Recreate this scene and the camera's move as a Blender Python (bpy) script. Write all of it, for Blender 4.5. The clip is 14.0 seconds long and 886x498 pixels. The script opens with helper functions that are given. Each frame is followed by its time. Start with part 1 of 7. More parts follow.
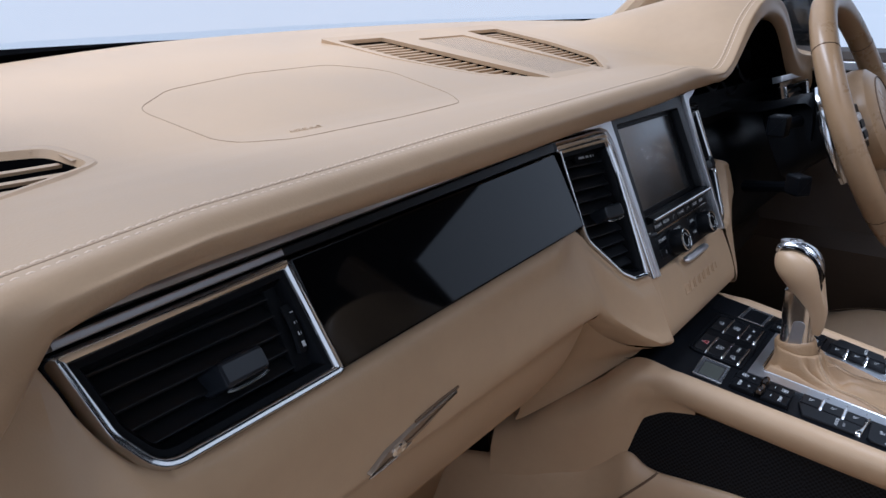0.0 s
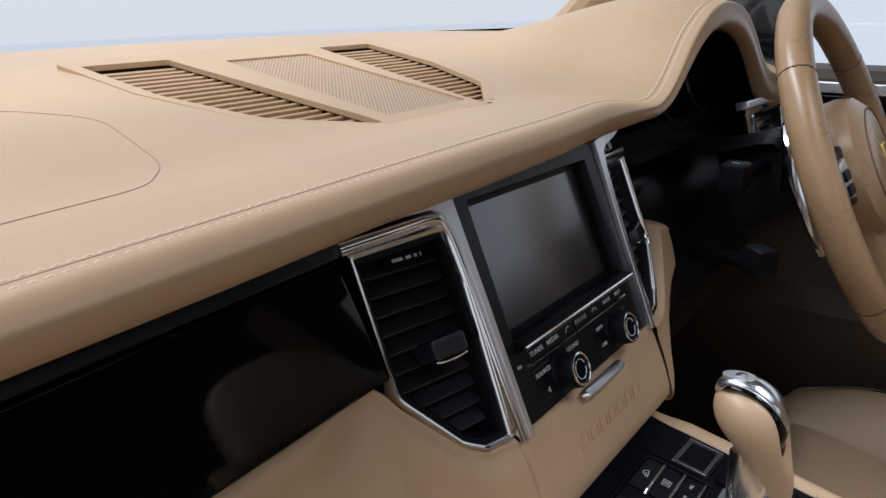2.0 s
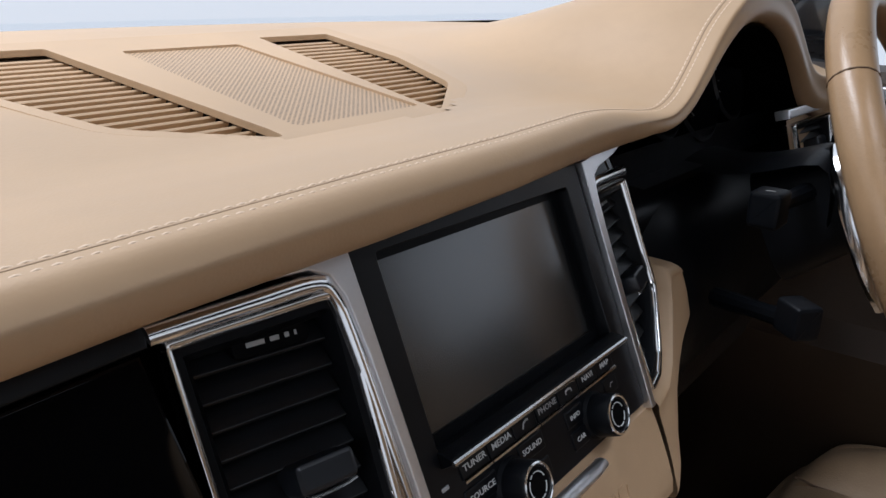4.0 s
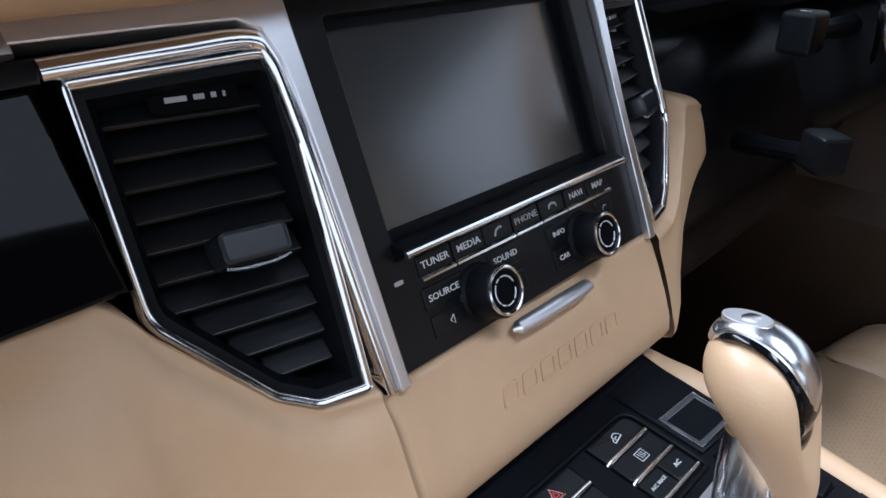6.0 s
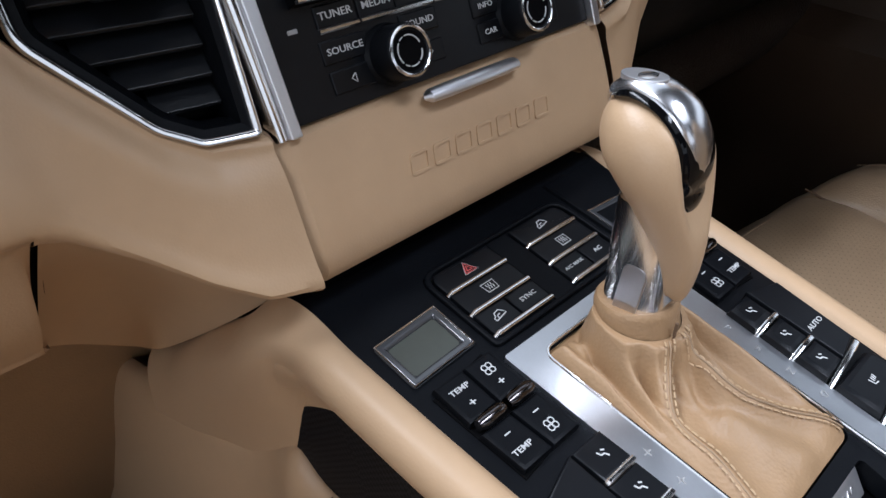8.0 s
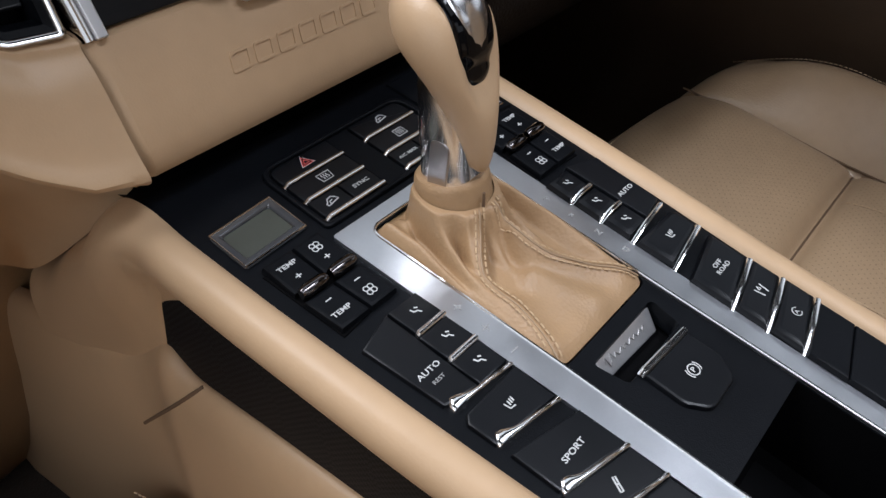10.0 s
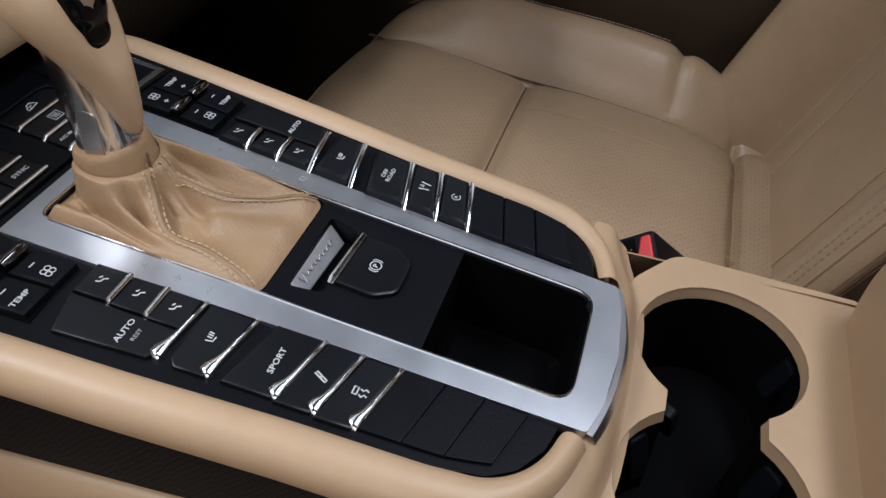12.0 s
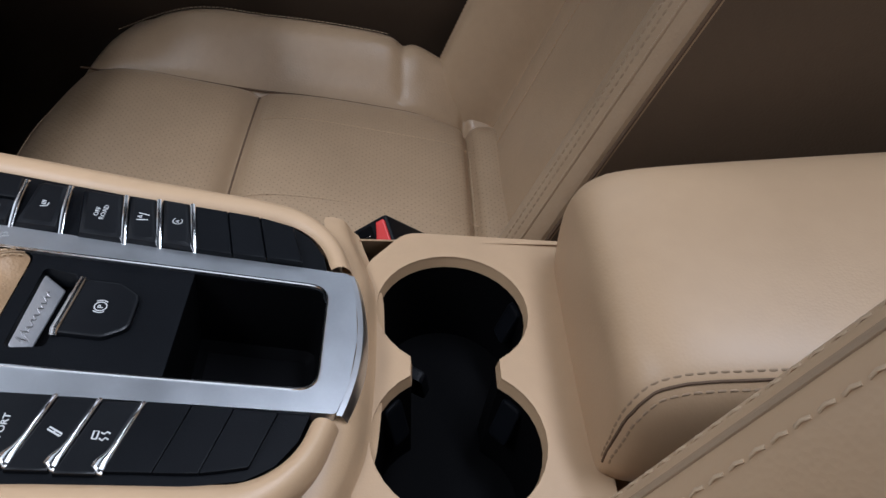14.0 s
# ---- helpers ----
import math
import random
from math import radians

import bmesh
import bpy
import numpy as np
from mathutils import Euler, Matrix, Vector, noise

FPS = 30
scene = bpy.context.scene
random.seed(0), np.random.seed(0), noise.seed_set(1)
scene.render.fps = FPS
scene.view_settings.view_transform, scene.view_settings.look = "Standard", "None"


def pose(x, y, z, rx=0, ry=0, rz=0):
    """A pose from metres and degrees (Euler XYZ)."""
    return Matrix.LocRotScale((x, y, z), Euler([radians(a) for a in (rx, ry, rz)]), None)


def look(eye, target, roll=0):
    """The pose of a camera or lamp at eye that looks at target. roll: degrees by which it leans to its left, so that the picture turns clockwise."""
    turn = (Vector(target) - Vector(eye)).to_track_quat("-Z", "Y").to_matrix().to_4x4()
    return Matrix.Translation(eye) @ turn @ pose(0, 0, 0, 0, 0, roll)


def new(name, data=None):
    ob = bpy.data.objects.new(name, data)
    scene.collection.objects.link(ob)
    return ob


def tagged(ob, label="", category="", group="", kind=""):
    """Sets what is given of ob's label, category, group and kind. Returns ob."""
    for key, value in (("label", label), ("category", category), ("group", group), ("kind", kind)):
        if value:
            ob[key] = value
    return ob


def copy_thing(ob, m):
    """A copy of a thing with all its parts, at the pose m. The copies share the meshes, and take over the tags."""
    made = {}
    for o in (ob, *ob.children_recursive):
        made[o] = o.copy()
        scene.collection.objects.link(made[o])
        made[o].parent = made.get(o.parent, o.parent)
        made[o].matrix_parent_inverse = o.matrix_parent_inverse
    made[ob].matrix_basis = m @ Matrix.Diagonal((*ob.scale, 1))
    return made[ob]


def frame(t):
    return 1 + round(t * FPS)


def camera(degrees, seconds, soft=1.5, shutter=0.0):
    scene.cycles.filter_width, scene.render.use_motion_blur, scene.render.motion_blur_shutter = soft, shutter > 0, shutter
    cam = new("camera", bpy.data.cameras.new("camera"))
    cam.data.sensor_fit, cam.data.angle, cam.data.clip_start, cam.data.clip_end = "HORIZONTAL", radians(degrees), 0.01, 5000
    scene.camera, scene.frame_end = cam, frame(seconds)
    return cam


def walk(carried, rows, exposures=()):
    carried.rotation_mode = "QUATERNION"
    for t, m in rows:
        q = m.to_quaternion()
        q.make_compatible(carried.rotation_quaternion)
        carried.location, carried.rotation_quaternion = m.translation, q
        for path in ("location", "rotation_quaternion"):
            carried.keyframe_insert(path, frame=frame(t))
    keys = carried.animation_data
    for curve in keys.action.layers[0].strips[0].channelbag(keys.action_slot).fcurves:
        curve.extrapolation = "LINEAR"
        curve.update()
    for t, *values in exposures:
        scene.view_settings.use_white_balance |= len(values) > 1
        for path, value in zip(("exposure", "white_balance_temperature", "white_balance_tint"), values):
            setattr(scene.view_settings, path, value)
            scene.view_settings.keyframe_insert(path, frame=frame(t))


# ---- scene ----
cam = camera(62.8, 14.0)
PATH = [
    (0, (-0.003, 0.015, 0.771), (1.522, 1.145, 0.139), 0.4),
    (0.5, (0.071, 0.028, 0.771), (1.593, 1.158, 0.134), 0.1),
    (1, (0.149, 0.024, 0.774), (1.677, 1.148, 0.141), 0.1),
    (1.5, (0.224, 0.037, 0.774), (1.755, 1.157, 0.139), 0.2),
    (2, (0.306, 0.054, 0.777), (1.843, 1.171, 0.153), 0.4),
    (2.2, (0.334, 0.059, 0.777), (1.867, 1.181, 0.152), 0.9),
    (4.3, (0.463, 0.089, 0.762), (1.924, 1.293, 0.116), 0.8),
    (4.5, (0.466, 0.087, 0.755), (1.913, 1.298, 0.09), 0.8),
    (5, (0.472, 0.086, 0.741), (1.883, 1.307, 0.021), 0.8),
    (5.5, (0.481, 0.079, 0.722), (1.863, 1.292, -0.064), 0.9),
    (6, (0.491, 0.067, 0.705), (1.821, 1.278, -0.169), 1.0),
    (6.5, (0.495, 0.059, 0.69), (1.79, 1.245, -0.267), 1.4),
    (7, (0.5, 0.047, 0.679), (1.739, 1.221, -0.364), 1.5),
    (7.5, (0.512, 0.03, 0.674), (1.698, 1.181, -0.452), 1.7),
    (8, (0.516, 0.008, 0.667), (1.648, 1.142, -0.53), 1.5),
    (8.2, (0.518, 0.0, 0.664), (1.635, 1.123, -0.558), 1.5),
    (10.3, (0.533, -0.078, 0.664), (1.686, 0.846, -0.684), -0.5),
    (10.5, (0.534, -0.086, 0.664), (1.719, 0.788, -0.689), -0.3),
    (11, (0.531, -0.099, 0.664), (1.794, 0.64, -0.7), 0.3),
    (11.5, (0.528, -0.112, 0.662), (1.866, 0.474, -0.704), 1.0),
    (12, (0.522, -0.127, 0.666), (1.919, 0.297, -0.7), 1.9),
    (12.5, (0.518, -0.138, 0.669), (1.96, 0.126, -0.691), 2.6),
    (13, (0.513, -0.151, 0.674), (1.979, -0.035, -0.683), 3.3),
    (13.5, (0.511, -0.163, 0.677), (1.984, -0.176, -0.675), 3.9),
    (14, (0.511, -0.168, 0.681), (1.987, -0.284, -0.663), 4.3),
]
EXPOSE = [(0, -.58, 5150, 13), (2.2, -.57, 5750, 12), (5, -.3, 5600, 12), (5.6, .14, 5250, 12), (6.2, .40, 5350, 12), (7, .2, 5400, 12), (8.2, -.15, 5650, 12), (10.5, -.36, 5900, 12), (12, -.52, 5800, 12), (14, -.44, 5550, 12)]
walk(cam, [(t, Matrix.Translation((-0.767, 0, 0)) @ look(eye, target, roll)) for t, eye, target, roll in PATH], EXPOSE)


# ---- light: a bright white showroom round the car ----
world = bpy.data.worlds.new("showroom")
scene.world = world
world.use_nodes = True
bg = world.node_tree.nodes["Background"]
bg.inputs["Color"].default_value = (0.97, 0.98, 0.975, 1)
bg.inputs["Strength"].default_value = 1.15


def area_lamp(name, eye, target, sx, sy, watts, colour=(1, 0.97, 0.93)):
    li = bpy.data.lights.new(name, "AREA")
    li.shape, li.size, li.size_y, li.energy, li.color = "RECTANGLE", sx, sy, watts, colour
    ob = new(name, li)
    ob.matrix_world = look(eye, target)
    return ob


# Unseen lamps added to brighten the dash top, passenger side and console
area_lamp("ceiling_lamp", (-0.8, 1.4, 3.1), (-0.1, 0.5, 0.7), 2.4, 0.6, 110)
area_lamp("ceiling_lamp", (-2.2, -0.5, 2.2), (0.0, 0.2, 0.5), 0.6, 2.4, 20)
area_lamp("ceiling_lamp", (0.25, -1.0, 2.95), (0.0, 0.1, 0.5), 1.8, 0.35, 52, (0.98, 0.98, 1.0))


# ---- materials ----
def material(name, colour, rough=0.5, metal=0.0, grain=0.0, grain_size=0.002, blotch=0.0, blotch_size=0.08,
             coat=0.0, coat_rough=0.05, rough_var=0.0, spec=0.5):
    m = bpy.data.materials.new(name)
    m.use_nodes = True
    nt = m.node_tree
    n, ln = nt.nodes, nt.links
    p = n["Principled BSDF"]
    p.inputs["Base Color"].default_value = (*colour, 1)
    p.inputs["Roughness"].default_value = rough
    p.inputs["Metallic"].default_value = metal
    p.inputs["Coat Weight"].default_value = coat
    p.inputs["Coat Roughness"].default_value = coat_rough
    p.inputs["Specular IOR Level"].default_value = spec
    tc = n.new("ShaderNodeTexCoord")
    if blotch:
        a = n.new("ShaderNodeTexNoise")
        a.inputs["Scale"].default_value = 1 / blotch_size
        a.inputs["Detail"].default_value = 5
        ln.new(tc.outputs["Object"], a.inputs["Vector"])
        b = n.new("ShaderNodeTexNoise")
        b.inputs["Scale"].default_value = 9 / blotch_size
        b.inputs["Detail"].default_value = 3
        ln.new(tc.outputs["Object"], b.inputs["Vector"])
        mix = n.new("ShaderNodeMath")
        mix.operation = "MULTIPLY_ADD"
        mix.inputs[1].default_value = 0.35
        ln.new(b.outputs["Fac"], mix.inputs[0])
        ln.new(a.outputs["Fac"], mix.inputs[2])
        ramp = n.new("ShaderNodeMapRange")
        ramp.inputs["From Min"].default_value = 0.45
        ramp.inputs["From Max"].default_value = 0.9
        ramp.inputs["To Min"].default_value = 1 - blotch
        ramp.inputs["To Max"].default_value = 1 + blotch * 0.6
        ln.new(mix.outputs[0], ramp.inputs["Value"])
        mul = n.new("ShaderNodeVectorMath")
        mul.operation = "SCALE"
        mul.inputs[0].default_value = colour
        ln.new(ramp.outputs["Result"], mul.inputs["Scale"])
        ln.new(mul.outputs["Vector"], p.inputs["Base Color"])
        if rough_var:
            rr = n.new("ShaderNodeMapRange")
            rr.inputs["From Min"].default_value = 0.4
            rr.inputs["From Max"].default_value = 0.95
            rr.inputs["To Min"].default_value = rough - rough_var
            rr.inputs["To Max"].default_value = rough + rough_var
            ln.new(mix.outputs[0], rr.inputs["Value"])
            ln.new(rr.outputs["Result"], p.inputs["Roughness"])
    if grain:
        v = n.new("ShaderNodeTexVoronoi")
        v.inputs["Scale"].default_value = 1 / grain_size
        ln.new(tc.outputs["Object"], v.inputs["Vector"])
        w = n.new("ShaderNodeTexNoise")
        w.inputs["Scale"].default_value = 0.25 / grain_size
        w.inputs["Detail"].default_value = 6
        ln.new(tc.outputs["Object"], w.inputs["Vector"])
        s = n.new("ShaderNodeMath")
        s.operation = "ADD"
        ln.new(v.outputs["Distance"], s.inputs[0])
        ln.new(w.outputs["Fac"], s.inputs[1])
        bump = n.new("ShaderNodeBump")
        bump.inputs["Strength"].default_value = grain
        bump.inputs["Distance"].default_value = grain_size * 0.35
        ln.new(s.outputs[0], bump.inputs["Height"])
        ln.new(bump.outputs["Normal"], p.inputs["Normal"])
    return m


LEATHER = material("tan_leather", (0.49, 0.334, 0.196), 0.42, grain=0.09, grain_size=0.0016, blotch=0.07, blotch_size=0.12, rough_var=0.06)
LEATHER_LOW = material("tan_soft_plastic", (0.478, 0.324, 0.188), 0.46, grain=0.1, grain_size=0.0012, blotch=0.07, blotch_size=0.1, rough_var=0.05)
SEATL = material("worn_tan_seat_leather", (0.43, 0.302, 0.184), 0.31, grain=0.25, grain_size=0.0022, blotch=0.08, blotch_size=0.09, rough_var=0.0)
# brown vinyl, its colour deepened to carry the shade on seat sides
SEATSIDE = material("shaded_brown_tan_vinyl", (0.12, 0.08, 0.049), 0.5, grain=0.3, grain_size=0.002, blotch=0.08)
# brown door leather with the shade beyond the column put into its colour
DOORM = material("brown_door_leather_in_shade", (0.050, 0.033, 0.021), 0.5, grain=0.3, grain_size=0.002, blotch=0.1)
GAITERL = material("ochre_gaiter_leather", (0.36, 0.228, 0.118), 0.48, grain=0.3, grain_size=0.0018, blotch=0.1, blotch_size=0.05, rough_var=0.05)
GTHREAD = material("ochre_thread", (0.46, 0.32, 0.185), 0.7)
WHEELL = material("smooth_brown_leather", (0.37, 0.235, 0.125), 0.3, grain=0.12, grain_size=0.0015, blotch=0.1, blotch_size=0.05, rough_var=0.06)
# dark colour for seam tubes, standing in for the shadow in the creases
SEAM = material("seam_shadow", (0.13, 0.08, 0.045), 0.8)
GAP = material("duct_shade_brown", (0.07, 0.045, 0.028), 0.9)
THREAD = material("tan_thread", (0.50, 0.36, 0.225), 0.7)
SOFTBLACK = material("soft_black_plastic", (0.0040, 0.0047, 0.0062), 0.40, spec=0.11, grain=0.3, grain_size=0.0007, blotch=0.2, blotch_size=0.05, rough_var=0.05)
BLACKTRIM = material("satin_black_plastic", (0.0035, 0.0042, 0.0058), 0.34, spec=0.3, grain=0.08, grain_size=0.0006, blotch=0.15, blotch_size=0.04, rough_var=0.04)
DEEP = material("deep_black", (0.0016, 0.0016, 0.002), 0.7, spec=0.06, grain=0.2, grain_size=0.001)
PIANO = material("piano_black", (0.003, 0.003, 0.0035), 0.04, spec=0.22, blotch=0.1, blotch_size=0.1)
BRUSHED = material("brushed_aluminium", (0.78, 0.78, 0.79), 0.5, metal=1.0, grain=0.15, grain_size=0.0008, blotch=0.06, blotch_size=0.01)
PALETHREAD = material("pale_thread", (0.72, 0.56, 0.41), 0.7)
BLACKCHROME = material("black_chrome", (0.13, 0.12, 0.12), 0.14, metal=1.0, blotch=0.1, blotch_size=0.01)
CHROME = material("chrome", (0.88, 0.88, 0.88), 0.16, metal=1.0, blotch=0.06, blotch_size=0.03, rough_var=0.04)
SATIN = material("satin_aluminium", (0.82, 0.82, 0.84), 0.36, metal=1.0, blotch=0.04, blotch_size=0.02)
POLISHED = material("polished_metal", (0.72, 0.71, 0.70), 0.13, metal=1.0, blotch=0.05, blotch_size=0.03, rough_var=0.03)
TABM = material("grey_black_satin_plastic", (0.012, 0.014, 0.018), 0.28, spec=0.5, grain=0.05, grain_size=0.0006, blotch=0.1, blotch_size=0.02)
SLATM = material("slat_black_plastic", (0.0050, 0.0058, 0.0075), 0.38, spec=0.38, grain=0.1, grain_size=0.0008, blotch=0.2, blotch_size=0.03, rough_var=0.06)
FRAMEM = material("brushed_frame_aluminium", (0.66, 0.68, 0.71), 0.33, metal=1.0, grain=0.1, grain_size=0.0007, blotch=0.05, blotch_size=0.015, rough_var=0.03)
CAPM = material("soft_polished_cap_metal", (0.84, 0.84, 0.86), 0.23, metal=1.0, blotch=0.05, blotch_size=0.02, rough_var=0.03)
FAINT = material("faint_leather_seam", (0.33, 0.23, 0.14), 0.7)
DARKMETAL = material("dark_anodised_strip", (0.50, 0.48, 0.48), 0.36, metal=1.0, blotch=0.05, blotch_size=0.02)
LATCHM = material("tan_tinted_satin_metal", (0.30, 0.235, 0.175), 0.42, metal=0.7, blotch=0.05, blotch_size=0.02)
PRINT = material("white_print", (0.55, 0.56, 0.56), 0.6)
GREYPRINT = material("grey_print", (0.33, 0.33, 0.33), 0.6)
RED = material("red_plastic", (0.62, 0.035, 0.03), 0.4, grain=0.1, grain_size=0.001, blotch=0.08)
HAZARD = material("hazard_red_print", (0.65, 0.10, 0.09), 0.5)
# carpet colour, also laid on the knee panel for footwell shade
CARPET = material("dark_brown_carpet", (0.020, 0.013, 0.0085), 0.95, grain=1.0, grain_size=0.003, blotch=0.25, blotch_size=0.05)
SCREEN = material("screen_glass", (0.012, 0.013, 0.013), 0.27, blotch=0.1, blotch_size=0.04, spec=1.0, coat=1.0, coat_rough=0.17)
LCDFRAME = material("smoked_clear_plastic", (0.05, 0.052, 0.056), 0.1, spec=0.9, blotch=0.1, blotch_size=0.02)
LCD = material("lcd_glass", (0.062, 0.067, 0.055), 0.3, blotch=0.1, blotch_size=0.02)
GOLD = material("worn_gold", (0.75, 0.52, 0.16), 0.3, metal=1.0)
BODY = material("black_body_paint", (0.01, 0.011, 0.013), 0.15, coat=0.8, blotch=0.1)
SHELL = material("dark_headliner", (0.018, 0.018, 0.019), 1.0, spec=0.02, grain=0.4, grain_size=0.002, blotch=0.06)
FLOORM = material("pale_showroom_floor", (0.55, 0.56, 0.57), 0.35, blotch=0.08, blotch_size=0.5, rough_var=0.08)


def woven():
    m = material("black_woven_mesh", (0.008, 0.008, 0.009), 0.6, spec=0.15)
    nt = m.node_tree
    p = nt.nodes["Principled BSDF"]
    tc = nt.nodes.new("ShaderNodeTexCoord")
    ck = nt.nodes.new("ShaderNodeTexChecker")
    ck.inputs["Scale"].default_value = 420
    ck.inputs["Color1"].default_value = (0.012, 0.012, 0.014, 1)
    ck.inputs["Color2"].default_value = (0.0015, 0.0015, 0.0017, 1)
    nt.links.new(tc.outputs["Object"], ck.inputs["Vector"])
    nt.links.new(ck.outputs["Color"], p.inputs["Base Color"])
    b = nt.nodes.new("ShaderNodeBump")
    b.inputs["Distance"].default_value = 0.001
    nt.links.new(ck.outputs["Fac"], b.inputs["Height"])
    nt.links.new(b.outputs["Normal"], p.inputs["Normal"])
    return m


WOVEN = woven()


def dotted(base, name, pitch, radius, dark):
    """A leather or plastic with a regular grid of small punched holes."""
    m = base.copy()
    m.name = name
    nt = m.node_tree
    n, ln = nt.nodes, nt.links
    p = n["Principled BSDF"]
    tc = n.new("ShaderNodeTexCoord")
    sep = n.new("ShaderNodeSeparateXYZ")
    ln.new(tc.outputs["Object"], sep.inputs[0])

    def op(kind, a, b=None, c=None):
        k = n.new("ShaderNodeMath")
        k.operation = kind
        for i, v in enumerate((a, b, c)):
            if v is None:
                continue
            if isinstance(v, (int, float)):
                k.inputs[i].default_value = v
            else:
                ln.new(v, k.inputs[i])
        return k.outputs[0]

    u = op("MULTIPLY", op("ADD", sep.outputs["X"], sep.outputs["Y"]), 0.7071 / pitch)
    v = op("MULTIPLY", op("SUBTRACT", sep.outputs["X"], sep.outputs["Y"]), 0.7071 / pitch)
    fu = op("SUBTRACT", op("FRACT", u), 0.5)
    fv = op("SUBTRACT", op("FRACT", v), 0.5)
    d = op("SQRT", op("ADD", op("MULTIPLY", fu, fu), op("MULTIPLY", fv, fv)))
    hole = op("LESS_THAN", d, radius / pitch)
    mix = n.new("ShaderNodeMix")
    mix.data_type = "RGBA"
    src = p.inputs["Base Color"].links[0].from_socket
    ln.new(hole, mix.inputs[0])
    ln.new(src, mix.inputs[6])
    mix.inputs[7].default_value = (*dark, 1)
    ln.new(mix.outputs[2], p.inputs["Base Color"])
    return m


PERF = dotted(SEATL, "perforated_seat_leather", 0.0056, 0.0006, (0.20, 0.135, 0.075))
SPEAKERM = dotted(LEATHER_LOW, "speaker_grille_plastic", 0.0028, 0.00085, (0.13, 0.085, 0.05))


def glass(name, tint=(1, 1, 1)):
    m = bpy.data.materials.new(name)
    m.use_nodes = True
    nt = m.node_tree
    nt.nodes.clear()
    out = nt.nodes.new("ShaderNodeOutputMaterial")
    tr = nt.nodes.new("ShaderNodeBsdfTransparent")
    tr.inputs["Color"].default_value = (*tint, 1)
    gl = nt.nodes.new("ShaderNodeBsdfGlossy")
    gl.inputs["Roughness"].default_value = 0.02
    fr = nt.nodes.new("ShaderNodeFresnel")
    fr.inputs["IOR"].default_value = 1.45
    mx = nt.nodes.new("ShaderNodeMixShader")
    nt.links.new(fr.outputs[0], mx.inputs[0])
    nt.links.new(tr.outputs[0], mx.inputs[1])
    nt.links.new(gl.outputs[0], mx.inputs[2])
    nt.links.new(mx.outputs[0], out.inputs[0])
    return m


GLASS = glass("window_glass", (0.96, 0.98, 0.99))


# ---- building helpers ----
def finish(ob, mat, bevel=0.0, seg=2, sub=0, angle=35):
    me = ob.data
    if mat:
        me.materials.append(mat)
    me.shade_smooth()
    me.set_sharp_from_angle(angle=radians(angle if not sub else 180))
    if bevel:
        md = ob.modifiers.new("bevel", "BEVEL")
        md.width, md.segments, md.limit_method, md.angle_limit = bevel, seg, "ANGLE", radians(38)
        md.harden_normals = True
        me.set_sharp_from_angle(angle=radians(180))
    if sub:
        md = ob.modifiers.new("sub", "SUBSURF")
        md.levels = md.render_levels = sub
    return ob


def part(name, bm, mat, parent=None, label="", bevel=0.0, seg=2, sub=0, angle=35):
    """A bmesh as ONE mesh object under a thing or a part."""
    bmesh.ops.recalc_face_normals(bm, faces=bm.faces)
    me = bpy.data.meshes.new(name)
    bm.to_mesh(me)
    bm.free()
    ob = new(name, me)
    finish(ob, mat, bevel, seg, sub, angle)
    if parent:
        ob.parent = parent
        ob.matrix_parent_inverse = parent.matrix_world.inverted()
    if label:
        ob["label"] = label
    return ob


def thing(name, label, category, at=(0, 0, 0), group="", kind=""):
    ob = new(name)
    ob.empty_display_size = 0.02
    ob.matrix_world = at if isinstance(at, Matrix) else Matrix.Translation(at)
    bpy.context.view_layer.update()
    return tagged(ob, label, category, group, kind)


def hug(ob, pts, lift=0.0):
    """Points laid on the nearest place of a finished mesh, a little out of it."""
    bpy.context.view_layer.update()
    ev = ob.evaluated_get(bpy.context.evaluated_depsgraph_get())
    inv = ob.matrix_world.inverted()
    out = []
    for p in pts:
        ok, c, n, i = ev.closest_point_on_mesh(inv @ Vector(p))
        out.append(ob.matrix_world @ (c + n * lift))
    return out


def axes(o, x, y):
    """A frame at o with x along x and y near y; z is out of the face."""
    x = Vector(x).normalized()
    z = x.cross(Vector(y)).normalized()
    y = z.cross(x)
    return Matrix(((x[0], y[0], z[0], o[0]), (x[1], y[1], z[1], o[1]), (x[2], y[2], z[2], o[2]), (0, 0, 0, 1)))


def rounded(points, r, n=4):
    """A closed 2D outline with rounded corners; r is one radius or one for each corner."""
    out = []
    k = len(points)
    for i in range(k):
        p = Vector(points[i])
        a, b = Vector(points[i - 1]) - p, Vector(points[(i + 1) % k]) - p
        rr = r[i] if isinstance(r, (list, tuple)) else r
        if rr <= 0:
            out.append(tuple(p))
            continue
        ang = a.angle(b)
        d = min(rr / math.tan(ang / 2), a.length * 0.48, b.length * 0.48)
        p0, p1 = p + a.normalized() * d, p + b.normalized() * d
        for j in range(n + 1):
            s = j / n
            out.append(tuple(p0 * (1 - s) ** 2 + p * 2 * s * (1 - s) + p1 * s * s))
    return out


def rect(x0, y0, x1, y1, r=0.0, n=4):
    return rounded([(x0, y0), (x1, y0), (x1, y1), (x0, y1)], r, n)


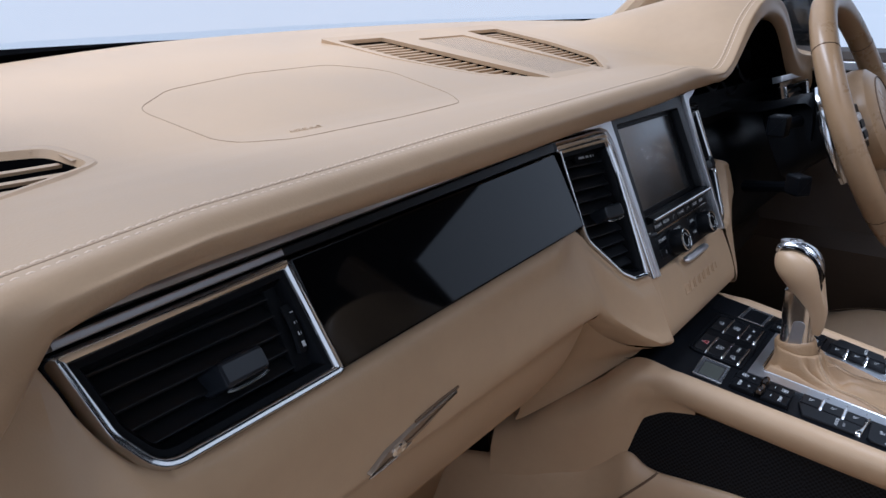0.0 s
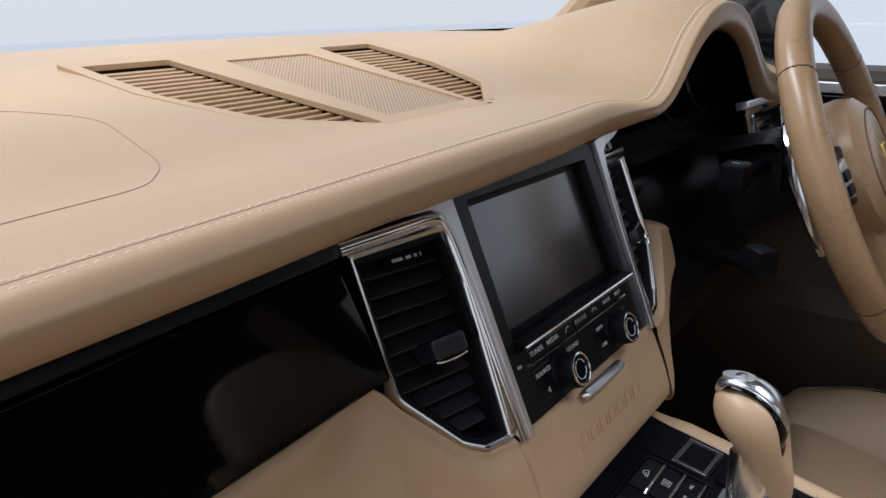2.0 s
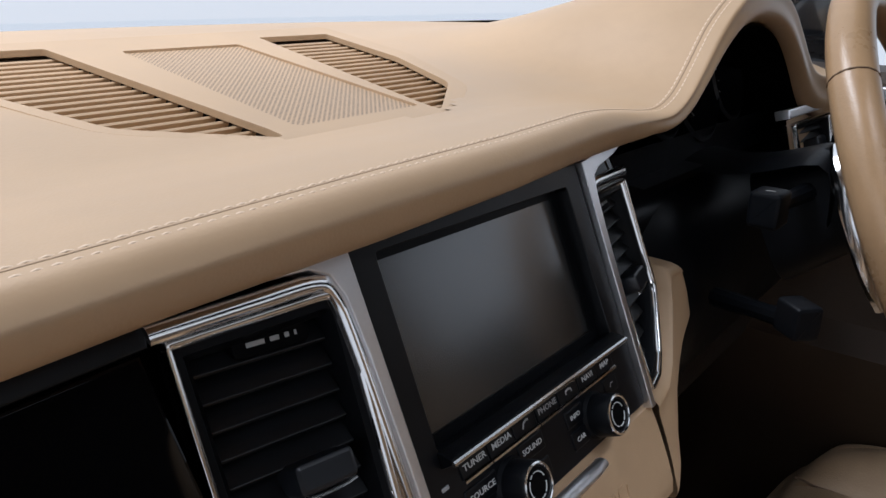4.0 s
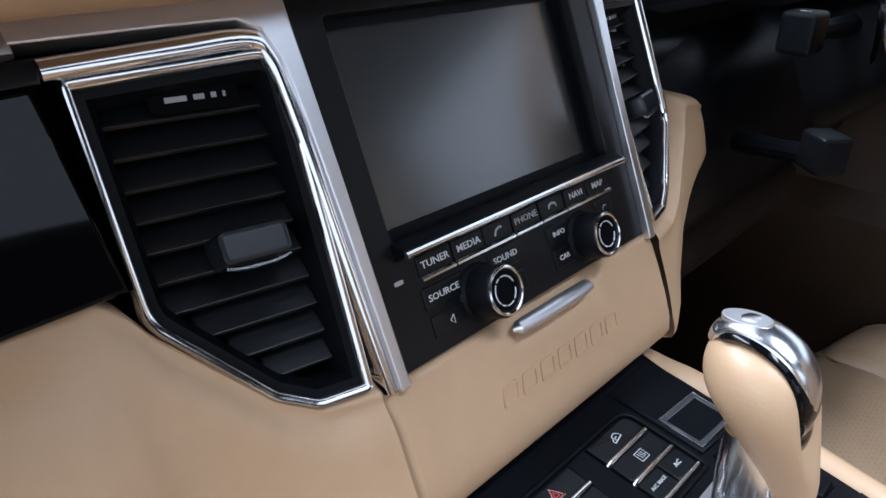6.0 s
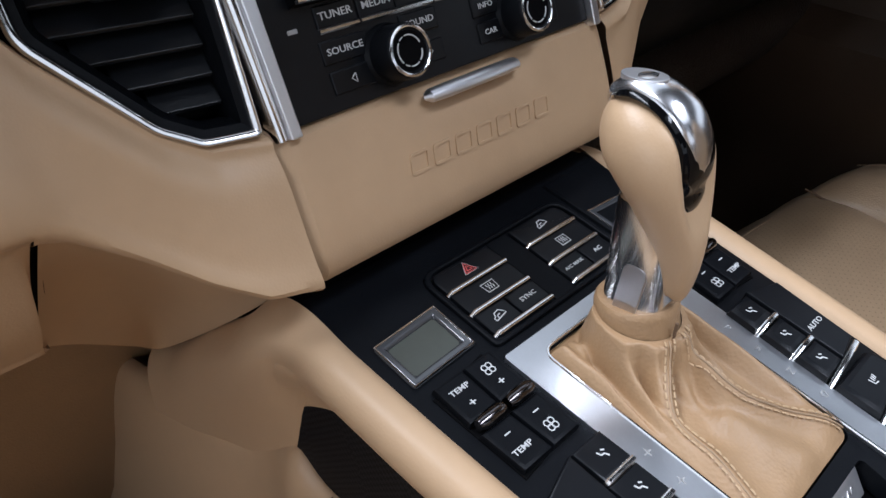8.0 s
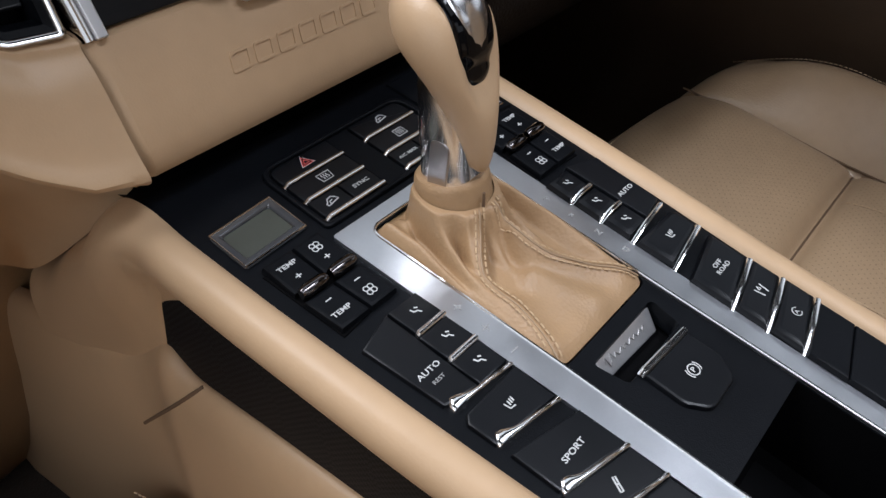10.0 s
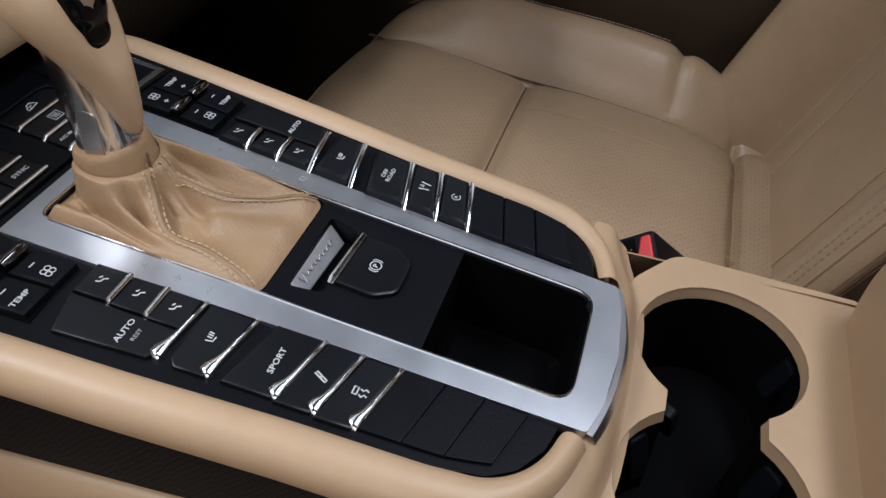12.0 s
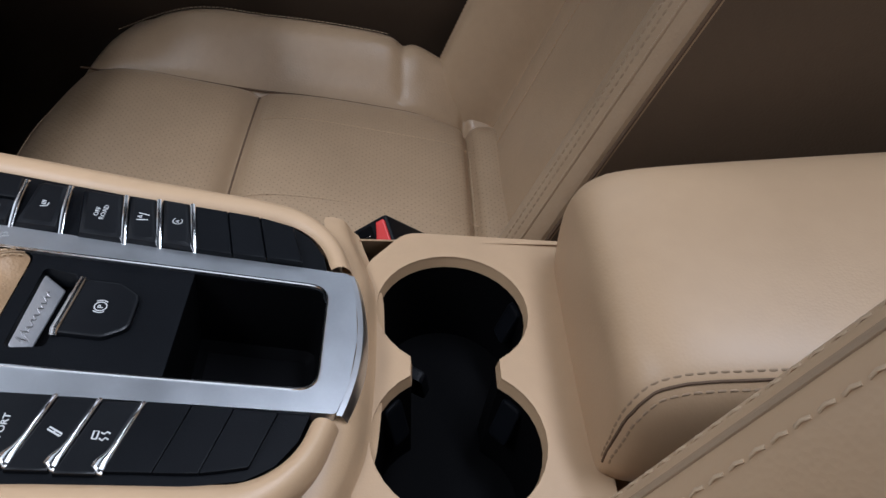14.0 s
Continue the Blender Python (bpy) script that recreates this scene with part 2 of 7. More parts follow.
def inset(outline, d):
    """The outline moved inwards by d (it must run anticlockwise)."""
    k = len(outline)
    out = []
    for i in range(k):
        p, q, s = Vector(outline[i - 1]), Vector(outline[i]), Vector(outline[(i + 1) % k])
        e1, e2 = (q - p), (s - q)
        if e1.length < 1e-7:
            e1 = e2
        if e2.length < 1e-7:
            e2 = e1
        n1 = Vector((-e1.y, e1.x)).normalized()
        n2 = Vector((-e2.y, e2.x)).normalized()
        b = (n1 + n2)
        b = b.normalized() if b.length > 1e-6 else n1
        c = max(b.dot(n1), 0.5)
        out.append(tuple(q + b * d / c))
    return out


def plate(m, outer, holes=(), h0=0.0, h1=0.002, bm=None):
    """A flat plate with holes, between two heights of the frame m."""
    bm = bm or bmesh.new()
    tops = []
    new_edges = []
    for loop in (outer, *holes):
        vs = [bm.verts.new(m @ Vector((x, y, h1))) for x, y in loop]
        new_edges += [bm.edges.new((vs[i - 1], vs[i])) for i in range(len(vs))]
        tops.append(vs)
    if holes:
        fill = bmesh.ops.triangle_fill(bm, edges=new_edges, use_beauty=True, use_dissolve=False)
        faces = [f for f in fill["geom"] if isinstance(f, bmesh.types.BMFace)]
    else:
        faces = [bm.faces.new(tops[0])]
    bots = {}
    for vs in tops:
        for v in vs:
            w = bm.verts.new(v.co - m.to_3x3() @ Vector((0, 0, h1 - h0)))
            bots[v] = w
    for f in faces:
        bm.faces.new([bots[v] for v in reversed(f.verts)])
    for vs in tops:
        for i in range(len(vs)):
            bm.faces.new((vs[i - 1], vs[i], bots[vs[i]], bots[vs[i - 1]]))
    return bm


def dome(m, outline, h0, h1, edge=0.001, crown=0.0, bm=None):
    """A solid button: straight sides from h0, a rounded rim of that width, a top at h1 with a slight crown."""
    bm = bm or bmesh.new()
    rings = []
    for d, h in ((0, h0), (0, h1 - edge), (edge * 0.3, h1 - edge * 0.3), (edge, h1), (edge * 1.12, h1)):
        o = inset(outline, d) if d else outline
        rings.append([bm.verts.new(m @ Vector((x, y, h))) for x, y in o])
    for a, b in zip(rings, rings[1:]):
        for i in range(len(a)):
            bm.faces.new((a[i - 1], a[i], b[i], b[i - 1]))
    bm.faces.new(rings[0][::-1])
    if not crown:
        bm.faces.new(rings[-1])
        return bm
    c = sum((v.co for v in rings[-1]), Vector()) / len(rings[-1]) + m.to_3x3() @ Vector((0, 0, crown))
    cv = bm.verts.new(c)
    t = rings[-1]
    for i in range(len(t)):
        bm.faces.new((t[i - 1], t[i], cv))
    return bm


def grid(rows, bm=None, closed=False):
    """A surface from rows of points."""
    bm = bm or bmesh.new()
    vs = [[bm.verts.new(p) for p in row] for row in rows]
    for a, b in zip(vs, vs[1:]):
        for i in range(len(a) - (0 if closed else 1)):
            j = (i + 1) % len(a)
            bm.faces.new((a[i], a[j], b[j], b[i]))
    return bm


def face_to(ob, place):
    """Turns a sheet so that it faces a place."""
    p = ob.data.polygons[len(ob.data.polygons) // 2]
    if p.normal.dot(Vector(place) - p.center) < 0:
        ob.data.flip_normals()
    return ob


def loft(sections, bm=None, close=True):
    """A solid skin through closed sections, with ends."""
    bm = bm or bmesh.new()
    vs = [[bm.verts.new(p) for p in s] for s in sections]
    for a, b in zip(vs, vs[1:]):
        for i in range(len(a)):
            bm.faces.new((a[i - 1], a[i], b[i], b[i - 1]))
    if close:
        bm.faces.new(vs[0][::-1])
        bm.faces.new(vs[-1])
    return bm


def sweep(path, radius, bm=None, n=8, flat=1.0, closed=False, up=(0, 0, 1)):
    """A tube along points; radius may be a list; flat squashes it along up."""
    bm = bm or bmesh.new()
    path = [Vector(p) for p in path]
    k = len(path)
    secs = []
    for i, p in enumerate(path):
        a = path[i - 1] if (i or closed) else p
        b = path[(i + 1) % k] if (i < k - 1 or closed) else p
        t = (b - a).normalized()
        s = t.cross(Vector(up))
        s = s.normalized() if s.length > 1e-5 else t.orthogonal().normalized()
        u = s.cross(t)
        r = radius[i] if isinstance(radius, (list, tuple)) else radius
        secs.append([p + s * math.cos(q) * r + u * math.sin(q) * r * flat for q in (2 * math.pi * j / n for j in range(n))])
    if closed:
        secs.append(secs[0])
        vs = [[bm.verts.new(p) for p in s] for s in secs[:-1]]
        vs.append(vs[0])
        for a, b in zip(vs, vs[1:]):
            for i in range(n):
                bm.faces.new((a[i - 1], a[i], b[i], b[i - 1]))
        return bm
    return loft(secs, bm)


def ribbon(m, path, widths, h0, h1, soft=0.002, bm=None):
    """A bar with softened edges along a flat path in the frame m."""
    path = [Vector((p[0], p[1])) for p in path]
    secs = []
    for i, p in enumerate(path):
        t = (path[min(i + 1, len(path) - 1)] - path[max(i - 1, 0)]).normalized()
        s = Vector((-t.y, t.x))
        w = np.interp(i, np.linspace(0, len(path) - 1, len(widths)), widths) / 2
        secs.append([m @ Vector((p.x + s.x * d, p.y + s.y * d, h)) for d, h in ((-w, h0), (-w, h1 - soft), (-w + soft * 0.35, h1 - soft * 0.35), (-w + soft, h1), (w - soft, h1), (w - soft * 0.35, h1 - soft * 0.35), (w, h1 - soft), (w, h0))])
    return loft(secs, bm)


def smooth_path(pts, n=8):
    """Catmull-Rom through the points."""
    pts = [Vector(p) for p in pts]
    q = [pts[0] * 2 - pts[1]] + pts + [pts[-1] * 2 - pts[-2]]
    out = []
    for i in range(1, len(q) - 2):
        a, b, c, d = q[i - 1:i + 3]
        for j in range(n):
            t = j / n
            out.append(0.5 * ((2 * b) + (c - a) * t + (2 * a - 5 * b + 4 * c - d) * t * t + (3 * b - a - 3 * c + d) * t ** 3))
    out.append(pts[-1])
    return out


def interp(x, xs, ys):
    return float(np.interp(x, xs, ys))


def words(body, m, size, mat, parent, depth=0.00012, bold=0.0, wide=1.22):
    """Printed characters in the built-in font, centred on the frame m."""
    cu = bpy.data.curves.new("print", "FONT")
    size *= 0.82
    cu.body, cu.size, cu.align_x, cu.align_y, cu.extrude, cu.offset = body, size, "CENTER", "CENTER", depth, bold * 0.35
    cu.resolution_u = 2
    tmp = bpy.data.objects.new("print", cu)
    scene.collection.objects.link(tmp)
    bpy.context.view_layer.update()
    me = bpy.data.meshes.new_from_object(tmp.evaluated_get(bpy.context.evaluated_depsgraph_get()))
    bpy.data.objects.remove(tmp)
    me.transform(m @ Matrix.Diagonal((wide, 1, 1, 1)))
    ob = new("lettering", me)
    me.materials.clear()
    me.materials.append(mat)
    if parent:
        ob.parent = parent
        ob.matrix_parent_inverse = parent.matrix_world.inverted()
    return ob


def strokes(lines, m, width, mat, parent, name="symbol", h=0.0002):
    """A printed symbol from polylines."""
    bm = bmesh.new()
    for ln in lines:
        p3 = [m @ Vector((x, y, h)) for x, y in ln]
        z = m.to_3x3() @ Vector((0, 0, 1))
        sweep(p3, width / 2, bm, n=6, flat=0.35, up=z)
    return part(name, bm, mat, parent)


def stitches(path, pitch, length, radius, mat, parent, up=(0, 0, 1), lift=0.0003, name="stitching"):
    """A row of short thread stitches along a path, one mesh."""
    path = [Vector(p) for p in path]
    d = [0.0]
    for a, b in zip(path, path[1:]):
        d.append(d[-1] + (b - a).length)
    arr = np.array([tuple(p) for p in path])
    bm = bmesh.new()
    u = Vector(up).normalized()
    for k in range(int(d[-1] / pitch)):
        e = []
        for s in (k * pitch, k * pitch + length * 0.5, k * pitch + length):
            e.append(Vector([np.interp(s, d, arr[:, c]) for c in range(3)]))
        e[0] += u * (lift - radius * 0.7)
        e[1] += u * (lift + radius * 0.15)
        e[2] += u * (lift - radius * 0.7)
        sweep(e, radius * 1.25, bm, n=6, flat=0.5, up=up)
    ob = part(name, bm, mat, parent)
    return tagged(ob, kind="stuff")


SLOPE = math.atan(0.14)
CON = axes((0, 0, 0.399), (1, 0, 0), (0, 1, 0.14))
KY = 1 / math.cos(SLOPE)
PCM = axes((0, 0.263, 0.555), (1, 0, 0), (0, 0.44, 1))
KZ = math.hypot(1, 0.44)


def cp(pts):
    """Plan points (x, y) to the console's own frame."""
    return [(x, y * KY) for x, y in pts]


def face(pts):
    """Points (x, z) to the centre stack's own frame."""
    return [(x, (z - 0.555) * KZ) for x, z in pts]


def mirror(pts):
    return [(-x, y) for x, y in reversed(pts)]


# ---- car shell: what closes the cabin ----
def smooth(a, b, x):
    t = min(max((x - a) / (b - a), 0), 1)
    return t * t * (3 - 2 * t)


def box(x0, y0, z0, x1, y1, z1, bm=None):
    bm = bm or bmesh.new()
    v = [bm.verts.new((x, y, z)) for z in (z0, z1) for y in (y0, y1) for x in (x0, x1)]
    for f in ((0, 2, 3, 1), (4, 5, 7, 6), (0, 1, 5, 4), (2, 6, 7, 3), (0, 4, 6, 2), (1, 3, 7, 5)):
        bm.faces.new([v[i] for i in f])
    return bm


tagged(part("ground", box(-9, -9, -0.75, 9, 9, -0.7), FLOORM), "pale polished showroom floor under the car", "floor", kind="structure")
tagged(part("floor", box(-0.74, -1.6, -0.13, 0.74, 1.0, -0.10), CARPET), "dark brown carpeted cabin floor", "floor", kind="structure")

# unseen roof, and pillars
roof_rows = []
for y in np.linspace(0.22, -1.7, 14):
    zc = 1.13 + 0.03 * math.sin((y + 1.7) / 1.92 * math.pi)
    roof_rows.append([(x, y, zc - 0.10 * abs(x / 0.62) ** 3) for x in np.linspace(-0.76, 0.76, 21)])
bm = grid(roof_rows)
# openings added so that outside light and the third lamp reach the cabin
bmesh.ops.delete(bm, geom=[f for f in bm.faces if abs(f.calc_center_median().x) < 0.36 and -0.62 < f.calc_center_median().y < -0.10], context="FACES")
bmesh.ops.delete(bm, geom=[f for f in bm.faces if -0.46 < f.calc_center_median().x < 0.02 and -1.66 < f.calc_center_median().y < -1.12], context="FACES")
roof = part("ceiling", bm, SHELL, sub=0)
md = roof.modifiers.new("solid", "SOLIDIFY")
md.thickness, md.offset = 0.03, 1
tagged(roof, "unseen dark headliner with openings cut for light", "ceiling", kind="structure")


def pillar(name, pts, r, label):
    ob = part(name, sweep(smooth_path(pts, 6), r, n=12, flat=0.55), LEATHER)
    return tagged(ob, label, "pillar", kind="structure")


for s in (-1, 1):
    pillar("trim_pillar_front", [(s * 0.69, 0.70, 0.69), (s * 0.68, 0.58, 0.80), (s * 0.65, 0.40, 0.95), (s * 0.60, 0.2, 1.07)], 0.045,
           "tan trimmed windscreen pillar beside the dashboard")
    if s > 0:
        pillar("trim_pillar_middle", [(s * 0.72, -0.52, 0.2), (s * 0.71, -0.56, 0.6), (s * 0.62, -0.62, 1.07)], 0.07, "tan trimmed door pillar")

# unseen rear of the cabin: bench, and black walls added to block light
bench = []
for y, z in ((-0.78, 0.22), (-0.80, 0.27), (-0.95, 0.26), (-1.12, 0.24), (-1.18, 0.30), (-1.25, 0.55), (-1.30, 0.74), (-1.36, 0.78), (-1.44, 0.76)):
    bench.append([(x, y, z) for x in np.linspace(-0.68, 0.68, 12)])
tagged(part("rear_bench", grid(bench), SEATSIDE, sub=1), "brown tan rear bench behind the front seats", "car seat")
tagged(part("wall_back", box(-0.74, -1.72, -0.1, 0.74, -1.68, 0.70), DEEP), "unseen black panel closing the cabin's rear", "wall", kind="structure")
for s in (-1, 1):
    nm = "wall_left" if s < 0 else "wall_right"
    tagged(part(nm, box(s * 0.74 - 0.02, -1.7, -0.12, s * 0.74 + 0.02, -0.6 if s < 0 else -0.53, 1.08), DEEP), "unseen black panel blocking light at the cabin's side", "wall", kind="structure")

# unseen panel added to keep low light off the passenger side
tagged(part("door_2", grid([[(-0.90 - 0.03 * math.sin(3 * k), 0.66 - 1.26 * k, z) for k in np.linspace(0, 1, 6)] for z in (-0.2, 0.1, 0.36, 0.42)]), SEATSIDE), "unseen brown panel blocking light at the passenger side", "door", kind="structure")

# windscreen and its dark lower band
ws = [[(x, 0.765 - 0.4 * x * x - 0.55 * k, 0.735 + 0.02 * x + 0.36 * k) for x in np.linspace(-0.72, 0.72, 25)] for k in np.linspace(0, 1, 8)]
wsg = part("window_1", grid(ws), GLASS)
wsg.visible_shadow = False
face_to(wsg, (0, 0, 0.7))
tagged(wsg, "clear sloping windscreen glass", "windscreen", kind="structure")
band = [[(x, 0.763 - 0.4 * x * x - 0.55 * k, 0.7345 + 0.02 * x + 0.36 * k) for x in np.linspace(-0.72, 0.72, 49)] for k in (-0.03, 0.022)]
tagged(part("windscreen_seal", grid(band), DEEP), "black windscreen edge band above the dashboard", "seal", kind="structure")

# driver's door with a window
door = thing("door_1", "tan and dark brown driver door with armrest", "door", (0.76, 0.1, 0.2), kind="structure")
rows = []
for y in np.linspace(0.86, -0.62, 24):
    r = []
    for x, z in ((0.70, -0.1), (0.705, 0.10), (0.69, 0.22), (0.66, 0.30), (0.655, 0.36), (0.70, 0.385), (0.715, 0.48), (0.70, 0.60), (0.705, 0.690), (0.716, 0.702), (0.75, 0.708), (0.80, 0.70)):
        r.append((x + 0.02 * smooth(0.2, 0.8, y), y, z))
    rows.append(r)
part("door_panel", grid(rows), DOORM, door, "brown leather door lining, colour darkened for shade")
bm = box(0.695, -0.55, 0.670, 0.707, 0.62, 0.686)
part("trim_strip", bm, SATIN, door, "satin metal strip", bevel=0.002)
part("dark_inlay", box(0.696, -0.55, 0.60, 0.708, 0.60, 0.668), PIANO, door, bevel=0.002)
pane = part("pane", grid([[(0.79 - 0.16 * k, y, 0.706 + 0.35 * k) for y in np.linspace(0.55 - 0.3 * k, -0.5, 8)] for k in np.linspace(0, 1, 4)]), GLASS, door)
pane.visible_shadow = False
face_to(pane, (0, 0, 0.8))
# mirror outside the driver's window
mir = thing("door_mirror", "black exterior door mirror seen through the side window", "mirror", (0.98, 0.42, 0.76))
MC = Vector((0.985, 0.40, 0.768))
MRM = Matrix.Translation(MC) @ Matrix.Rotation(radians(14), 4, "Z")


def mirror_ring(d, rx, rz, n=32):
    return [MRM @ Vector((rx * math.copysign(abs(math.cos(a)) ** 0.6, math.cos(a)), d, rz * math.copysign(abs(math.sin(a)) ** 0.7, math.sin(a)))) for a in np.linspace(0, 2 * math.pi, n, endpoint=False)]


part("housing", loft([mirror_ring(*q) for q in ((-0.052, 0.118, 0.078), (-0.062, 0.126, 0.086), (-0.058, 0.134, 0.093), (-0.03, 0.136, 0.094), (0.03, 0.12, 0.082), (0.07, 0.08, 0.056), (0.085, 0.02, 0.015))]), BODY, mir)
part("mirror_glass", loft([mirror_ring(-0.0535, 0.114, 0.074), mirror_ring(-0.0545, 0.112, 0.072)]), CHROME, mir, "mirror glass")
part("mirror_foot", sweep([(0.80, 0.44, 0.70), (0.86, 0.43, 0.705), (0.90, 0.42, 0.715)], 0.026, n=10), BODY, mir)
part("quarter_trim", grid([[(0.785 - 0.10 * k, 0.42 + 0.16 * k * (1 - u) - 0.10 * u * (1 - k) + 0.02 * u, 0.705 + 0.20 * k * (1 - 0.3 * u)) for k in np.linspace(0, 1, 6)] for u in np.linspace(0, 1, 4)]), BLACKTRIM, door, "black mirror triangle")


# ---- dashboard ----
def stitch_y(x):
    return interp(x, (-0.74, -0.68, -0.6, -0.5, -0.4, -0.3, -0.2, -0.1, 0, 0.16, 0.3, 0.45, 0.6, 0.74), (0.235, 0.258, 0.273, 0.278, 0.284, 0.288, 0.292, 0.296, 0.298, 0.310, 0.311, 0.304, 0.302, 0.28))


HOOD_X = (0.20, 0.235, 0.262, 0.29, 0.325, 0.37, 0.42, 0.47, 0.52, 0.56, 0.60, 0.64)
HOOD_Z = (0.0, 0.003, 0.022, 0.050, 0.078, 0.096, 0.096, 0.084, 0.055, 0.028, 0.008, 0.0)


def hood(x):
    return interp(x, HOOD_X, HOOD_Z)


def hood_s(x):
    return sum(hood(x + d) for d in (-0.02, -0.01, 0, 0.01, 0.02)) / 5


def low_edge(x):
    if x < 0.2:
        y = interp(x, (-0.74, -0.66, -0.53, -0.4, -0.2, 0, 0.1, 0.2), (0.24, 0.262, 0.277, 0.282, 0.291, 0.302, 0.306, 0.309))
        z = interp(x, (-0.74, -0.71, -0.692, -0.682, -0.670, -0.63, -0.4, -0.3, -0.2, -0.1, 0, 0.08, 0.2), (0.612, 0.628, 0.640, 0.650, 0.662, 0.668, 0.668, 0.670, 0.673, 0.673, 0.6755, 0.6785, 0.680))
        return y, z + hood_s(x)
    return interp(x, (0.2, 0.53, 0.66, 0.74), (0.309, 0.301, 0.297, 0.285)), interp(x, (0.2, 0.26, 0.36, 0.53, 0.66, 0.685, 0.71, 0.74), (0.680, 0.674, 0.664, 0.6615, 0.650, 0.632, 0.606, 0.585)) + hood_s(x)


def dash_z(x, y):
    """The height of the dashboard's top at a place."""
    ys = stitch_y(x)
    far = interp(y, (0.25, 0.30, 0.335, 0.40, 0.587, 0.70, 0.82), (0.676, 0.685, 0.691, 0.702, 0.733, 0.743, 0.746))
    near = interp(y, (0.22, 0.25, 0.285, 0.31, 0.335, 0.36, 0.38, 0.40, 0.587, 0.70, 0.82), (0.700, 0.7022, 0.7042, 0.7052, 0.7048, 0.7026, 0.7018, 0.7032, 0.733, 0.743, 0.746))
    w = smooth(0.08, 0.28, x)
    k = 1 - smooth(0.02, 0.34, y - ys)
    return near * (1 - w) + far * w + 0.022 * x + hood_s(x) * k


def dash_pt(x, y, h=0.0):
    return Vector((x, y, dash_z(x, y) + h))


DEF_OUT = [(-0.142, 0.438), (-0.066, 0.380), (0.066, 0.380), (0.142, 0.430), (0.184, 0.53), (0.186, 0.64), (-0.176, 0.63), (-0.172, 0.53)]


def in_poly(x, y, poly):
    c = False
    for i in range(len(poly)):
        (x0, y0), (x1, y1) = poly[i - 1], poly[i]
        if (y0 > y) != (y1 > y) and x < (x1 - x0) * (y - y0) / (y1 - y0) + x0:
            c = not c
    return c


dash = thing("dashboard", "tan leather dashboard with stitched front roll", "dashboard", (0, 0.45, 0.55))
xs = np.concatenate([np.linspace(-0.74, -0.17, 58), np.linspace(-0.16, 0.16, 65), np.linspace(0.17, 0.74, 72)])
ts = np.concatenate([np.linspace(0, 0.3, 7), np.linspace(0.33, 1, 44)])
rows = []
for x in xs:
    ys = stitch_y(x)
    yf = 0.745 - 0.4 * x * x
    row = [dash_pt(x, yf, -0.03)] + [dash_pt(x, yf + (ys - yf) * t) for t in ts]
    ly, lz = low_edge(x)
    s = row[-1]
    w = smooth(0.10, 0.26, x)
    near = ((ys, s.z), (ys - 0.0075, s.z - 0.0016), (ys - 0.0135, s.z - 0.0072), (ys - 0.0155, s.z * 0.55 + lz * 0.45), (ys - 0.0105, lz + 0.0045), (ly, lz), (ly + 0.03, lz + 0.003))
    far = ((ys, s.z), (ys - 0.007, s.z - 0.0013), (ys - 0.013, s.z - 0.0028), (ly - 0.011, s.z * 0.66 + lz * 0.34), (ly - 0.013, s.z * 0.28 + lz * 0.72), (ly - 0.001, lz), (ly + 0.03, lz + 0.003))
    b = [Vector((x, a[0] * (1 - w) + c[0] * w, a[1] * (1 - w) + c[1] * w)) for a, c in zip(near, far)]
    row += smooth_path(b, 5)[1:]
    rows.append(row)
bm = grid(rows)
side_vents = [[(-0.578, 0.395), (-0.585, 0.425), (-0.62, 0.433), (-0.69, 0.425), (-0.71, 0.39), (-0.69, 0.358), (-0.64, 0.366)]]
doomed = []
for f in bm.faces:
    c = f.calc_center_median()
    if c.z > 0.66 and c.y > 0.3 and (in_poly(c.x, c.y, [(x * 0.96, 0.51 + (y - 0.51) * 0.95) for x, y in DEF_OUT]) or any(in_poly(c.x, c.y, [(-0.645 + (a + 0.645) * 1.08, 0.396 + (b - 0.396) * 1.16) for a, b in p]) for p in side_vents)):
        doomed.append(f)
bmesh.ops.delete(bm, geom=doomed, context="FACES")
part("pad", bm, LEATHER, dash, "smooth tan leather pad")

# black sheets added to stop outside light showing through the trim gaps
part("core", grid([[(x, y + 0.02 * (abs(x) > 0.3), z) for x in np.linspace(-0.72, 0.225, 30)] for y, z in ((0.36, 0.668), (0.335, 0.65), (0.312, 0.585), (0.30, 0.55), (0.30, 0.47))]), DEEP, dash, "black backing added behind the trim")
part("cowl", grid([[(x, 0.78 - 0.4 * x * x, z) for x in np.linspace(-0.74, 0.74, 12)] for z in (0.735, 0.5, 0.2)]), DEEP, dash)
# seam and twin stitching along the front roll
line = [dash_pt(x, stitch_y(x) + 0.001, 0.0) for x in np.linspace(-0.72, 0.60, 160)]
part("seam", sweep([p + Vector((0, 0, -0.0004)) for p in line], 0.0007, n=6), FAINT, dash)
for d in (-0.0031, 0.0033):
    stitches([dash_pt(x, stitch_y(x) + d, 0.0) if d > 0 else dash_pt(x, stitch_y(x), 0.0) + Vector((0, d, -0.0006)) for x in np.linspace(-0.70, 0.60, 160)], 0.0056, 0.0044, 0.00050, PALETHREAD, dash, lift=0.0001)
# airbag cover outline
ab = rounded([(-0.497, 0.475), (-0.494, 0.385), (-0.462, 0.358), (-0.36, 0.356), (-0.272, 0.366), (-0.24, 0.40), (-0.222, 0.49), (-0.262, 0.53), (-0.36, 0.53), (-0.45, 0.51)], [0.03, 0.04, 0.03, 0.06, 0.045, 0.05, 0.04, 0.04, 0.06, 0.05], 8)
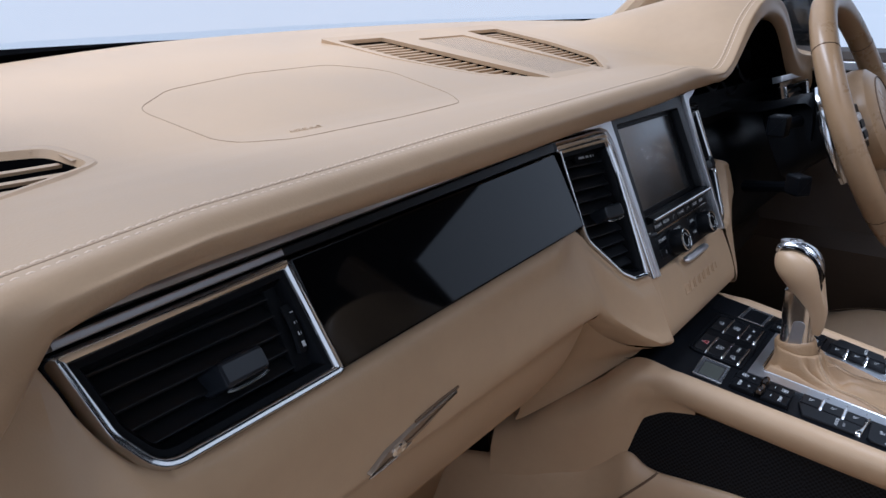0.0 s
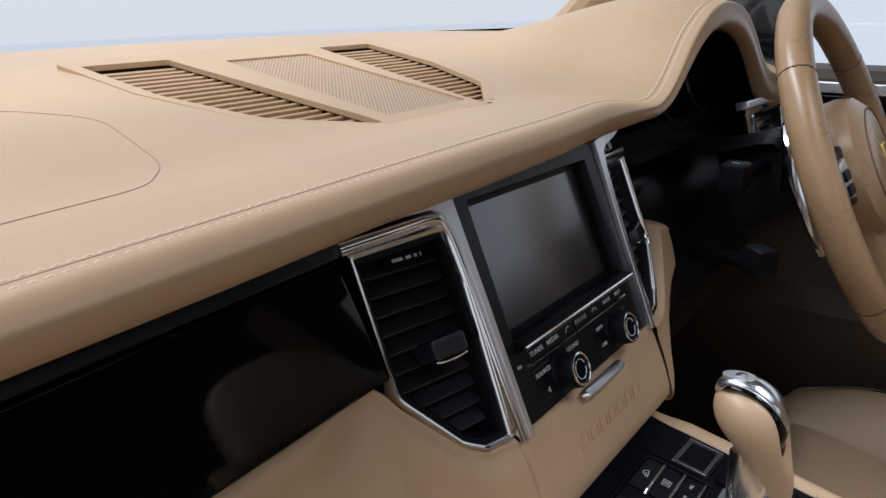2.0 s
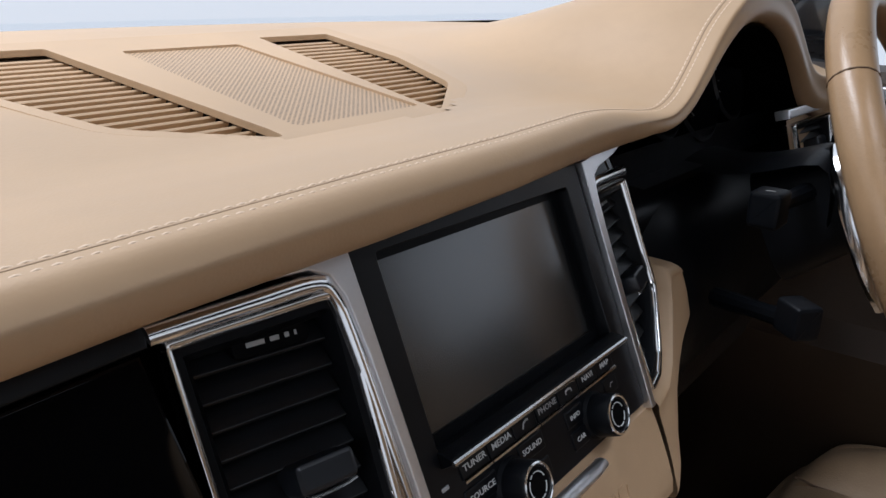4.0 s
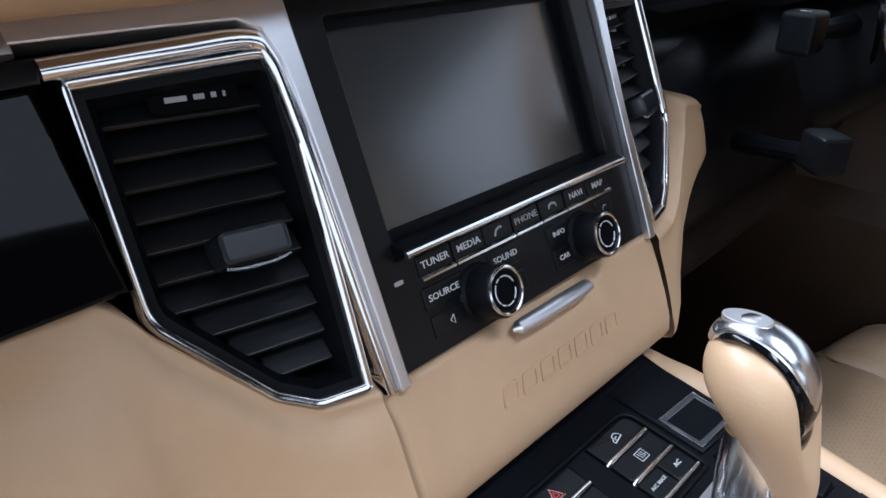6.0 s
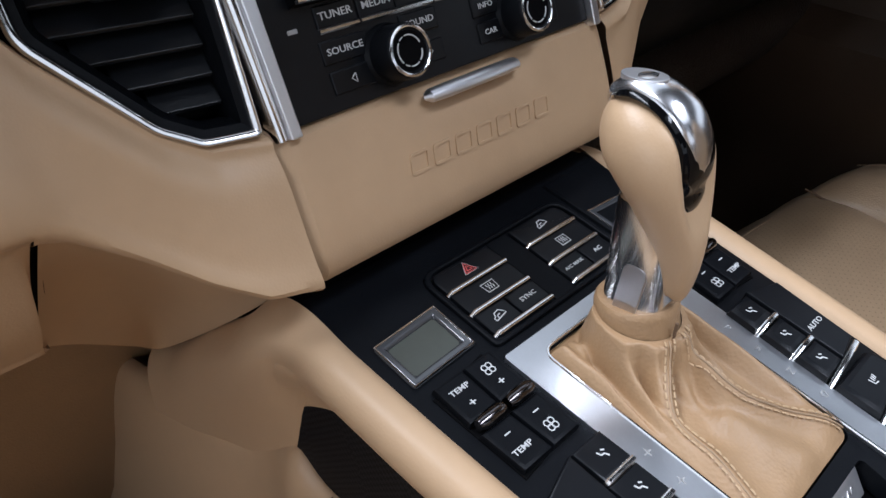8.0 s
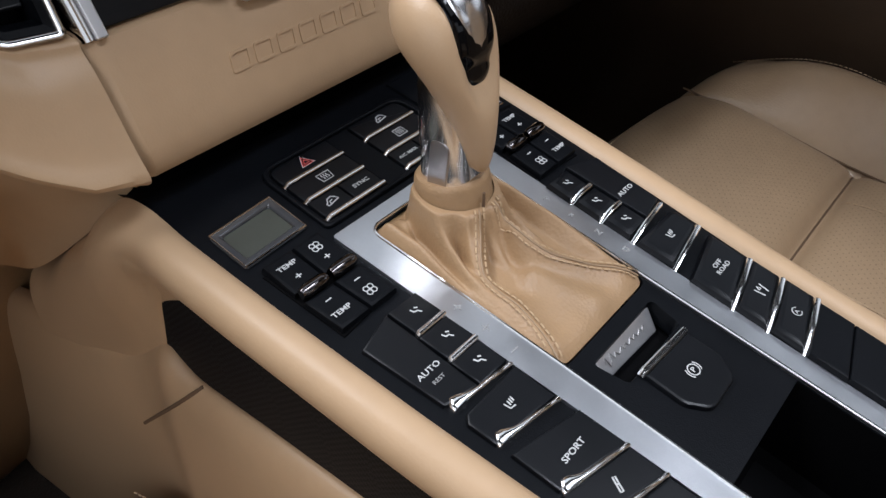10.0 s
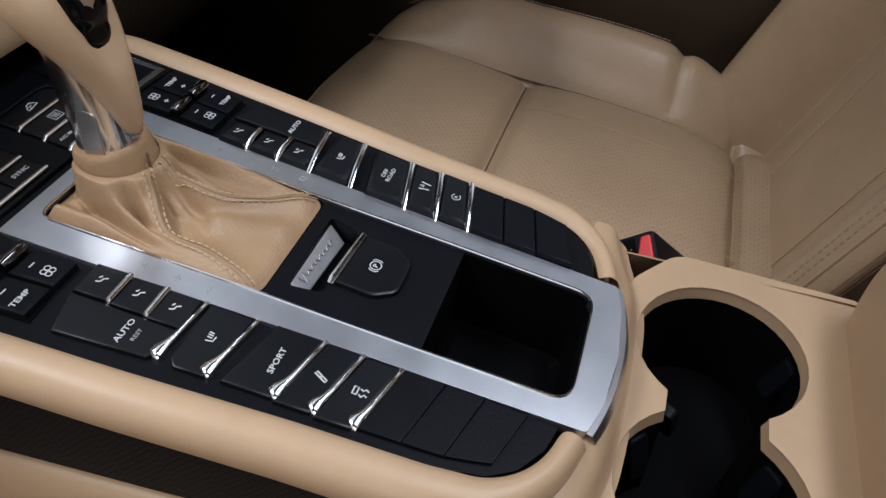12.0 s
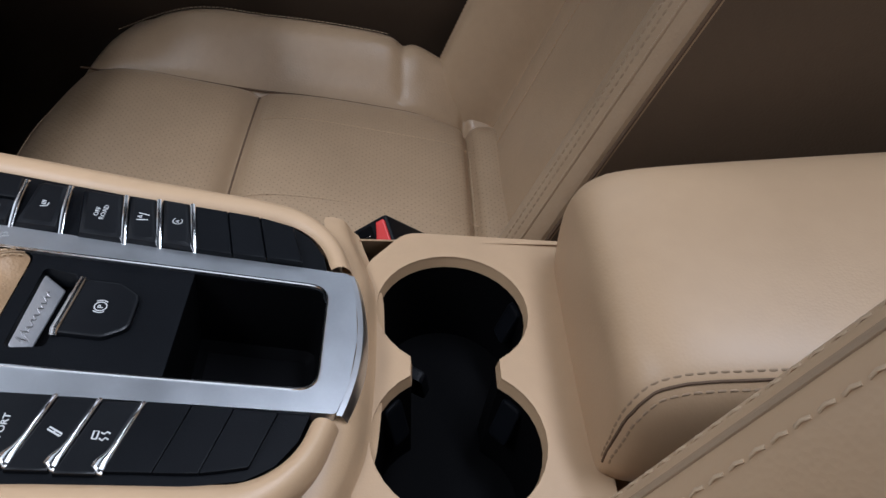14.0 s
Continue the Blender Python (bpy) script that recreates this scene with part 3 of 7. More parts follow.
part("airbag_cover_seam", sweep([dash_pt(x, y, -0.0001) for x, y in ab], 0.0005, n=6, closed=True), FAINT, dash, "thin seam of the airbag cover")
words("AIRBAG", axes(dash_pt(-0.432, 0.381, 0.0001), (1, 0, 0.022), (0, 1, 0.166)), 0.0085, LEATHER, dash, 0.0004, 0.0002)

# defroster and speaker panel in the middle of the top
dfr = thing("defroster_panel", "tan plastic defroster panel with slatted outlets and speaker grille", "air vent", (0, 0.5, 0.7))
ang = math.atan(0.166)
DM = axes((0, 0.40, 0.7025), (1, 0, 0.022), (0, 1, 0.166))
KD = 1 / math.cos(ang)


def dp(pts):
    return [(x, (y - 0.40) * KD) for x, y in pts]


SLOTL = [(-0.164, 0.612), (-0.160, 0.52), (-0.133, 0.442), (-0.064, 0.393), (-0.064, 0.41), (-0.088, 0.612)]
SPK = [(-0.046, 0.407), (0.058, 0.407), (0.054, 0.594), (-0.044, 0.594)]
outer = rounded(dp(DEF_OUT), [0.05, 0.05, 0.05, 0.05, 0.06, 0.01, 0.01, 0.06], 8)
holes = [rounded(dp(SLOTL), [0.003, 0.03, 0.03, 0.004, 0.004, 0.003]), rounded(dp(mirror(SLOTL)), [0.003, 0.004, 0.004, 0.03, 0.03, 0.003]), rounded(dp(SPK), 0.004)]
part("panel_frame", plate(DM, outer, holes, -0.004, 0.0006), LEATHER_LOW, dfr, bevel=0.0007)
part("speaker_grille", plate(DM, rounded(dp([(x * 1.02, 0.5025 + (y - 0.5025) * 1.02) for x, y in SPK]), 0.004), (), -0.006, -0.0012), SPEAKERM, dfr, "perforated speaker grille")
# dark brown floor puts the shade between the slats into colour
part("duct", box(-0.17, 0.38, 0.655, 0.175, 0.63, 0.667), GAP, dfr, "duct floor browned for the shade below the slats")
for s in (-1, 1):
    for k in range(20):
        y = 0.402 + k * 0.0106
        x0 = interp(y, (0.393, 0.442, 0.52, 0.62), (0.064, 0.133, 0.160, 0.164))
        xi = interp(y, (0.41, 0.612), (0.064, 0.088))
        m = DM @ Matrix.Translation((0, (y - 0.40) * KD, -0.0050)) @ Matrix.Rotation(radians(24), 4, "X")
        part("slat", dome(m, rect(min(s * xi, s * x0) - 0.004, -0.0012, max(s * xi, s * x0) + 0.004, 0.0012), -0.012, 0.0, 0.0006), LEATHER_LOW, dfr)

# side-window outlets
for s, poly in ((-1, side_vents[0]),):
    v = thing("side_window_outlet", "tan slatted side window outlet in the dashboard", "air vent", (s * 0.66, 0.35, 0.69))
    p = poly if s < 0 else list(reversed(poly))
    p = list(reversed(p))
    pts = rounded(p, 0.012, 4)
    bm = bmesh.new()
    ctr = Vector((s * 0.645, 0.396))

    def lip(k, h):
        return [dash_pt(ctr.x + (a - ctr.x) * (1 + k * 0.55), ctr.y + (b - ctr.y) * (1 + k), h) for a, b in pts]

    ring0, ring0b, ring1a, ring1 = lip(0.34, -0.0006), lip(0.26, 0.0010), lip(0.12, 0.0008), lip(0.03, -0.003)
    vs = [[bm.verts.new(q) for q in r] for r in (ring0, ring0b, ring1a, ring1)]
    for a, b in zip(vs, vs[1:]):
        for i in range(len(a)):
            bm.faces.new((a[i - 1], a[i], b[i], b[i - 1]))
    part("surround", bm, LEATHER, v)
    # inner walls coloured black to hold the shade inside the opening
    part("throat", grid([lip(0.05, -0.0028), lip(0.03, -0.008), lip(0.01, -0.045)], closed=True), DEEP, v, "outlet throat, blackened for its shade")
    part("duct", box(s * 0.645 - 0.07, 0.35, 0.632, s * 0.645 + 0.07, 0.44, 0.646), DEEP, v)
    for k in range(4):
        y = 0.371 + k * 0.0150
        hit = [a + (c - a) * (y - b) / (d - b) for (a, b), (c, d) in zip(pts, pts[1:] + pts[:1]) if (b > y) != (d > y)]
        if len(hit) < 2:
            continue
        m = Matrix.Translation((0, y, dash_z(s * 0.64, y) - 0.0040)) @ Matrix.Rotation(radians(12), 4, "X")
        part("slat", plate(m, rect(min(hit) - 0.002, -0.0017, max(hit) + 0.002, 0.0017), (), -0.0009, 0.0009), LEATHER_LOW, v)

# passenger-side trim: metal strip, gloss panel, outer vent
DASH = axes((-0.53, 0.298, 0.643), (1, 0.055, 0), (0, 0.5, 1))
KZD = math.hypot(1, 0.5)
KXD = math.hypot(1, 0.055)


def dface(pts):
    return [((x + 0.53) * KXD, (z - 0.643) * KZD) for x, z in pts]


trim = thing("dash_trim", "gloss black dashboard trim panel below a satin metal strip", "trim panel", (-0.36, 0.29, 0.61))
pan = dface([(-0.5215, 0.584), (-0.1915, 0.584), (-0.196, 0.6475), (-0.5265, 0.6435)])
part("gloss_panel", dome(DASH, pan, -0.012, 0.001, 0.0015), PIANO, trim, "mirror-gloss piano black panel")
strip = dface([(-0.660, 0.6480), (-0.197, 0.6565), (-0.197, 0.6665), (-0.660, 0.6585)])
part("metal_strip", dome(DASH, strip, -0.01, 0.0050, 0.003), DARKMETAL, trim, "brushed dark metal strip")
groove = dface([(-0.658, 0.6435), (-0.192, 0.6485), (-0.19, 0.6565), (-0.660, 0.6465)])
part("groove", dome(DASH, groove, -0.012, 0.0008, 0.001), BLACKTRIM, trim)

band2 = dface([(-0.656, 0.6420), (-0.530, 0.6455), (-0.530, 0.6492), (-0.656, 0.6458)])
part("lower_band", dome(DASH, band2, -0.012, 0.0035, 0.001), DARKMETAL, trim)


def vent(name, label, m, outline, radii, frame_w, slats, slat_ang, tab_at, x_cut=None, at=(0, 0, 0)):
    """An air vent: chrome ring, black funnel, slats, a tab, a scroll wheel."""
    v = thing(name, label, "air vent", at, group=name.replace("_", " ") + "s")
    out = rounded(outline, radii, 6)
    i1 = inset(out, frame_w)
    bm = bmesh.new()
    rings = []
    for d, h in ((0, -0.006), (0, 0.003), (frame_w * 0.25, 0.0052), (frame_w * 0.7, 0.005), (frame_w, 0.003), (frame_w, -0.004)):
        o = inset(out, d) if d else out
        rings.append([bm.verts.new(m @ Vector((x, y, h))) for x, y in o])
    for a, b in zip(rings, rings[1:]):
        for i in range(len(a)):
            bm.faces.new((a[i - 1], a[i], b[i], b[i - 1]))
    part("chrome_ring", bm, POLISHED, v, "polished metal surround", angle=60)
    bm = bmesh.new()
    rings = []
    for d, h in ((frame_w - 0.0005, 0.002), (frame_w + 0.003, 0.0015), (frame_w + 0.006, -0.004), (frame_w + 0.0065, -0.03)):
        rings.append([bm.verts.new(m @ Vector((x, y, h))) for x, y in inset(out, d)])
    for a, b in zip(rings, rings[1:]):
        for i in range(len(a)):
            bm.faces.new((a[i - 1], a[i], b[i], b[i - 1]))
    bm.faces.new(rings[-1])
    part("funnel", bm, SOFTBLACK, v, "black inner funnel", angle=50)
    inner = inset(out, frame_w + 0.0062)
    ys = [p[1] for p in inner]
    for k in range(slats):
        y = min(ys) + (max(ys) - min(ys)) * (k + 0.6) / (slats + 0.2)
        xsn = []
        for i in range(len(inner)):
            (x0, y0), (x1, y1) = inner[i - 1], inner[i]
            if (y0 > y) != (y1 > y):
                xsn.append(x0 + (x1 - x0) * (y - y0) / (y1 - y0))
        if len(xsn) < 2:
            continue
        a, b = min(xsn), max(xsn)
        if x_cut:
            a, b = max(a, x_cut[0]), min(b, x_cut[1])
        if b - a < 0.01:
            continue
        mm = m @ Matrix.Translation((0, y, -0.009)) @ Matrix.Rotation(radians(slat_ang), 4, "X")
        part("slat", dome(mm, rect(a, -0.0075, b, 0.0075, 0.001, 2), -0.0009, 0.0009, 0.0006), SLATM, v)
    tx, ty = tab_at
    mm = m @ Matrix.Translation((tx, ty, 0.0))
    tab = part("tab", dome(mm @ Matrix.Rotation(radians(-8), 4, "X"), rect(-0.0135, -0.0065, 0.0135, 0.0065, 0.0032), -0.009, 0.0105, 0.0022), TABM, v, "satin grey-black vent direction tab")
    part("chrome_lip", sweep([mm @ Vector((x, -0.0072 + 0.0012 * abs(x / 0.012) ** 3, 0.0085)) for x in np.linspace(-0.0125, 0.0125, 9)], 0.0009, n=6), CHROME, tab)
    return v


vo = dface([(-0.6595, 0.6405), (-0.6500, 0.604), (-0.636, 0.5835), (-0.5205, 0.5825), (-0.5285, 0.6445)])
ven = vent("outer_air_vent", "black slatted air vent with polished surround at the dashboard's end", DASH, vo, [0.004, 0.03, 0.034, 0.005, 0.004], 0.0058, 6, -35,
           ((-0.583 + 0.53) * KXD, (0.607 - 0.643) * KZD), x_cut=(-0.2, -0.012), at=(-0.59, 0.28, 0.61))
mm = DASH @ Matrix.Translation(((-0.5375 + 0.53) * KXD, (0.612 - 0.643) * KZD, -0.004))
part("end_cheek", dome(mm, rect(-0.009, -0.03, 0.006, 0.030, 0.004), -0.012, 0.0, 0.002), SOFTBLACK, ven)
bm = sweep([mm @ Vector((0.0, -0.013 + 0.0026 * k, 0.0022 - 0.00007 * (k - 5) ** 2)) for k in range(11)], 0.0035, n=8, flat=0.7)
wheel = part("scroll_wheel", bm, SOFTBLACK, ven)
bm = bmesh.new()
for k, ln in enumerate((0.0006, 0.0012, 0.002, 0.003)):
    y = -0.009 + k * 0.0055 if k < 3 else -0.009 + 0.0165
    plate(mm, rect(-0.0012, -y - ln, 0.0008, -y, 0), (), 0.004, 0.0044, bm)
part("scale_marks", bm, PRINT, wheel)

# centre vents, chrome strips
for s in (-1, 1):
    M = axes((s * 0.10, 0.263, 0.555), (1, s * 0.2, 0), (0, 0.44, 1))
    kx = math.hypot(1, 0.2)
    pts = [(-0.1955, 0.6475), (-0.1895, 0.569), (-0.153, 0.532), (-0.137, 0.5235), (-0.1125, 0.5225), (-0.1175, 0.6515)]
    rr = [0.004, 0.02, 0.02, 0.012, 0.004, 0.012]
    loc = [((x + 0.10) * kx, (z - 0.555) * KZ) for x, z in pts]
    if s > 0:
        loc = mirror(loc)
        rr = rr[::-1]
    v = vent("centre_air_vent", "black slatted air vent with polished surround beside the screen", M, loc, rr, 0.0042, 11, -38,
             (s * 0.047 * kx, (0.586 - 0.555) * KZ), at=(s * 0.15, 0.28, 0.59))
    mm = M @ Matrix.Translation((s * 0.0525, (0.6385 - 0.555) * KZ, -0.003))
    pl = part("label_plate", dome(mm, rect(-0.017, -0.0052, 0.017, 0.0052, 0.004), -0.008, 0.0, 0.001), DEEP, v)
    bm = bmesh.new()
    for x0, x1 in ((-0.011, -0.003), (-0.0005, 0.0035), (0.006, 0.008), (0.0105, 0.0115)):
        plate(mm, rect(x0, -0.001, x1, 0.001, 0), (), 0.0, 0.0003, bm)
    part("scale_marks", bm, GREYPRINT, pl)
    st = thing("metal_strip", "polished angled metal strip beside the screen", "trim strip", (s * 0.11, 0.28, 0.6), group="metal strips beside the screen")
    if s < 0:
        bar = [(0.1016, 0.519), (0.1072, 0.519), (0.1092, 0.58), (0.1112, 0.625), (0.1135, 0.648), (0.1175, 0.6575), (0.126, 0.6612), (0.15, 0.6608), (0.203, 0.6590), (0.203, 0.6675), (0.15, 0.6685), (0.1052, 0.6685), (0.1032, 0.60)]
    else:
        bar = [(0.1016, 0.519), (0.1072, 0.519), (0.1092, 0.58), (0.1112, 0.625), (0.1135, 0.650), (0.1185, 0.6615), (0.130, 0.6645), (0.17, 0.6668), (0.222, 0.6740), (0.222, 0.6815), (0.17, 0.6745), (0.1052, 0.6720), (0.1032, 0.60)]
    loc = face([(s * x, z) for x, z in (reversed(bar) if s < 0 else bar)])
    bm = plate(PCM, loc, (), -0.012, 0.0062)
    for v in bm.verts:
        v.co.y += 0.2 * max(0, abs(v.co.x) - 0.112)
    part("flat_bar", bm, SATIN, st, "satin flat metal bar with a sharp corner", bevel=0.0009)
    p = smooth_path([Vector((s * x, (z - 0.555) * KZ)).to_3d() for x, z in [(0.1093, 0.5195), (0.1110, 0.58), (0.1127, 0.63), (0.1148, 0.6485), (0.122, 0.6555), (0.15, 0.6545), (0.192, 0.652)]], 6)
    bm = ribbon(PCM, p, (0.0048, 0.0058, 0.0066, 0.0080, 0.0085, 0.0085), -0.012, 0.0042, 0.0024)
    for v in bm.verts:
        v.co.y += 0.2 * max(0, abs(v.co.x) - 0.112)
    part("round_bar", bm, POLISHED, st, "polished rounded bar")

# ---- head unit ----
hu = thing("head_unit", "black infotainment unit with grey screen and chrome knobs", "car radio", (0, 0.27, 0.58))
body = face([(-0.1015, 0.5225), (0.1015, 0.5225), (0.1035, 0.672), (-0.1035, 0.672)])
hole = rounded(face([(-0.086, 0.571), (0.086, 0.571), (0.086, 0.6605), (-0.086, 0.6605)]), 0.003)
part("bezel", plate(PCM, body, [hole], -0.02, 0.0015), BLACKTRIM, hu, bevel=0.0008)
part("screen_frame", plate(PCM, rounded(face([(-0.0865, 0.5705), (0.0865, 0.5705), (0.0865, 0.661), (-0.0865, 0.661)]), 0.003), [face([(-0.0795, 0.576), (0.0795, 0.576), (0.0795, 0.6565), (-0.0795, 0.6565)])], -0.012, -0.0075), SOFTBLACK, hu)
part("screen", plate(PCM, face([(-0.081, 0.575), (0.081, 0.575), (0.081, 0.658), (-0.081, 0.658)]), (), -0.014, -0.009), SCREEN, hu, "switched-off matt grey touch screen")
bm = loft([[PCM @ Vector((x, v, h)) for v, h in ((0.0185, 0.0), (0.0185, 0.003), (0.0150, 0.0095), (0.0125, 0.010), (0.0105, 0.002), (0.0105, 0.0))] for x in (-0.0875, 0.0875)])
part("ledge", bm, SOFTBLACK, hu, bevel=0.0006)
part("ledge_chrome", sweep([PCM @ Vector((x, 0.0128, 0.0098)) for x in (-0.0875, 0.0875)], 0.0016, n=8), CHROME, hu, "chrome bar under the screen")
keys = (("TUNER", -0.0665), ("MEDIA", -0.044), ("", -0.0225), ("PHONE", 0.0), ("", 0.0225), ("NAVI", 0.045), ("MAP", 0.0665))
for txt, x in keys:
    k = part("key", dome(PCM, rect(x - 0.0106, -0.0005, x + 0.0106, 0.0095, 0.0008, 2), 0.0, 0.0026, 0.0008), BLACKTRIM, hu)
    part("chrome_edge", sweep([PCM @ Vector((x - 0.0107, -0.0012, 0.0028)), PCM @ Vector((x + 0.0107, -0.0012, 0.0028))], 0.0013, n=7), CHROME, k)
    m = PCM @ Matrix.Translation((x, 0.0047, 0.0028))
    if txt:
        words(txt, m, 0.0056, PRINT if x < 0 or x > 0.01 else GREYPRINT, k, bold=0.0001)
    else:
        d = 1 if x < 0 else -1
        strokes([[(-0.003, -0.002 * d), (-0.0015, 0.0005 * d), (0.001, 0.0015 * d), (0.003, 0.0012 * d)]] if d > 0 else [[(-0.0032, -0.0012), (-0.0028, 0.0005), (0, 0.0013), (0.0028, 0.0005), (0.0032, -0.0012)]], m, 0.0013, GREYPRINT, k)
for txt, x, z, w, h in (("SOURCE", -0.0665, 0.5455, 0.0125, 0.0052), ("\u25c1", -0.0665, 0.5335, 0.0115, 0.0052), ("SOUND", -0.022, 0.5470, 0.0115, 0.0052), ("\u25b7", -0.020, 0.5335, 0.0095, 0.0052),
                        ("INFO", 0.0225, 0.5455, 0.0095, 0.0052), ("CAR", 0.0225, 0.5335, 0.0085, 0.0052), ("", 0.068, 0.5465, 0.008, 0.0052), ("", 0.068, 0.5335, 0.008, 0.0052)):
    v = (z - 0.555) * KZ
    k = part("key", dome(PCM, rect(x - w, v - h, x + w, v + h, 0.0008, 2), 0.0, 0.0024, 0.0008), BLACKTRIM, hu)
    m = PCM @ Matrix.Translation((x, v, 0.0026))
    if txt in ("\u25c1", "\u25b7"):
        d = -1 if txt == "\u25c1" else 1
        strokes([[(-0.0012 * d, 0.002), (0.0014 * d, 0), (-0.0012 * d, -0.002), (-0.0012 * d, 0.002)]], m, 0.0006, PRINT, k)
    elif txt:
        words(txt, m, 0.0052 if len(txt) > 4 else 0.0046, PRINT, k, bold=0.0001)
    else:
        strokes([[(-0.002, -0.001), (-0.001, 0.0012), (0.002, 0.001)]], m, 0.0006, GREYPRINT, k)
part("slot_mark", dome(PCM, rect(-0.0915, 0.0008, -0.0865, 0.0028, 0.0005, 2), 0.0, 0.002, 0.0003), GREYPRINT, hu)


def lathe(m, prof, n=36, bm=None):
    bm = bm or bmesh.new()
    rings = [[bm.verts.new(m @ Vector((r * math.cos(a), r * math.sin(a), h))) for a in np.linspace(0, 2 * math.pi, n, endpoint=False)] for r, h in prof]
    for a, b in zip(rings, rings[1:]):
        for i in range(n):
            bm.faces.new((a[i - 1], a[i], b[i], b[i - 1]))
    bm.faces.new(rings[0][::-1])
    bm.faces.new(rings[-1])
    return bm


for x in (-0.0435, 0.0435):
    m = PCM @ Matrix.Translation((x, -0.019, 0)) @ Matrix.Diagonal((0.78, 0.78, 0.98, 1))
    kn = part("knob", lathe(m, ((0.0185, 0.0), (0.0185, 0.002), (0.0165, 0.004), (0.0160, 0.0165), (0.0152, 0.0175), (0.0118, 0.0172), (0.0116, 0.0166), (0.001, 0.0166))), SOFTBLACK, hu, "black rotary knob")
    part("knob_face", lathe(m, ((0.0117, 0.0160), (0.0117, 0.0171), (0.001, 0.0172))), DEEP, kn)
    part("chrome_ring", lathe(m, ((0.0150, 0.0168), (0.0150, 0.0183), (0.0138, 0.0186), (0.0130, 0.0182), (0.0128, 0.0168))), CHROME, kn)
    for a0, a1 in ((20, 100), (110, 130), (140, 220), (230, 250), (260, 300), (310, 355)):
        part("scale_mark", sweep([m @ Vector((0.0088 * math.cos(radians(a)), 0.0088 * math.sin(radians(a)), 0.0174)) for a in np.linspace(a0, a1, 8)], 0.00035, n=4), PRINT, kn)

# storage lid under the unit
lid = thing("storage_lid", "tan leather storage lid with chrome handle and embossed lettering bars", "storage lid", (0, 0.24, 0.49))
rows = []
for z, dy in ((0.5215, 0.012), (0.5215, 0.002), (0.5195, -0.0015), (0.512, -0.0025), (0.50, -0.003), (0.485, -0.003), (0.472, -0.002), (0.4625, 0.001), (0.456, 0.007), (0.452, 0.018), (0.450, 0.05)):
    row = []
    for x in np.linspace(-0.1128, 0.1128, 46):
        e = 0.0035 * (max(0, abs(x) - 0.1075) / 0.005) ** 2
        scoop = 0.006 * (1 - smooth(0.036, 0.046, abs(x))) * smooth(0.509, 0.52, z)
        row.append((x, 0.263 + 0.44 * (z - 0.555) + dy + e + scoop, z))
    rows.append(row)
part("lid_skin", grid(rows), LEATHER_LOW, lid)
mm = PCM @ Matrix.Translation((0, (0.516 - 0.555) * KZ, 0.002))
part("handle", sweep([mm @ Vector((x, 0, h)) for x, h in ((-0.032, 0.0015), (-0.030, 0.0035), (-0.02, 0.0045), (0.02, 0.0045), (0.030, 0.0035), (0.032, 0.0015))], [0.0020, 0.0042, 0.0046, 0.0046, 0.0042, 0.0020], n=12, flat=0.75), SATIN, lid, "satin metal pull handle")
for k in range(7):
    mm = PCM @ Matrix.Translation((-0.0445 + k * 0.0151, (0.4905 - 0.555) * KZ, 0.0))
    o = [(x + 0.18 * y, y) for x, y in rect(-0.0060, -0.0052, 0.0060, 0.0052, 0.0020)]
    part("embossed_bar", plate(mm, o, [inset(o, 0.0014)], 0.0, 0.0037), LEATHER_LOW, lid, bevel=0.0005)


# ---- lower fascia on both sides of the stack ----
CREASE_X = (-0.215, -0.205, -0.195, -0.175, -0.158, -0.138, -0.1135)
CREASE_Y = (0.268, 0.270, 0.274, 0.276, 0.271, 0.254, 0.231)
CREASE_Z = (0.503, 0.502, 0.496, 0.481, 0.468, 0.4560, 0.4520)


def fascia_top(x):
    """The upper edge of the fascia under the trim: y and z."""
    a = -abs(x)
    z0 = interp(a, (-0.74, -0.6635, -0.6580, -0.6515, -0.643, -0.630, -0.60, -0.202, -0.1925, -0.187, -0.155, -0.138, -0.113), (0.650, 0.6445, 0.622, 0.6075, 0.594, 0.5845, 0.5820, 0.5838, 0.5750, 0.5665, 0.5335, 0.5235, 0.5215))
    yd = 0.298 + 0.5 * (z0 - 0.643) + 0.055 * (a + 0.53)
    yc = 0.263 + 0.44 * (z0 - 0.555) + 0.2 * max(0, -a - 0.10)
    w = smooth(-0.26, -0.19, a)
    return yd * (1 - w) + yc * w, z0


def stack_face(x, z):
    """The front of the stack's side at a height."""
    return 0.263 + 0.44 * (z - 0.555) - 0.003 + 0.10 * max(0, abs(x) - 0.115)


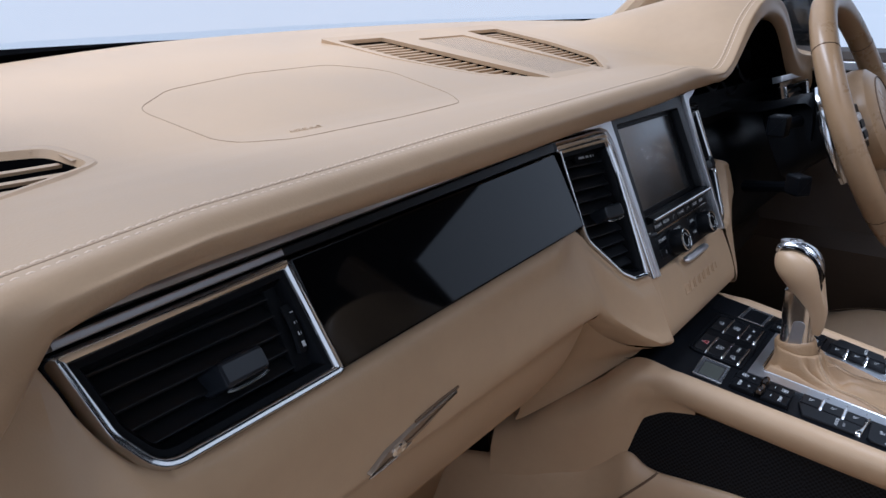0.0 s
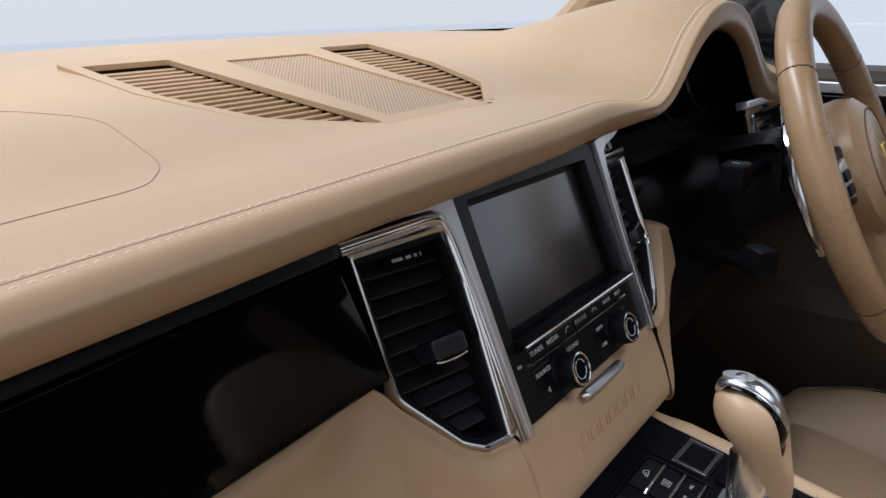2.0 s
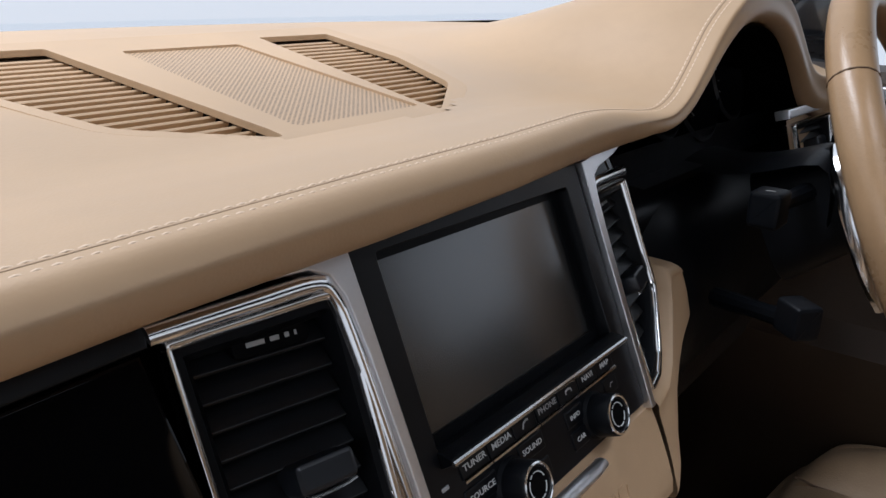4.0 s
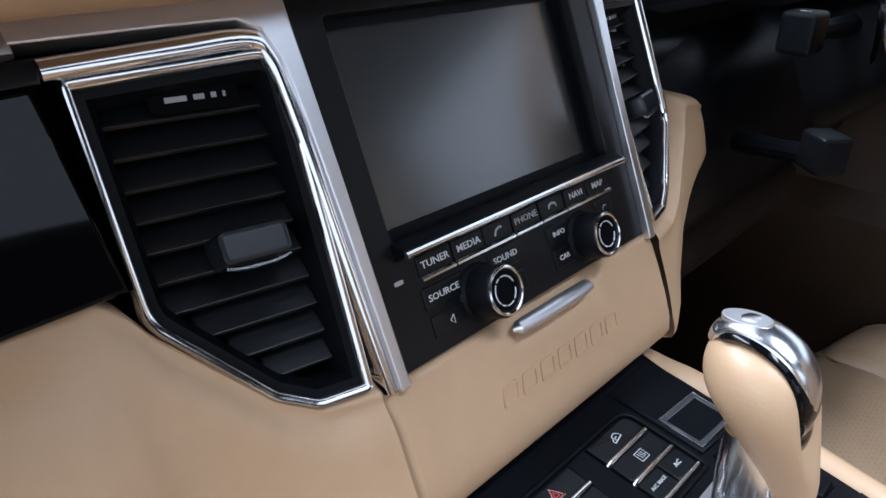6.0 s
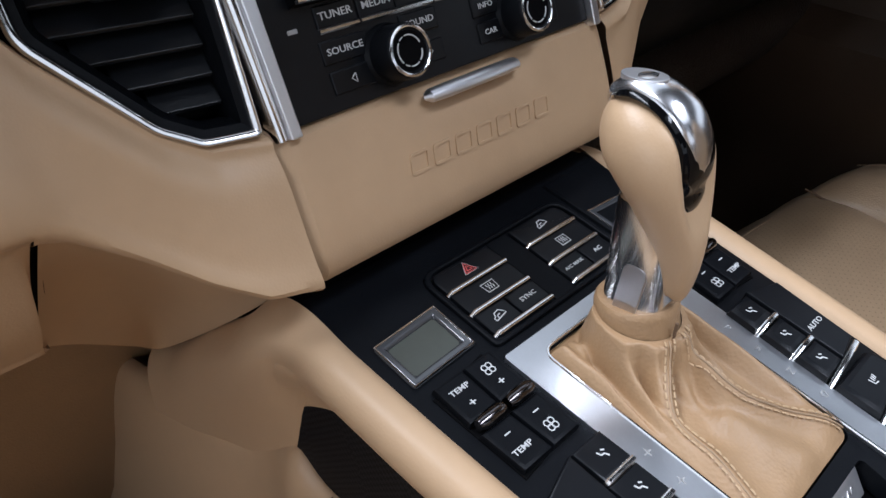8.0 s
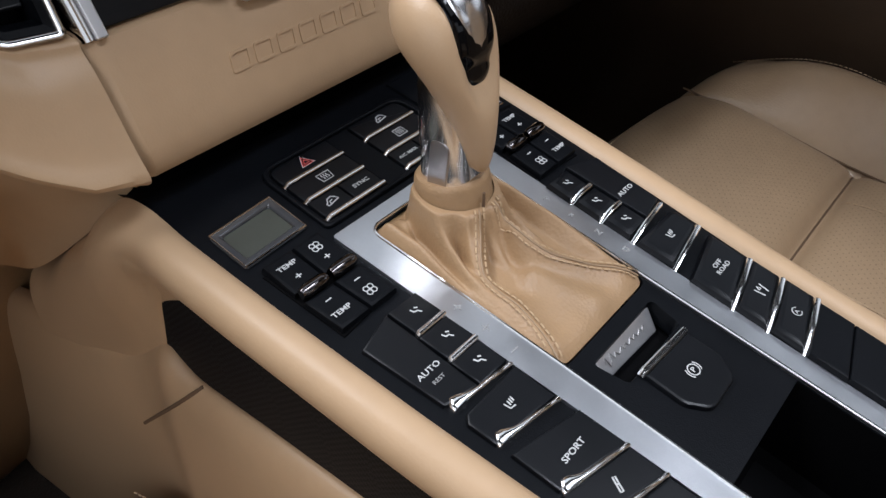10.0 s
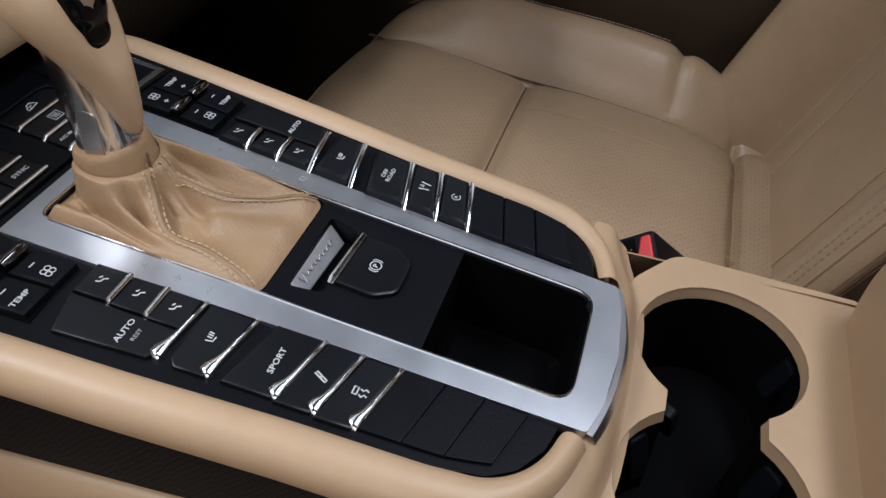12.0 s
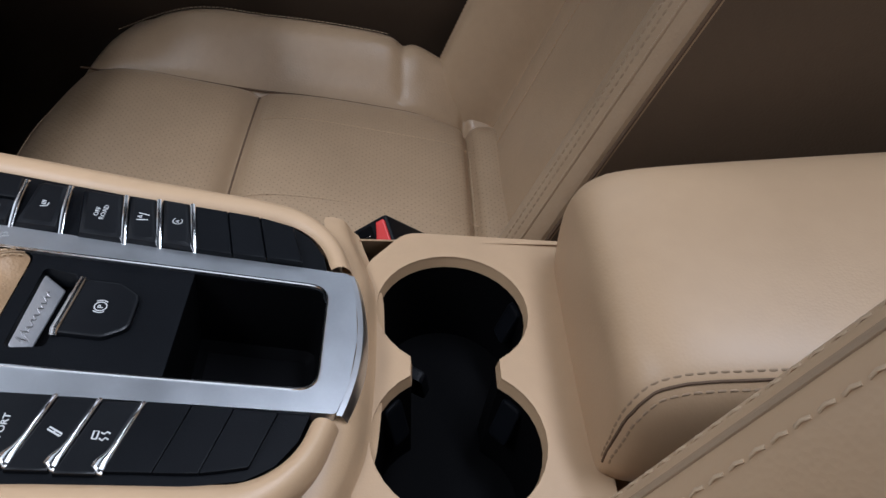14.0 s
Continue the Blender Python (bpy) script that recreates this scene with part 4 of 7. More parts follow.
def upper_rows(xsv, lid=False):
    """Between the trim and the fold; the glovebox lid goes on below it."""
    rows = []
    for x in xsv:
        y0, z0 = fascia_top(x)
        yc, zc = interp(x, CREASE_X, CREASE_Y), interp(x, CREASE_X, CREASE_Z)
        w = smooth(-0.27, -0.118, x)
        row = [Vector((x, y0 + 0.008, z0 + 0.001)), Vector((x, y0 - 0.003, z0)), Vector((x, y0 - 0.0055 - 0.002 * (1 - w), z0 - 0.005))]
        for f in (0.22, 0.45, 0.7, 0.88):
            z = z0 + (zc - z0) * f
            g = interp(z, (zc, zc + 0.012, zc + 0.03, z0 - 0.02, z0), (yc - 0.004, yc - 0.008, yc - 0.010, y0 - 0.011, y0 - 0.006))
            row.append(Vector((x, g * (1 - w) + stack_face(x, z) * w, z)))
        if lid:
            e = smooth(-0.214, -0.208, x) ** 2
            row += [Vector((x, yc, zc)), Vector((x - 0.003 * e, 0.2765 + 0.003 * e, 0.480)), Vector((x - 0.004 * e, 0.2900 + 0.004 * e, 0.450)), Vector((x - 0.004 * e, 0.3080 + 0.004 * e, 0.424)), Vector((x, 0.3230, 0.4155)), Vector((x, 0.42, 0.408))]
        else:
            row += [Vector((x, yc, zc)), Vector((x, yc + 0.02, zc - 0.002)), Vector((x, yc + 0.07, zc + 0.002))]
        rows.append(smooth_path(row, 4))
    return rows


fas = thing("lower_fascia", "tan soft lower fascia with glovebox under the dashboard trim", "dashboard", (-0.4, 0.28, 0.5))
part("fascia_skin", grid(upper_rows(np.concatenate([np.linspace(-0.74, -0.665, 8), np.linspace(-0.66, -0.60, 25), np.linspace(-0.59, -0.22, 36), np.linspace(-0.217, -0.208, 6)]), True)), LEATHER_LOW, fas, "tan glovebox front")
part("stack_flank", grid(upper_rows(np.linspace(-0.208, -0.1138, 44))), LEATHER_LOW, fas, "tan side of the centre stack")
# hollow below the fold, between the glovebox lid and the console
top_line = smooth_path([Vector((-0.2055, 0.2675, 0.5035)), Vector((-0.195, 0.274, 0.4955)), Vector((-0.175, 0.276, 0.4805)), Vector((-0.158, 0.271, 0.4675)), Vector((-0.138, 0.255, 0.4550)), Vector((-0.114, 0.236, 0.4480))], 6)
low_line = smooth_path([Vector((-0.2125, 0.315, 0.420)), Vector((-0.192, 0.338, 0.392)), Vector((-0.160, 0.362, 0.352)), Vector((-0.140, 0.372, 0.330)), Vector((-0.122, 0.315, 0.378)), Vector((-0.109, 0.256, 0.4345))], 6)
rows = []
for k in np.linspace(0, 1, 15):
    rows.append([a.lerp(b, k) + Vector((0.004, 0.013, 0.004)) * math.sin(math.pi * k) * (0.25 + 0.75 * math.sin(math.pi * i / (len(top_line) - 1))) for i, (a, b) in enumerate(zip(top_line, low_line))])
rows.append([b + Vector((0.03, 0.02, 0.012)) for b in low_line])
part("hollow_panel", grid(rows), LEATHER_LOW, fas, "hollow tan panel below the fold", angle=80)
# black sheet set behind the lid's edge for the shade in the gap
part("glovebox_gap", grid([[Vector((x, y, z)) for x in (-0.2125, -0.2045)] for y, z in ((0.285, 0.515), (0.282, 0.503), (0.292, 0.47), (0.318, 0.43), (0.34, 0.415))]), DEEP, fas, "black sheet for the shaded gap beside the glovebox lid")
# padded wing on the driver's side of the stack
rows = []
for x in np.concatenate([np.linspace(0.1138, 0.20, 34), np.linspace(0.2025, 0.262, 24)]):
    y0, z0 = fascia_top(x)
    if x > 0.20:
        z0 = interp(x, (0.20, 0.207, 0.225, 0.243, 0.255, 0.262), (0.5820, 0.5815, 0.5790, 0.5720, 0.562, 0.548))
        y0 = stack_face(x, z0) + 0.006
    zb = interp(x, (0.1138, 0.120, 0.130, 0.140, 0.16, 0.18, 0.21, 0.24, 0.255, 0.262), (0.452, 0.453, 0.462, 0.480, 0.503, 0.515, 0.527, 0.537, 0.544, 0.549))
    e = 16 * max(0, x - 0.222) ** 2
    row = [Vector((x, y0 + 0.03, z0 + 0.001)), Vector((x, y0 + e, z0)), Vector((x, stack_face(x, z0 - 0.004) + e - 0.001, z0 - 0.004))]
    for f in (0.15, 0.35, 0.55, 0.75, 0.9):
        z = z0 + (zb - z0) * f
        row.append(Vector((x, stack_face(x, z) + e + 0.006 * f ** 3, z)))
    row += [Vector((x, stack_face(x, zb) + e + 0.013, zb)), Vector((x, stack_face(x, zb) + e + 0.05, zb - 0.003)), Vector((x, stack_face(x, zb) + 0.15, zb))]
    rows.append(smooth_path(row, 3))
rows.append([p + Vector((0.003, 0.02, 0)) for p in rows[-1]])
rows.append([p + Vector((0.000, 0.08, 0)) for p in rows[-1]])
part("knee_pad", grid(rows), LEATHER_LOW, fas, "tan padded wing of the centre stack", angle=70)
# takes the darker gaiter colour to stand for shade under the fascia
part("lower_panel", grid([[(x, y + 0.02 * smooth(-0.3, -0.13, x), z) for x in np.linspace(-0.74, -0.11, 24)] for y, z in ((0.46, 0.44), (0.42, 0.41), (0.415, 0.36), (0.44, 0.25), (0.50, 0.05), (0.6, -0.09))]), GAITERL, fas, "tan lower footwell panel, browned for its shade", sub=1)
# glovebox latch: a long blade with a round lock
lm = axes((-0.469, 0.2585, 0.5255), (1, 0.02, 0.075), (0, -0.1, 1))
hd = part("glovebox_handle", dome(lm, rounded([(-0.045, -0.0052), (-0.030, -0.0066), (0.010, -0.0030), (0.045, 0.0052), (0.038, 0.0062), (0.0, 0.0052), (-0.028, 0.0022)], [0.001, 0.008, 0.01, 0.001, 0.004, 0.01, 0.01], 5), -0.012, 0.0022, 0.0012), LATCHM, fas, "dark satin glovebox handle blade")
part("chrome_lock", lathe(lm @ Matrix.Translation((-0.018, -0.0012, 0.0020)) @ Matrix.Diagonal((1.25, 0.72, 1, 1)), ((0.0055, 0), (0.0055, 0.001), (0.004, 0.0018), (0.001, 0.0012)), 24), CHROME, hd, "round chrome lock")
part("chrome_blade", sweep([lm @ Vector((x, y, 0.0022)) for x, y in ((-0.045, -0.0052), (-0.034, -0.0058), (-0.022, -0.0056), (-0.006, -0.0042))], [0.0005, 0.0014, 0.0012, 0.0004], n=6, flat=0.5), LATCHM, hd)
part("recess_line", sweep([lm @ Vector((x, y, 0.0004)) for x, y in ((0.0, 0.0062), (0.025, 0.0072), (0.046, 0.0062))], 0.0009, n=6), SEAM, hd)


# ---- centre console ----
con = thing("centre_console", "tan leather centre console with black switch panels", "console", (0, 0.05, 0.3))
LEFT_EDGE = ((0.245, 0.113), (0.15, 0.108), (0.06, 0.1015), (-0.016, 0.0945), (-0.08, 0.0905), (-0.101, 0.086))


def black_x(y):
    return interp(y, [p[0] for p in reversed(LEFT_EDGE)], [p[1] for p in reversed(LEFT_EDGE)])


edge = [(-x, y) for y, x in LEFT_EDGE] + [(-0.078, -0.113), (-0.064, -0.122), (-0.045, -0.127)]
outl = edge + [(-x, y) for x, y in reversed(edge)]
boot_hole = rounded(cp([(-0.041, 0.149), (-0.0385, 0.029), (0.0385, 0.029), (0.041, 0.149)]), 0.006)
tray_hole = rounded(cp([(-0.037, -0.054), (-0.0355, -0.128), (0.0355, -0.128), (0.037, -0.054)]), [0.001, 0.012, 0.012, 0.001], 6)
blade_hole = rounded(cp([(-0.026, 0.021), (-0.023, 0.003), (0.026, 0.003), (0.029, 0.021)]), 0.003)
part("black_panel", plate(CON, cp(outl), [boot_hole, tray_hole, blade_hole], -0.012, 0.0), SOFTBLACK, con, "soft black switch panel", bevel=0.001)

# brushed aluminium frame
fo = [(-0.0585, 0.159), (-0.0545, 0.046), (-0.0515, -0.03), (-0.0485, -0.138), (-0.03, -0.143), (0, -0.1455), (0.03, -0.143), (0.0485, -0.138), (0.0515, -0.03), (0.0545, 0.046), (0.0585, 0.159)]
fi = [(-0.0415, 0.150), (-0.0385, 0.03), (-0.0375, -0.05), (-0.036, -0.1275), (0.036, -0.1275), (0.0375, -0.05), (0.0385, 0.03), (0.0415, 0.150)]
fo_r = rounded(cp(fo), [0.002, 0.01, 0.01, 0.003, 0.02, 0.02, 0.02, 0.003, 0.01, 0.01, 0.002])
fi_r = rounded(cp(fi), [0.008, 0.01, 0.01, 0.012, 0.012, 0.01, 0.01, 0.008], 6)
fr = part("aluminium_frame", plate(CON, fo_r, [fi_r], -0.004, 0.0025), FRAMEM, con, "brushed satin aluminium frame", bevel=0.0012)
part("bright_edge", sweep([CON @ Vector((x, y, 0.0026)) for x, y in fi_r], 0.0008, n=6, closed=True), CHROME, con)
# rear lip of the frame
rows = []
for h, d in ((0.0015, 0.0), (0.001, 0.003), (-0.004, 0.006), (-0.012, 0.0075)):
    rows.append([CON @ Vector((x, (-0.138 - 0.0075 * (1 - (x / 0.0485) ** 2) - d) * KY, h)) for x in np.linspace(-0.0485, 0.0485, 20)])
part("frame_lip", grid(rows), FRAMEM, con)
bmk = bmesh.new()
for k, y in enumerate((0.085, 0.068, 0.051)):
    for s in (-1,):
        m = CON @ Matrix.Translation((s * 0.0475, y * KY, 0.0026))
        plate(m, rect(-0.0022, -0.0004, 0.0022, 0.0004), (), 0, 0.0002, bmk)
        if k != 2:
            plate(m, rect(-0.0004, -0.0022, 0.0004, 0.0022), (), 0, 0.0002, bmk)
part("gate_marks", bmk, GREYPRINT, con)
for k, ch in enumerate("PRND"):
    words(ch, CON @ Matrix.Translation((0.0475, (0.10 - k * 0.0175) * KY, 0.0027)) @ Matrix.Rotation(radians(-90), 4, "Z"), 0.006, GREYPRINT, con)

# tray
bm = bmesh.new()
rings = []
for d, h in ((0.0, -0.001), (0.0005, -0.012), (0.003, -0.052), (0.008, -0.058)):
    rings.append([bm.verts.new(CON @ Vector((x, y, h))) for x, y in inset(tray_hole, d)])
for a, b in zip(rings, rings[1:]):
    for i in range(len(a)):
        bm.faces.new((a[i - 1], a[i], b[i], b[i - 1]))
bm.faces.new(rings[-1])
part("tray", bm, DEEP, con, "deep black storage tray")
part("tray_mat", dome(CON, rounded(cp([(-0.033, -0.083), (-0.032, -0.122), (0.0, -0.122), (0.0, -0.083)]), 0.007), -0.056, -0.046, 0.002), BLACKTRIM, con, "black rubber insert")

def nose_row(s, y):
    """A section of the console's leather nose under the dashboard."""
    zt = interp(y, (0.188, 0.22, 0.24, 0.255, 0.268, 0.285, 0.30, 0.33, 0.375, 0.405), (0.4195, 0.4300, 0.4355, 0.4345, 0.4235, 0.404, 0.390, 0.3675, 0.3285, 0.314))
    zb = interp(y, (0.19, 0.215, 0.235, 0.2465, 0.250, 0.275, 0.405), (0.3865, 0.376, 0.356, 0.338, 0.312, 0.272, 0.16))
    xo = interp(y, (0.188, 0.222, 0.25, 0.275, 0.31, 0.375, 0.405), (0.1310, 0.1340, 0.1405, 0.1430, 0.1425, 0.1440, 0.148))
    xi = interp(y, (0.188, 0.245, 0.28, 0.32, 0.375, 0.405), (0.1195, 0.1225, 0.1265, 0.132, 0.1435, 0.149))
    row = []
    for f, q in ((0, -0.026), (0.03, -0.013), (0.10, -0.0045), (0.22, 0.0), (0.42, 0.30), (0.62, 0.85), (0.85, 1.0), (1.0, 1.1)):
        x = xo + q if q <= 0 else xo + (xi - xo) * q
        row.append(Vector((s * x, y, zt + (zb - zt) * f)))
    return row


# leather shoulders, with the side below
SH = [(0, 0.0), (0.003, 0.0035), (0.009, 0.0046), (0.016, 0.0025), (0.0205, -0.004), (0.0215, -0.012), (0.018, -0.022), (0.011, -0.028)]
for s in (-1, 1):
    rows = []
    stations = [(s * black_x(y), y, (s, 0)) for y in np.concatenate([np.linspace(0.405, 0.262, 22)[:-1], np.linspace(0.262, -0.088, 40)])]
    for a in np.linspace(10, 78, 10):
        t = radians(a)
        stations.append((s * (0.0475 + 0.0415 * math.cos(t)), -0.088 - 0.039 * math.sin(t), (s * math.cos(t), -math.sin(t))))
    stations.append((s * 0.0515, -0.1275, (s * 0.15, -1)))
    for i, (x, y, (nx, ny)) in enumerate(stations):
        row = []
        w = 1.0 if y > -0.088 else 1 - 0.35 * smooth(-0.088, -0.127, y)
        for d, h in SH:
            row.append(CON @ Vector((x + nx * d * w, (y + ny * d * w) * KY, h)))
        if y > 0.205:
            row = [a.lerp(b, smooth(0.205, 0.258, y)) for a, b in zip(row, nose_row(s, y))]
        rows.append(row)
    part("shoulder", grid(rows), LEATHER, con, "tan leather edge roll", sub=1)
    # recessed woven strip and the lower side panel
    rows = []
    for y in np.linspace(0.252, -0.16 if s < 0 else -0.085, 30):
        xx = black_x(max(y, -0.09)) + 0.0075
        zt = 0.392 if y > -0.05 else 0.392 + 0.14 * (y + 0.05)
        rows.append([(s * xx, y, zt), (s * (xx + 0.001), y, zt - 0.03), (s * (xx + 0.002), y, 0.30)])
    part("woven_strip", grid(rows), WOVEN, con, "black woven net pocket", angle=60)
    rows = []
    for y in np.linspace(0.62, -0.30, 70):
        xx = black_x(min(max(y, -0.09), 0.245)) + 0.0085 - 0.004 * smooth(0.25, 0.262, y) + 0.13 * max(0, y - 0.27)
        zl = interp(y, (-0.30, -0.12, 0.0, 0.15, 0.226, 0.236, 0.249, 0.262, 0.30, 0.62), (0.30, 0.311, 0.319, 0.321, 0.316, 0.321, 0.334, 0.322, 0.29, 0.22))
        b = smooth(0.26, 0.23, y)
        row = [(xx - 0.003, zl - 0.006 * b), (xx + 0.0005, zl), (xx + 0.006, zl - 0.0015), (xx + 0.011, zl - 0.009), (xx + 0.016, zl - 0.03), (xx + 0.020, zl - 0.09), (xx + 0.026, zl - 0.19), (xx + 0.03, -0.1)]
        rows.append([Vector((s * p, y, q)) for p, q in row])
    part("side_panel", grid(rows), LEATHER_LOW, con, "tan console side", sub=1)
    # leather that closes the pocket at its front
    part("pocket_front", grid([[p + Vector((-0.003 * s, 0, -0.004)) for p in nose_row(s, y)] for y in np.linspace(0.188, 0.262, 16)]), LEATHER, con, sub=1)
# front closing part of the console under the dashboard
part("front_ramp", grid([[CON @ Vector((x, y * KY, h)) for x in np.linspace(-0.113, 0.113, 8)] for y, h in ((0.243, -0.001), (0.252, -0.004), (0.27, -0.01), (0.33, -0.012))]), SOFTBLACK, con)
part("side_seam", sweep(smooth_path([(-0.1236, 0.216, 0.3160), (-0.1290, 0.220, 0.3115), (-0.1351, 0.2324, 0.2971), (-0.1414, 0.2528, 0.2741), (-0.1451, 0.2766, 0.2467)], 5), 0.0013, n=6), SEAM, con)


# switches: chrome-tipped keys
def key(parent, pts, h=0.0032, mat=None, edge=0.001):
    return part("key", dome(CON, cp(pts), 0.0, h, edge), mat or BLACKTRIM, parent)


def chrome_bar(parent, a, b, r=0.0016, h=0.0034, flare=False, bent=False):
    """A chrome key edge from a to b: a wedge that widens towards a, or a bar that bends down at b."""
    up = CON.to_3x3() @ Vector((0, 0, 1))
    if flare and not bent:
        p0, p1 = Vector((a[0], a[1] * KY)), Vector((b[0], b[1] * KY))
        d = (p1 - p0).normalized()
        n = Vector((-d.y, d.x))
        if n.y < 0:
            n = -n
        secs = []
        for t, w, k in ((0, 0.0030, -0.0024), (0.015, 0.0052, -0.0010), (0.06, 0.0066, -0.0002), (0.15, 0.0060, 0.0002), (0.26, 0.0038, 0.0004), (0.38, 0.0028, 0.0004), (0.7, 0.0026, 0.0004), (0.97, 0.0026, 0.0003), (1.0, 0.0018, -0.001)):
            p = p0.lerp(p1, t)
            lo, hi = p - n * 0.0013, p - n * 0.0013 + n * w
            ring = []
            for q, z in ((lo, -0.003), (lo, -0.0006), (lo.lerp(hi, 0.18), 0.0), (lo.lerp(hi, 0.5), 0.0003), (lo.lerp(hi, 0.85), -0.0004), (hi, -0.0012), (hi, -0.003)):
                ring.append(CON @ Vector((q.x, q.y, h + k + z)))
            secs.append(ring)
        return part("chrome_bar", loft(secs), CHROME, parent, "chrome key edge", angle=50)
    p0, p1 = CON @ Vector((a[0], a[1] * KY, h)), CON @ Vector((b[0], b[1] * KY, h))
    path = [p0 + (p1 - p0) * t - up * dz for t, dz in ((0, 0.0022), (0.06, 0), (0.2, 0), (0.5, 0), (0.62, 0.0 if not bent else 0.0006), (0.85, 0.0 if not bent else 0.0030), (1.0, 0.0 if not bent else 0.0050))]
    return part("chrome_bar", sweep(path, [r, r * 1.05, r, r, r, r, r * 0.9], n=8, flat=0.6, up=up), CHROME, parent, "chrome key edge")


def at(x, y, h=0.0034, turn=0):
    return CON @ Matrix.Translation((x, y * KY, h)) @ Matrix.Rotation(radians(turn), 4, "Z")


PERSON = [[(-0.002, 0.0022), (-0.0012, 0.0)], [(-0.0012, 0.0), (0.0006, -0.0002), (0.0018, -0.0022)]]
for s in (-1, 1):
    f = lambda pts: [(s * x, y) for x, y in (pts if s > 0 else reversed(pts))]
    sw = thing("climate_switch_bank", "black climate and chassis keys with chrome edges beside the shifter", "switch panel", (s * 0.075, 0.05, 0.41), group="switch banks beside the shifter")
    rise = 0.0 if s < 0 else 0.0036
    soft = 0.001 if s < 0 else 0.0032
    # rocker pair
    base = part("rocker_well", dome(CON, cp(f([(0.059, 0.115), (0.097, 0.1105), (0.1005, 0.163), (0.0645, 0.168)])), -0.002, 0.0008, 0.0008), DEEP, sw)
    for (x0, x1), sgn in (((0.0625, 0.0795), "fan"), ((0.0805, 0.0985), "temp")):
        for (y0, y1), pm, tilt in (((0.142, 0.1655), "+", 1), ((0.1125, 0.136), "\u2212", 1)):
            k = key(sw, f([(x0 - 0.002 * (y0 < 0.14), y0), (x1 - 0.002 * (y0 < 0.14), y0), (x1, y1), (x0, y1)]), 0.0045, SOFTBLACK, 0.0018)
            cx, cy = s * (x0 + x1) / 2, (y0 + y1) / 2
            if sgn == "temp":
                words("TEMP", at(cx, cy + 0.004 * (1 if pm == "+" else -1), 0.0047), 0.0047, PRINT, k, bold=0.00012)
            else:
                strokes([[(0.0019 * math.cos(a) + 0.0015 * math.cos(q), cy * 0 + 0.0019 * math.sin(a) + 0.0015 * math.sin(q)) for q in np.linspace(0, 2 * math.pi, 9)] for a in (0.8, 2.37, 3.94, 5.5)], at(cx, cy + 0.004 * (1 if pm == "+" else -1), 0.0047), 0.0006, PRINT, k)
            words(pm, at(cx, cy - 0.0045 * (1 if pm == "+" else -1), 0.0047), 0.007, PRINT, k, bold=0.0002)
        cx = s * (x0 + x1) / 2
        up = CON.to_3x3() @ Vector((0, 0, 1))
        pts = [CON @ Vector((cx + d, 0.139 * KY, 0.0062)) for d in (-0.0078, -0.005, 0.005, 0.0078)]
        part("rocker_bar", sweep(pts, [0.0026, 0.0036, 0.0036, 0.0026], n=10, up=up), BLACKCHROME, sw, "dark chrome rocker")
    # air distribution group
    wide = key(sw, f([(0.0745, 0.051), (0.0930, 0.0545), (0.0975, 0.099), (0.0755, 0.106)]), 0.0028 + rise)
    words("AUTO", at(s * 0.0845, 0.071, 0.003 + rise), 0.0050, PRINT, wide, bold=0.00012)
    if s < 0:
        words("REST", at(s * 0.0845 + s * -0.006 * 0 , 0.0650, 0.003 + rise), 0.0034, GREYPRINT, wide)
    for y in (0.0875, 0.068, 0.049):
        k = key(sw, f([(0.0545, y + 0.001), (0.0735, y + 0.001), (0.0745, y + 0.0178), (0.0555, y + 0.0178)]), 0.003 + rise, edge=soft)
        strokes(PERSON + [[(0.0005, 0.002), (0.002, 0.001)]], at(s * 0.064, y + 0.0095, 0.0032 + rise), 0.0008, PRINT, k)
        if y > 0.05:
            chrome_bar(sw, (s * 0.0735, y), (s * 0.0548, y), 0.0016, 0.0034 + rise, bent=s > 0)
    chrome_bar(sw, (s * 0.0915, 0.0515), (s * 0.0540, 0.0475), 0.0016, 0.0034 + rise, True, s > 0)
    # seat heating
    k = key(sw, f([(0.0545, 0.0235), (0.0915, 0.0275), (0.0925, 0.042), (0.089, 0.0455), (0.0545, 0.0455)]), 0.0028 + rise, edge=soft)
    strokes([[(-0.0025, 0.002), (-0.0018, -0.0015), (0.001, -0.0018)], [(-0.0005, -0.0005), (-0.0002, 0.002)], [(0.0009, -0.0003), (0.0012, 0.0022)], [(0.0022, 0), (0.0025, 0.0024)]], at(s * 0.072, 0.035, 0.003 + rise), 0.0007, PRINT, k)
    chrome_bar(sw, (s * 0.0910, 0.0275), (s * 0.0535, 0.0215), 0.0016, 0.0034 + rise, True, s > 0)
    # three mode keys and blank keys
    cuts = ((0.012, 0.0205), (-0.0075, 0.001), (-0.0265, -0.018))
    for j, (yi, yo) in enumerate(((-0.0125, -0.004), (-0.0315, -0.0225), (-0.0505, -0.0415))):
        hgt = 0.0245 if j == 0 else 0.0178
        k = key(sw, f([(0.0515, yi + 0.001), (0.0895, yo + 0.001), (0.0905, yo + hgt), (0.0525, yi + hgt)]), 0.0028 + rise, edge=soft)
        cx, cy = s * 0.071, (yi + yo) / 2 + hgt / 2 + (0.002 if j == 0 else 0)
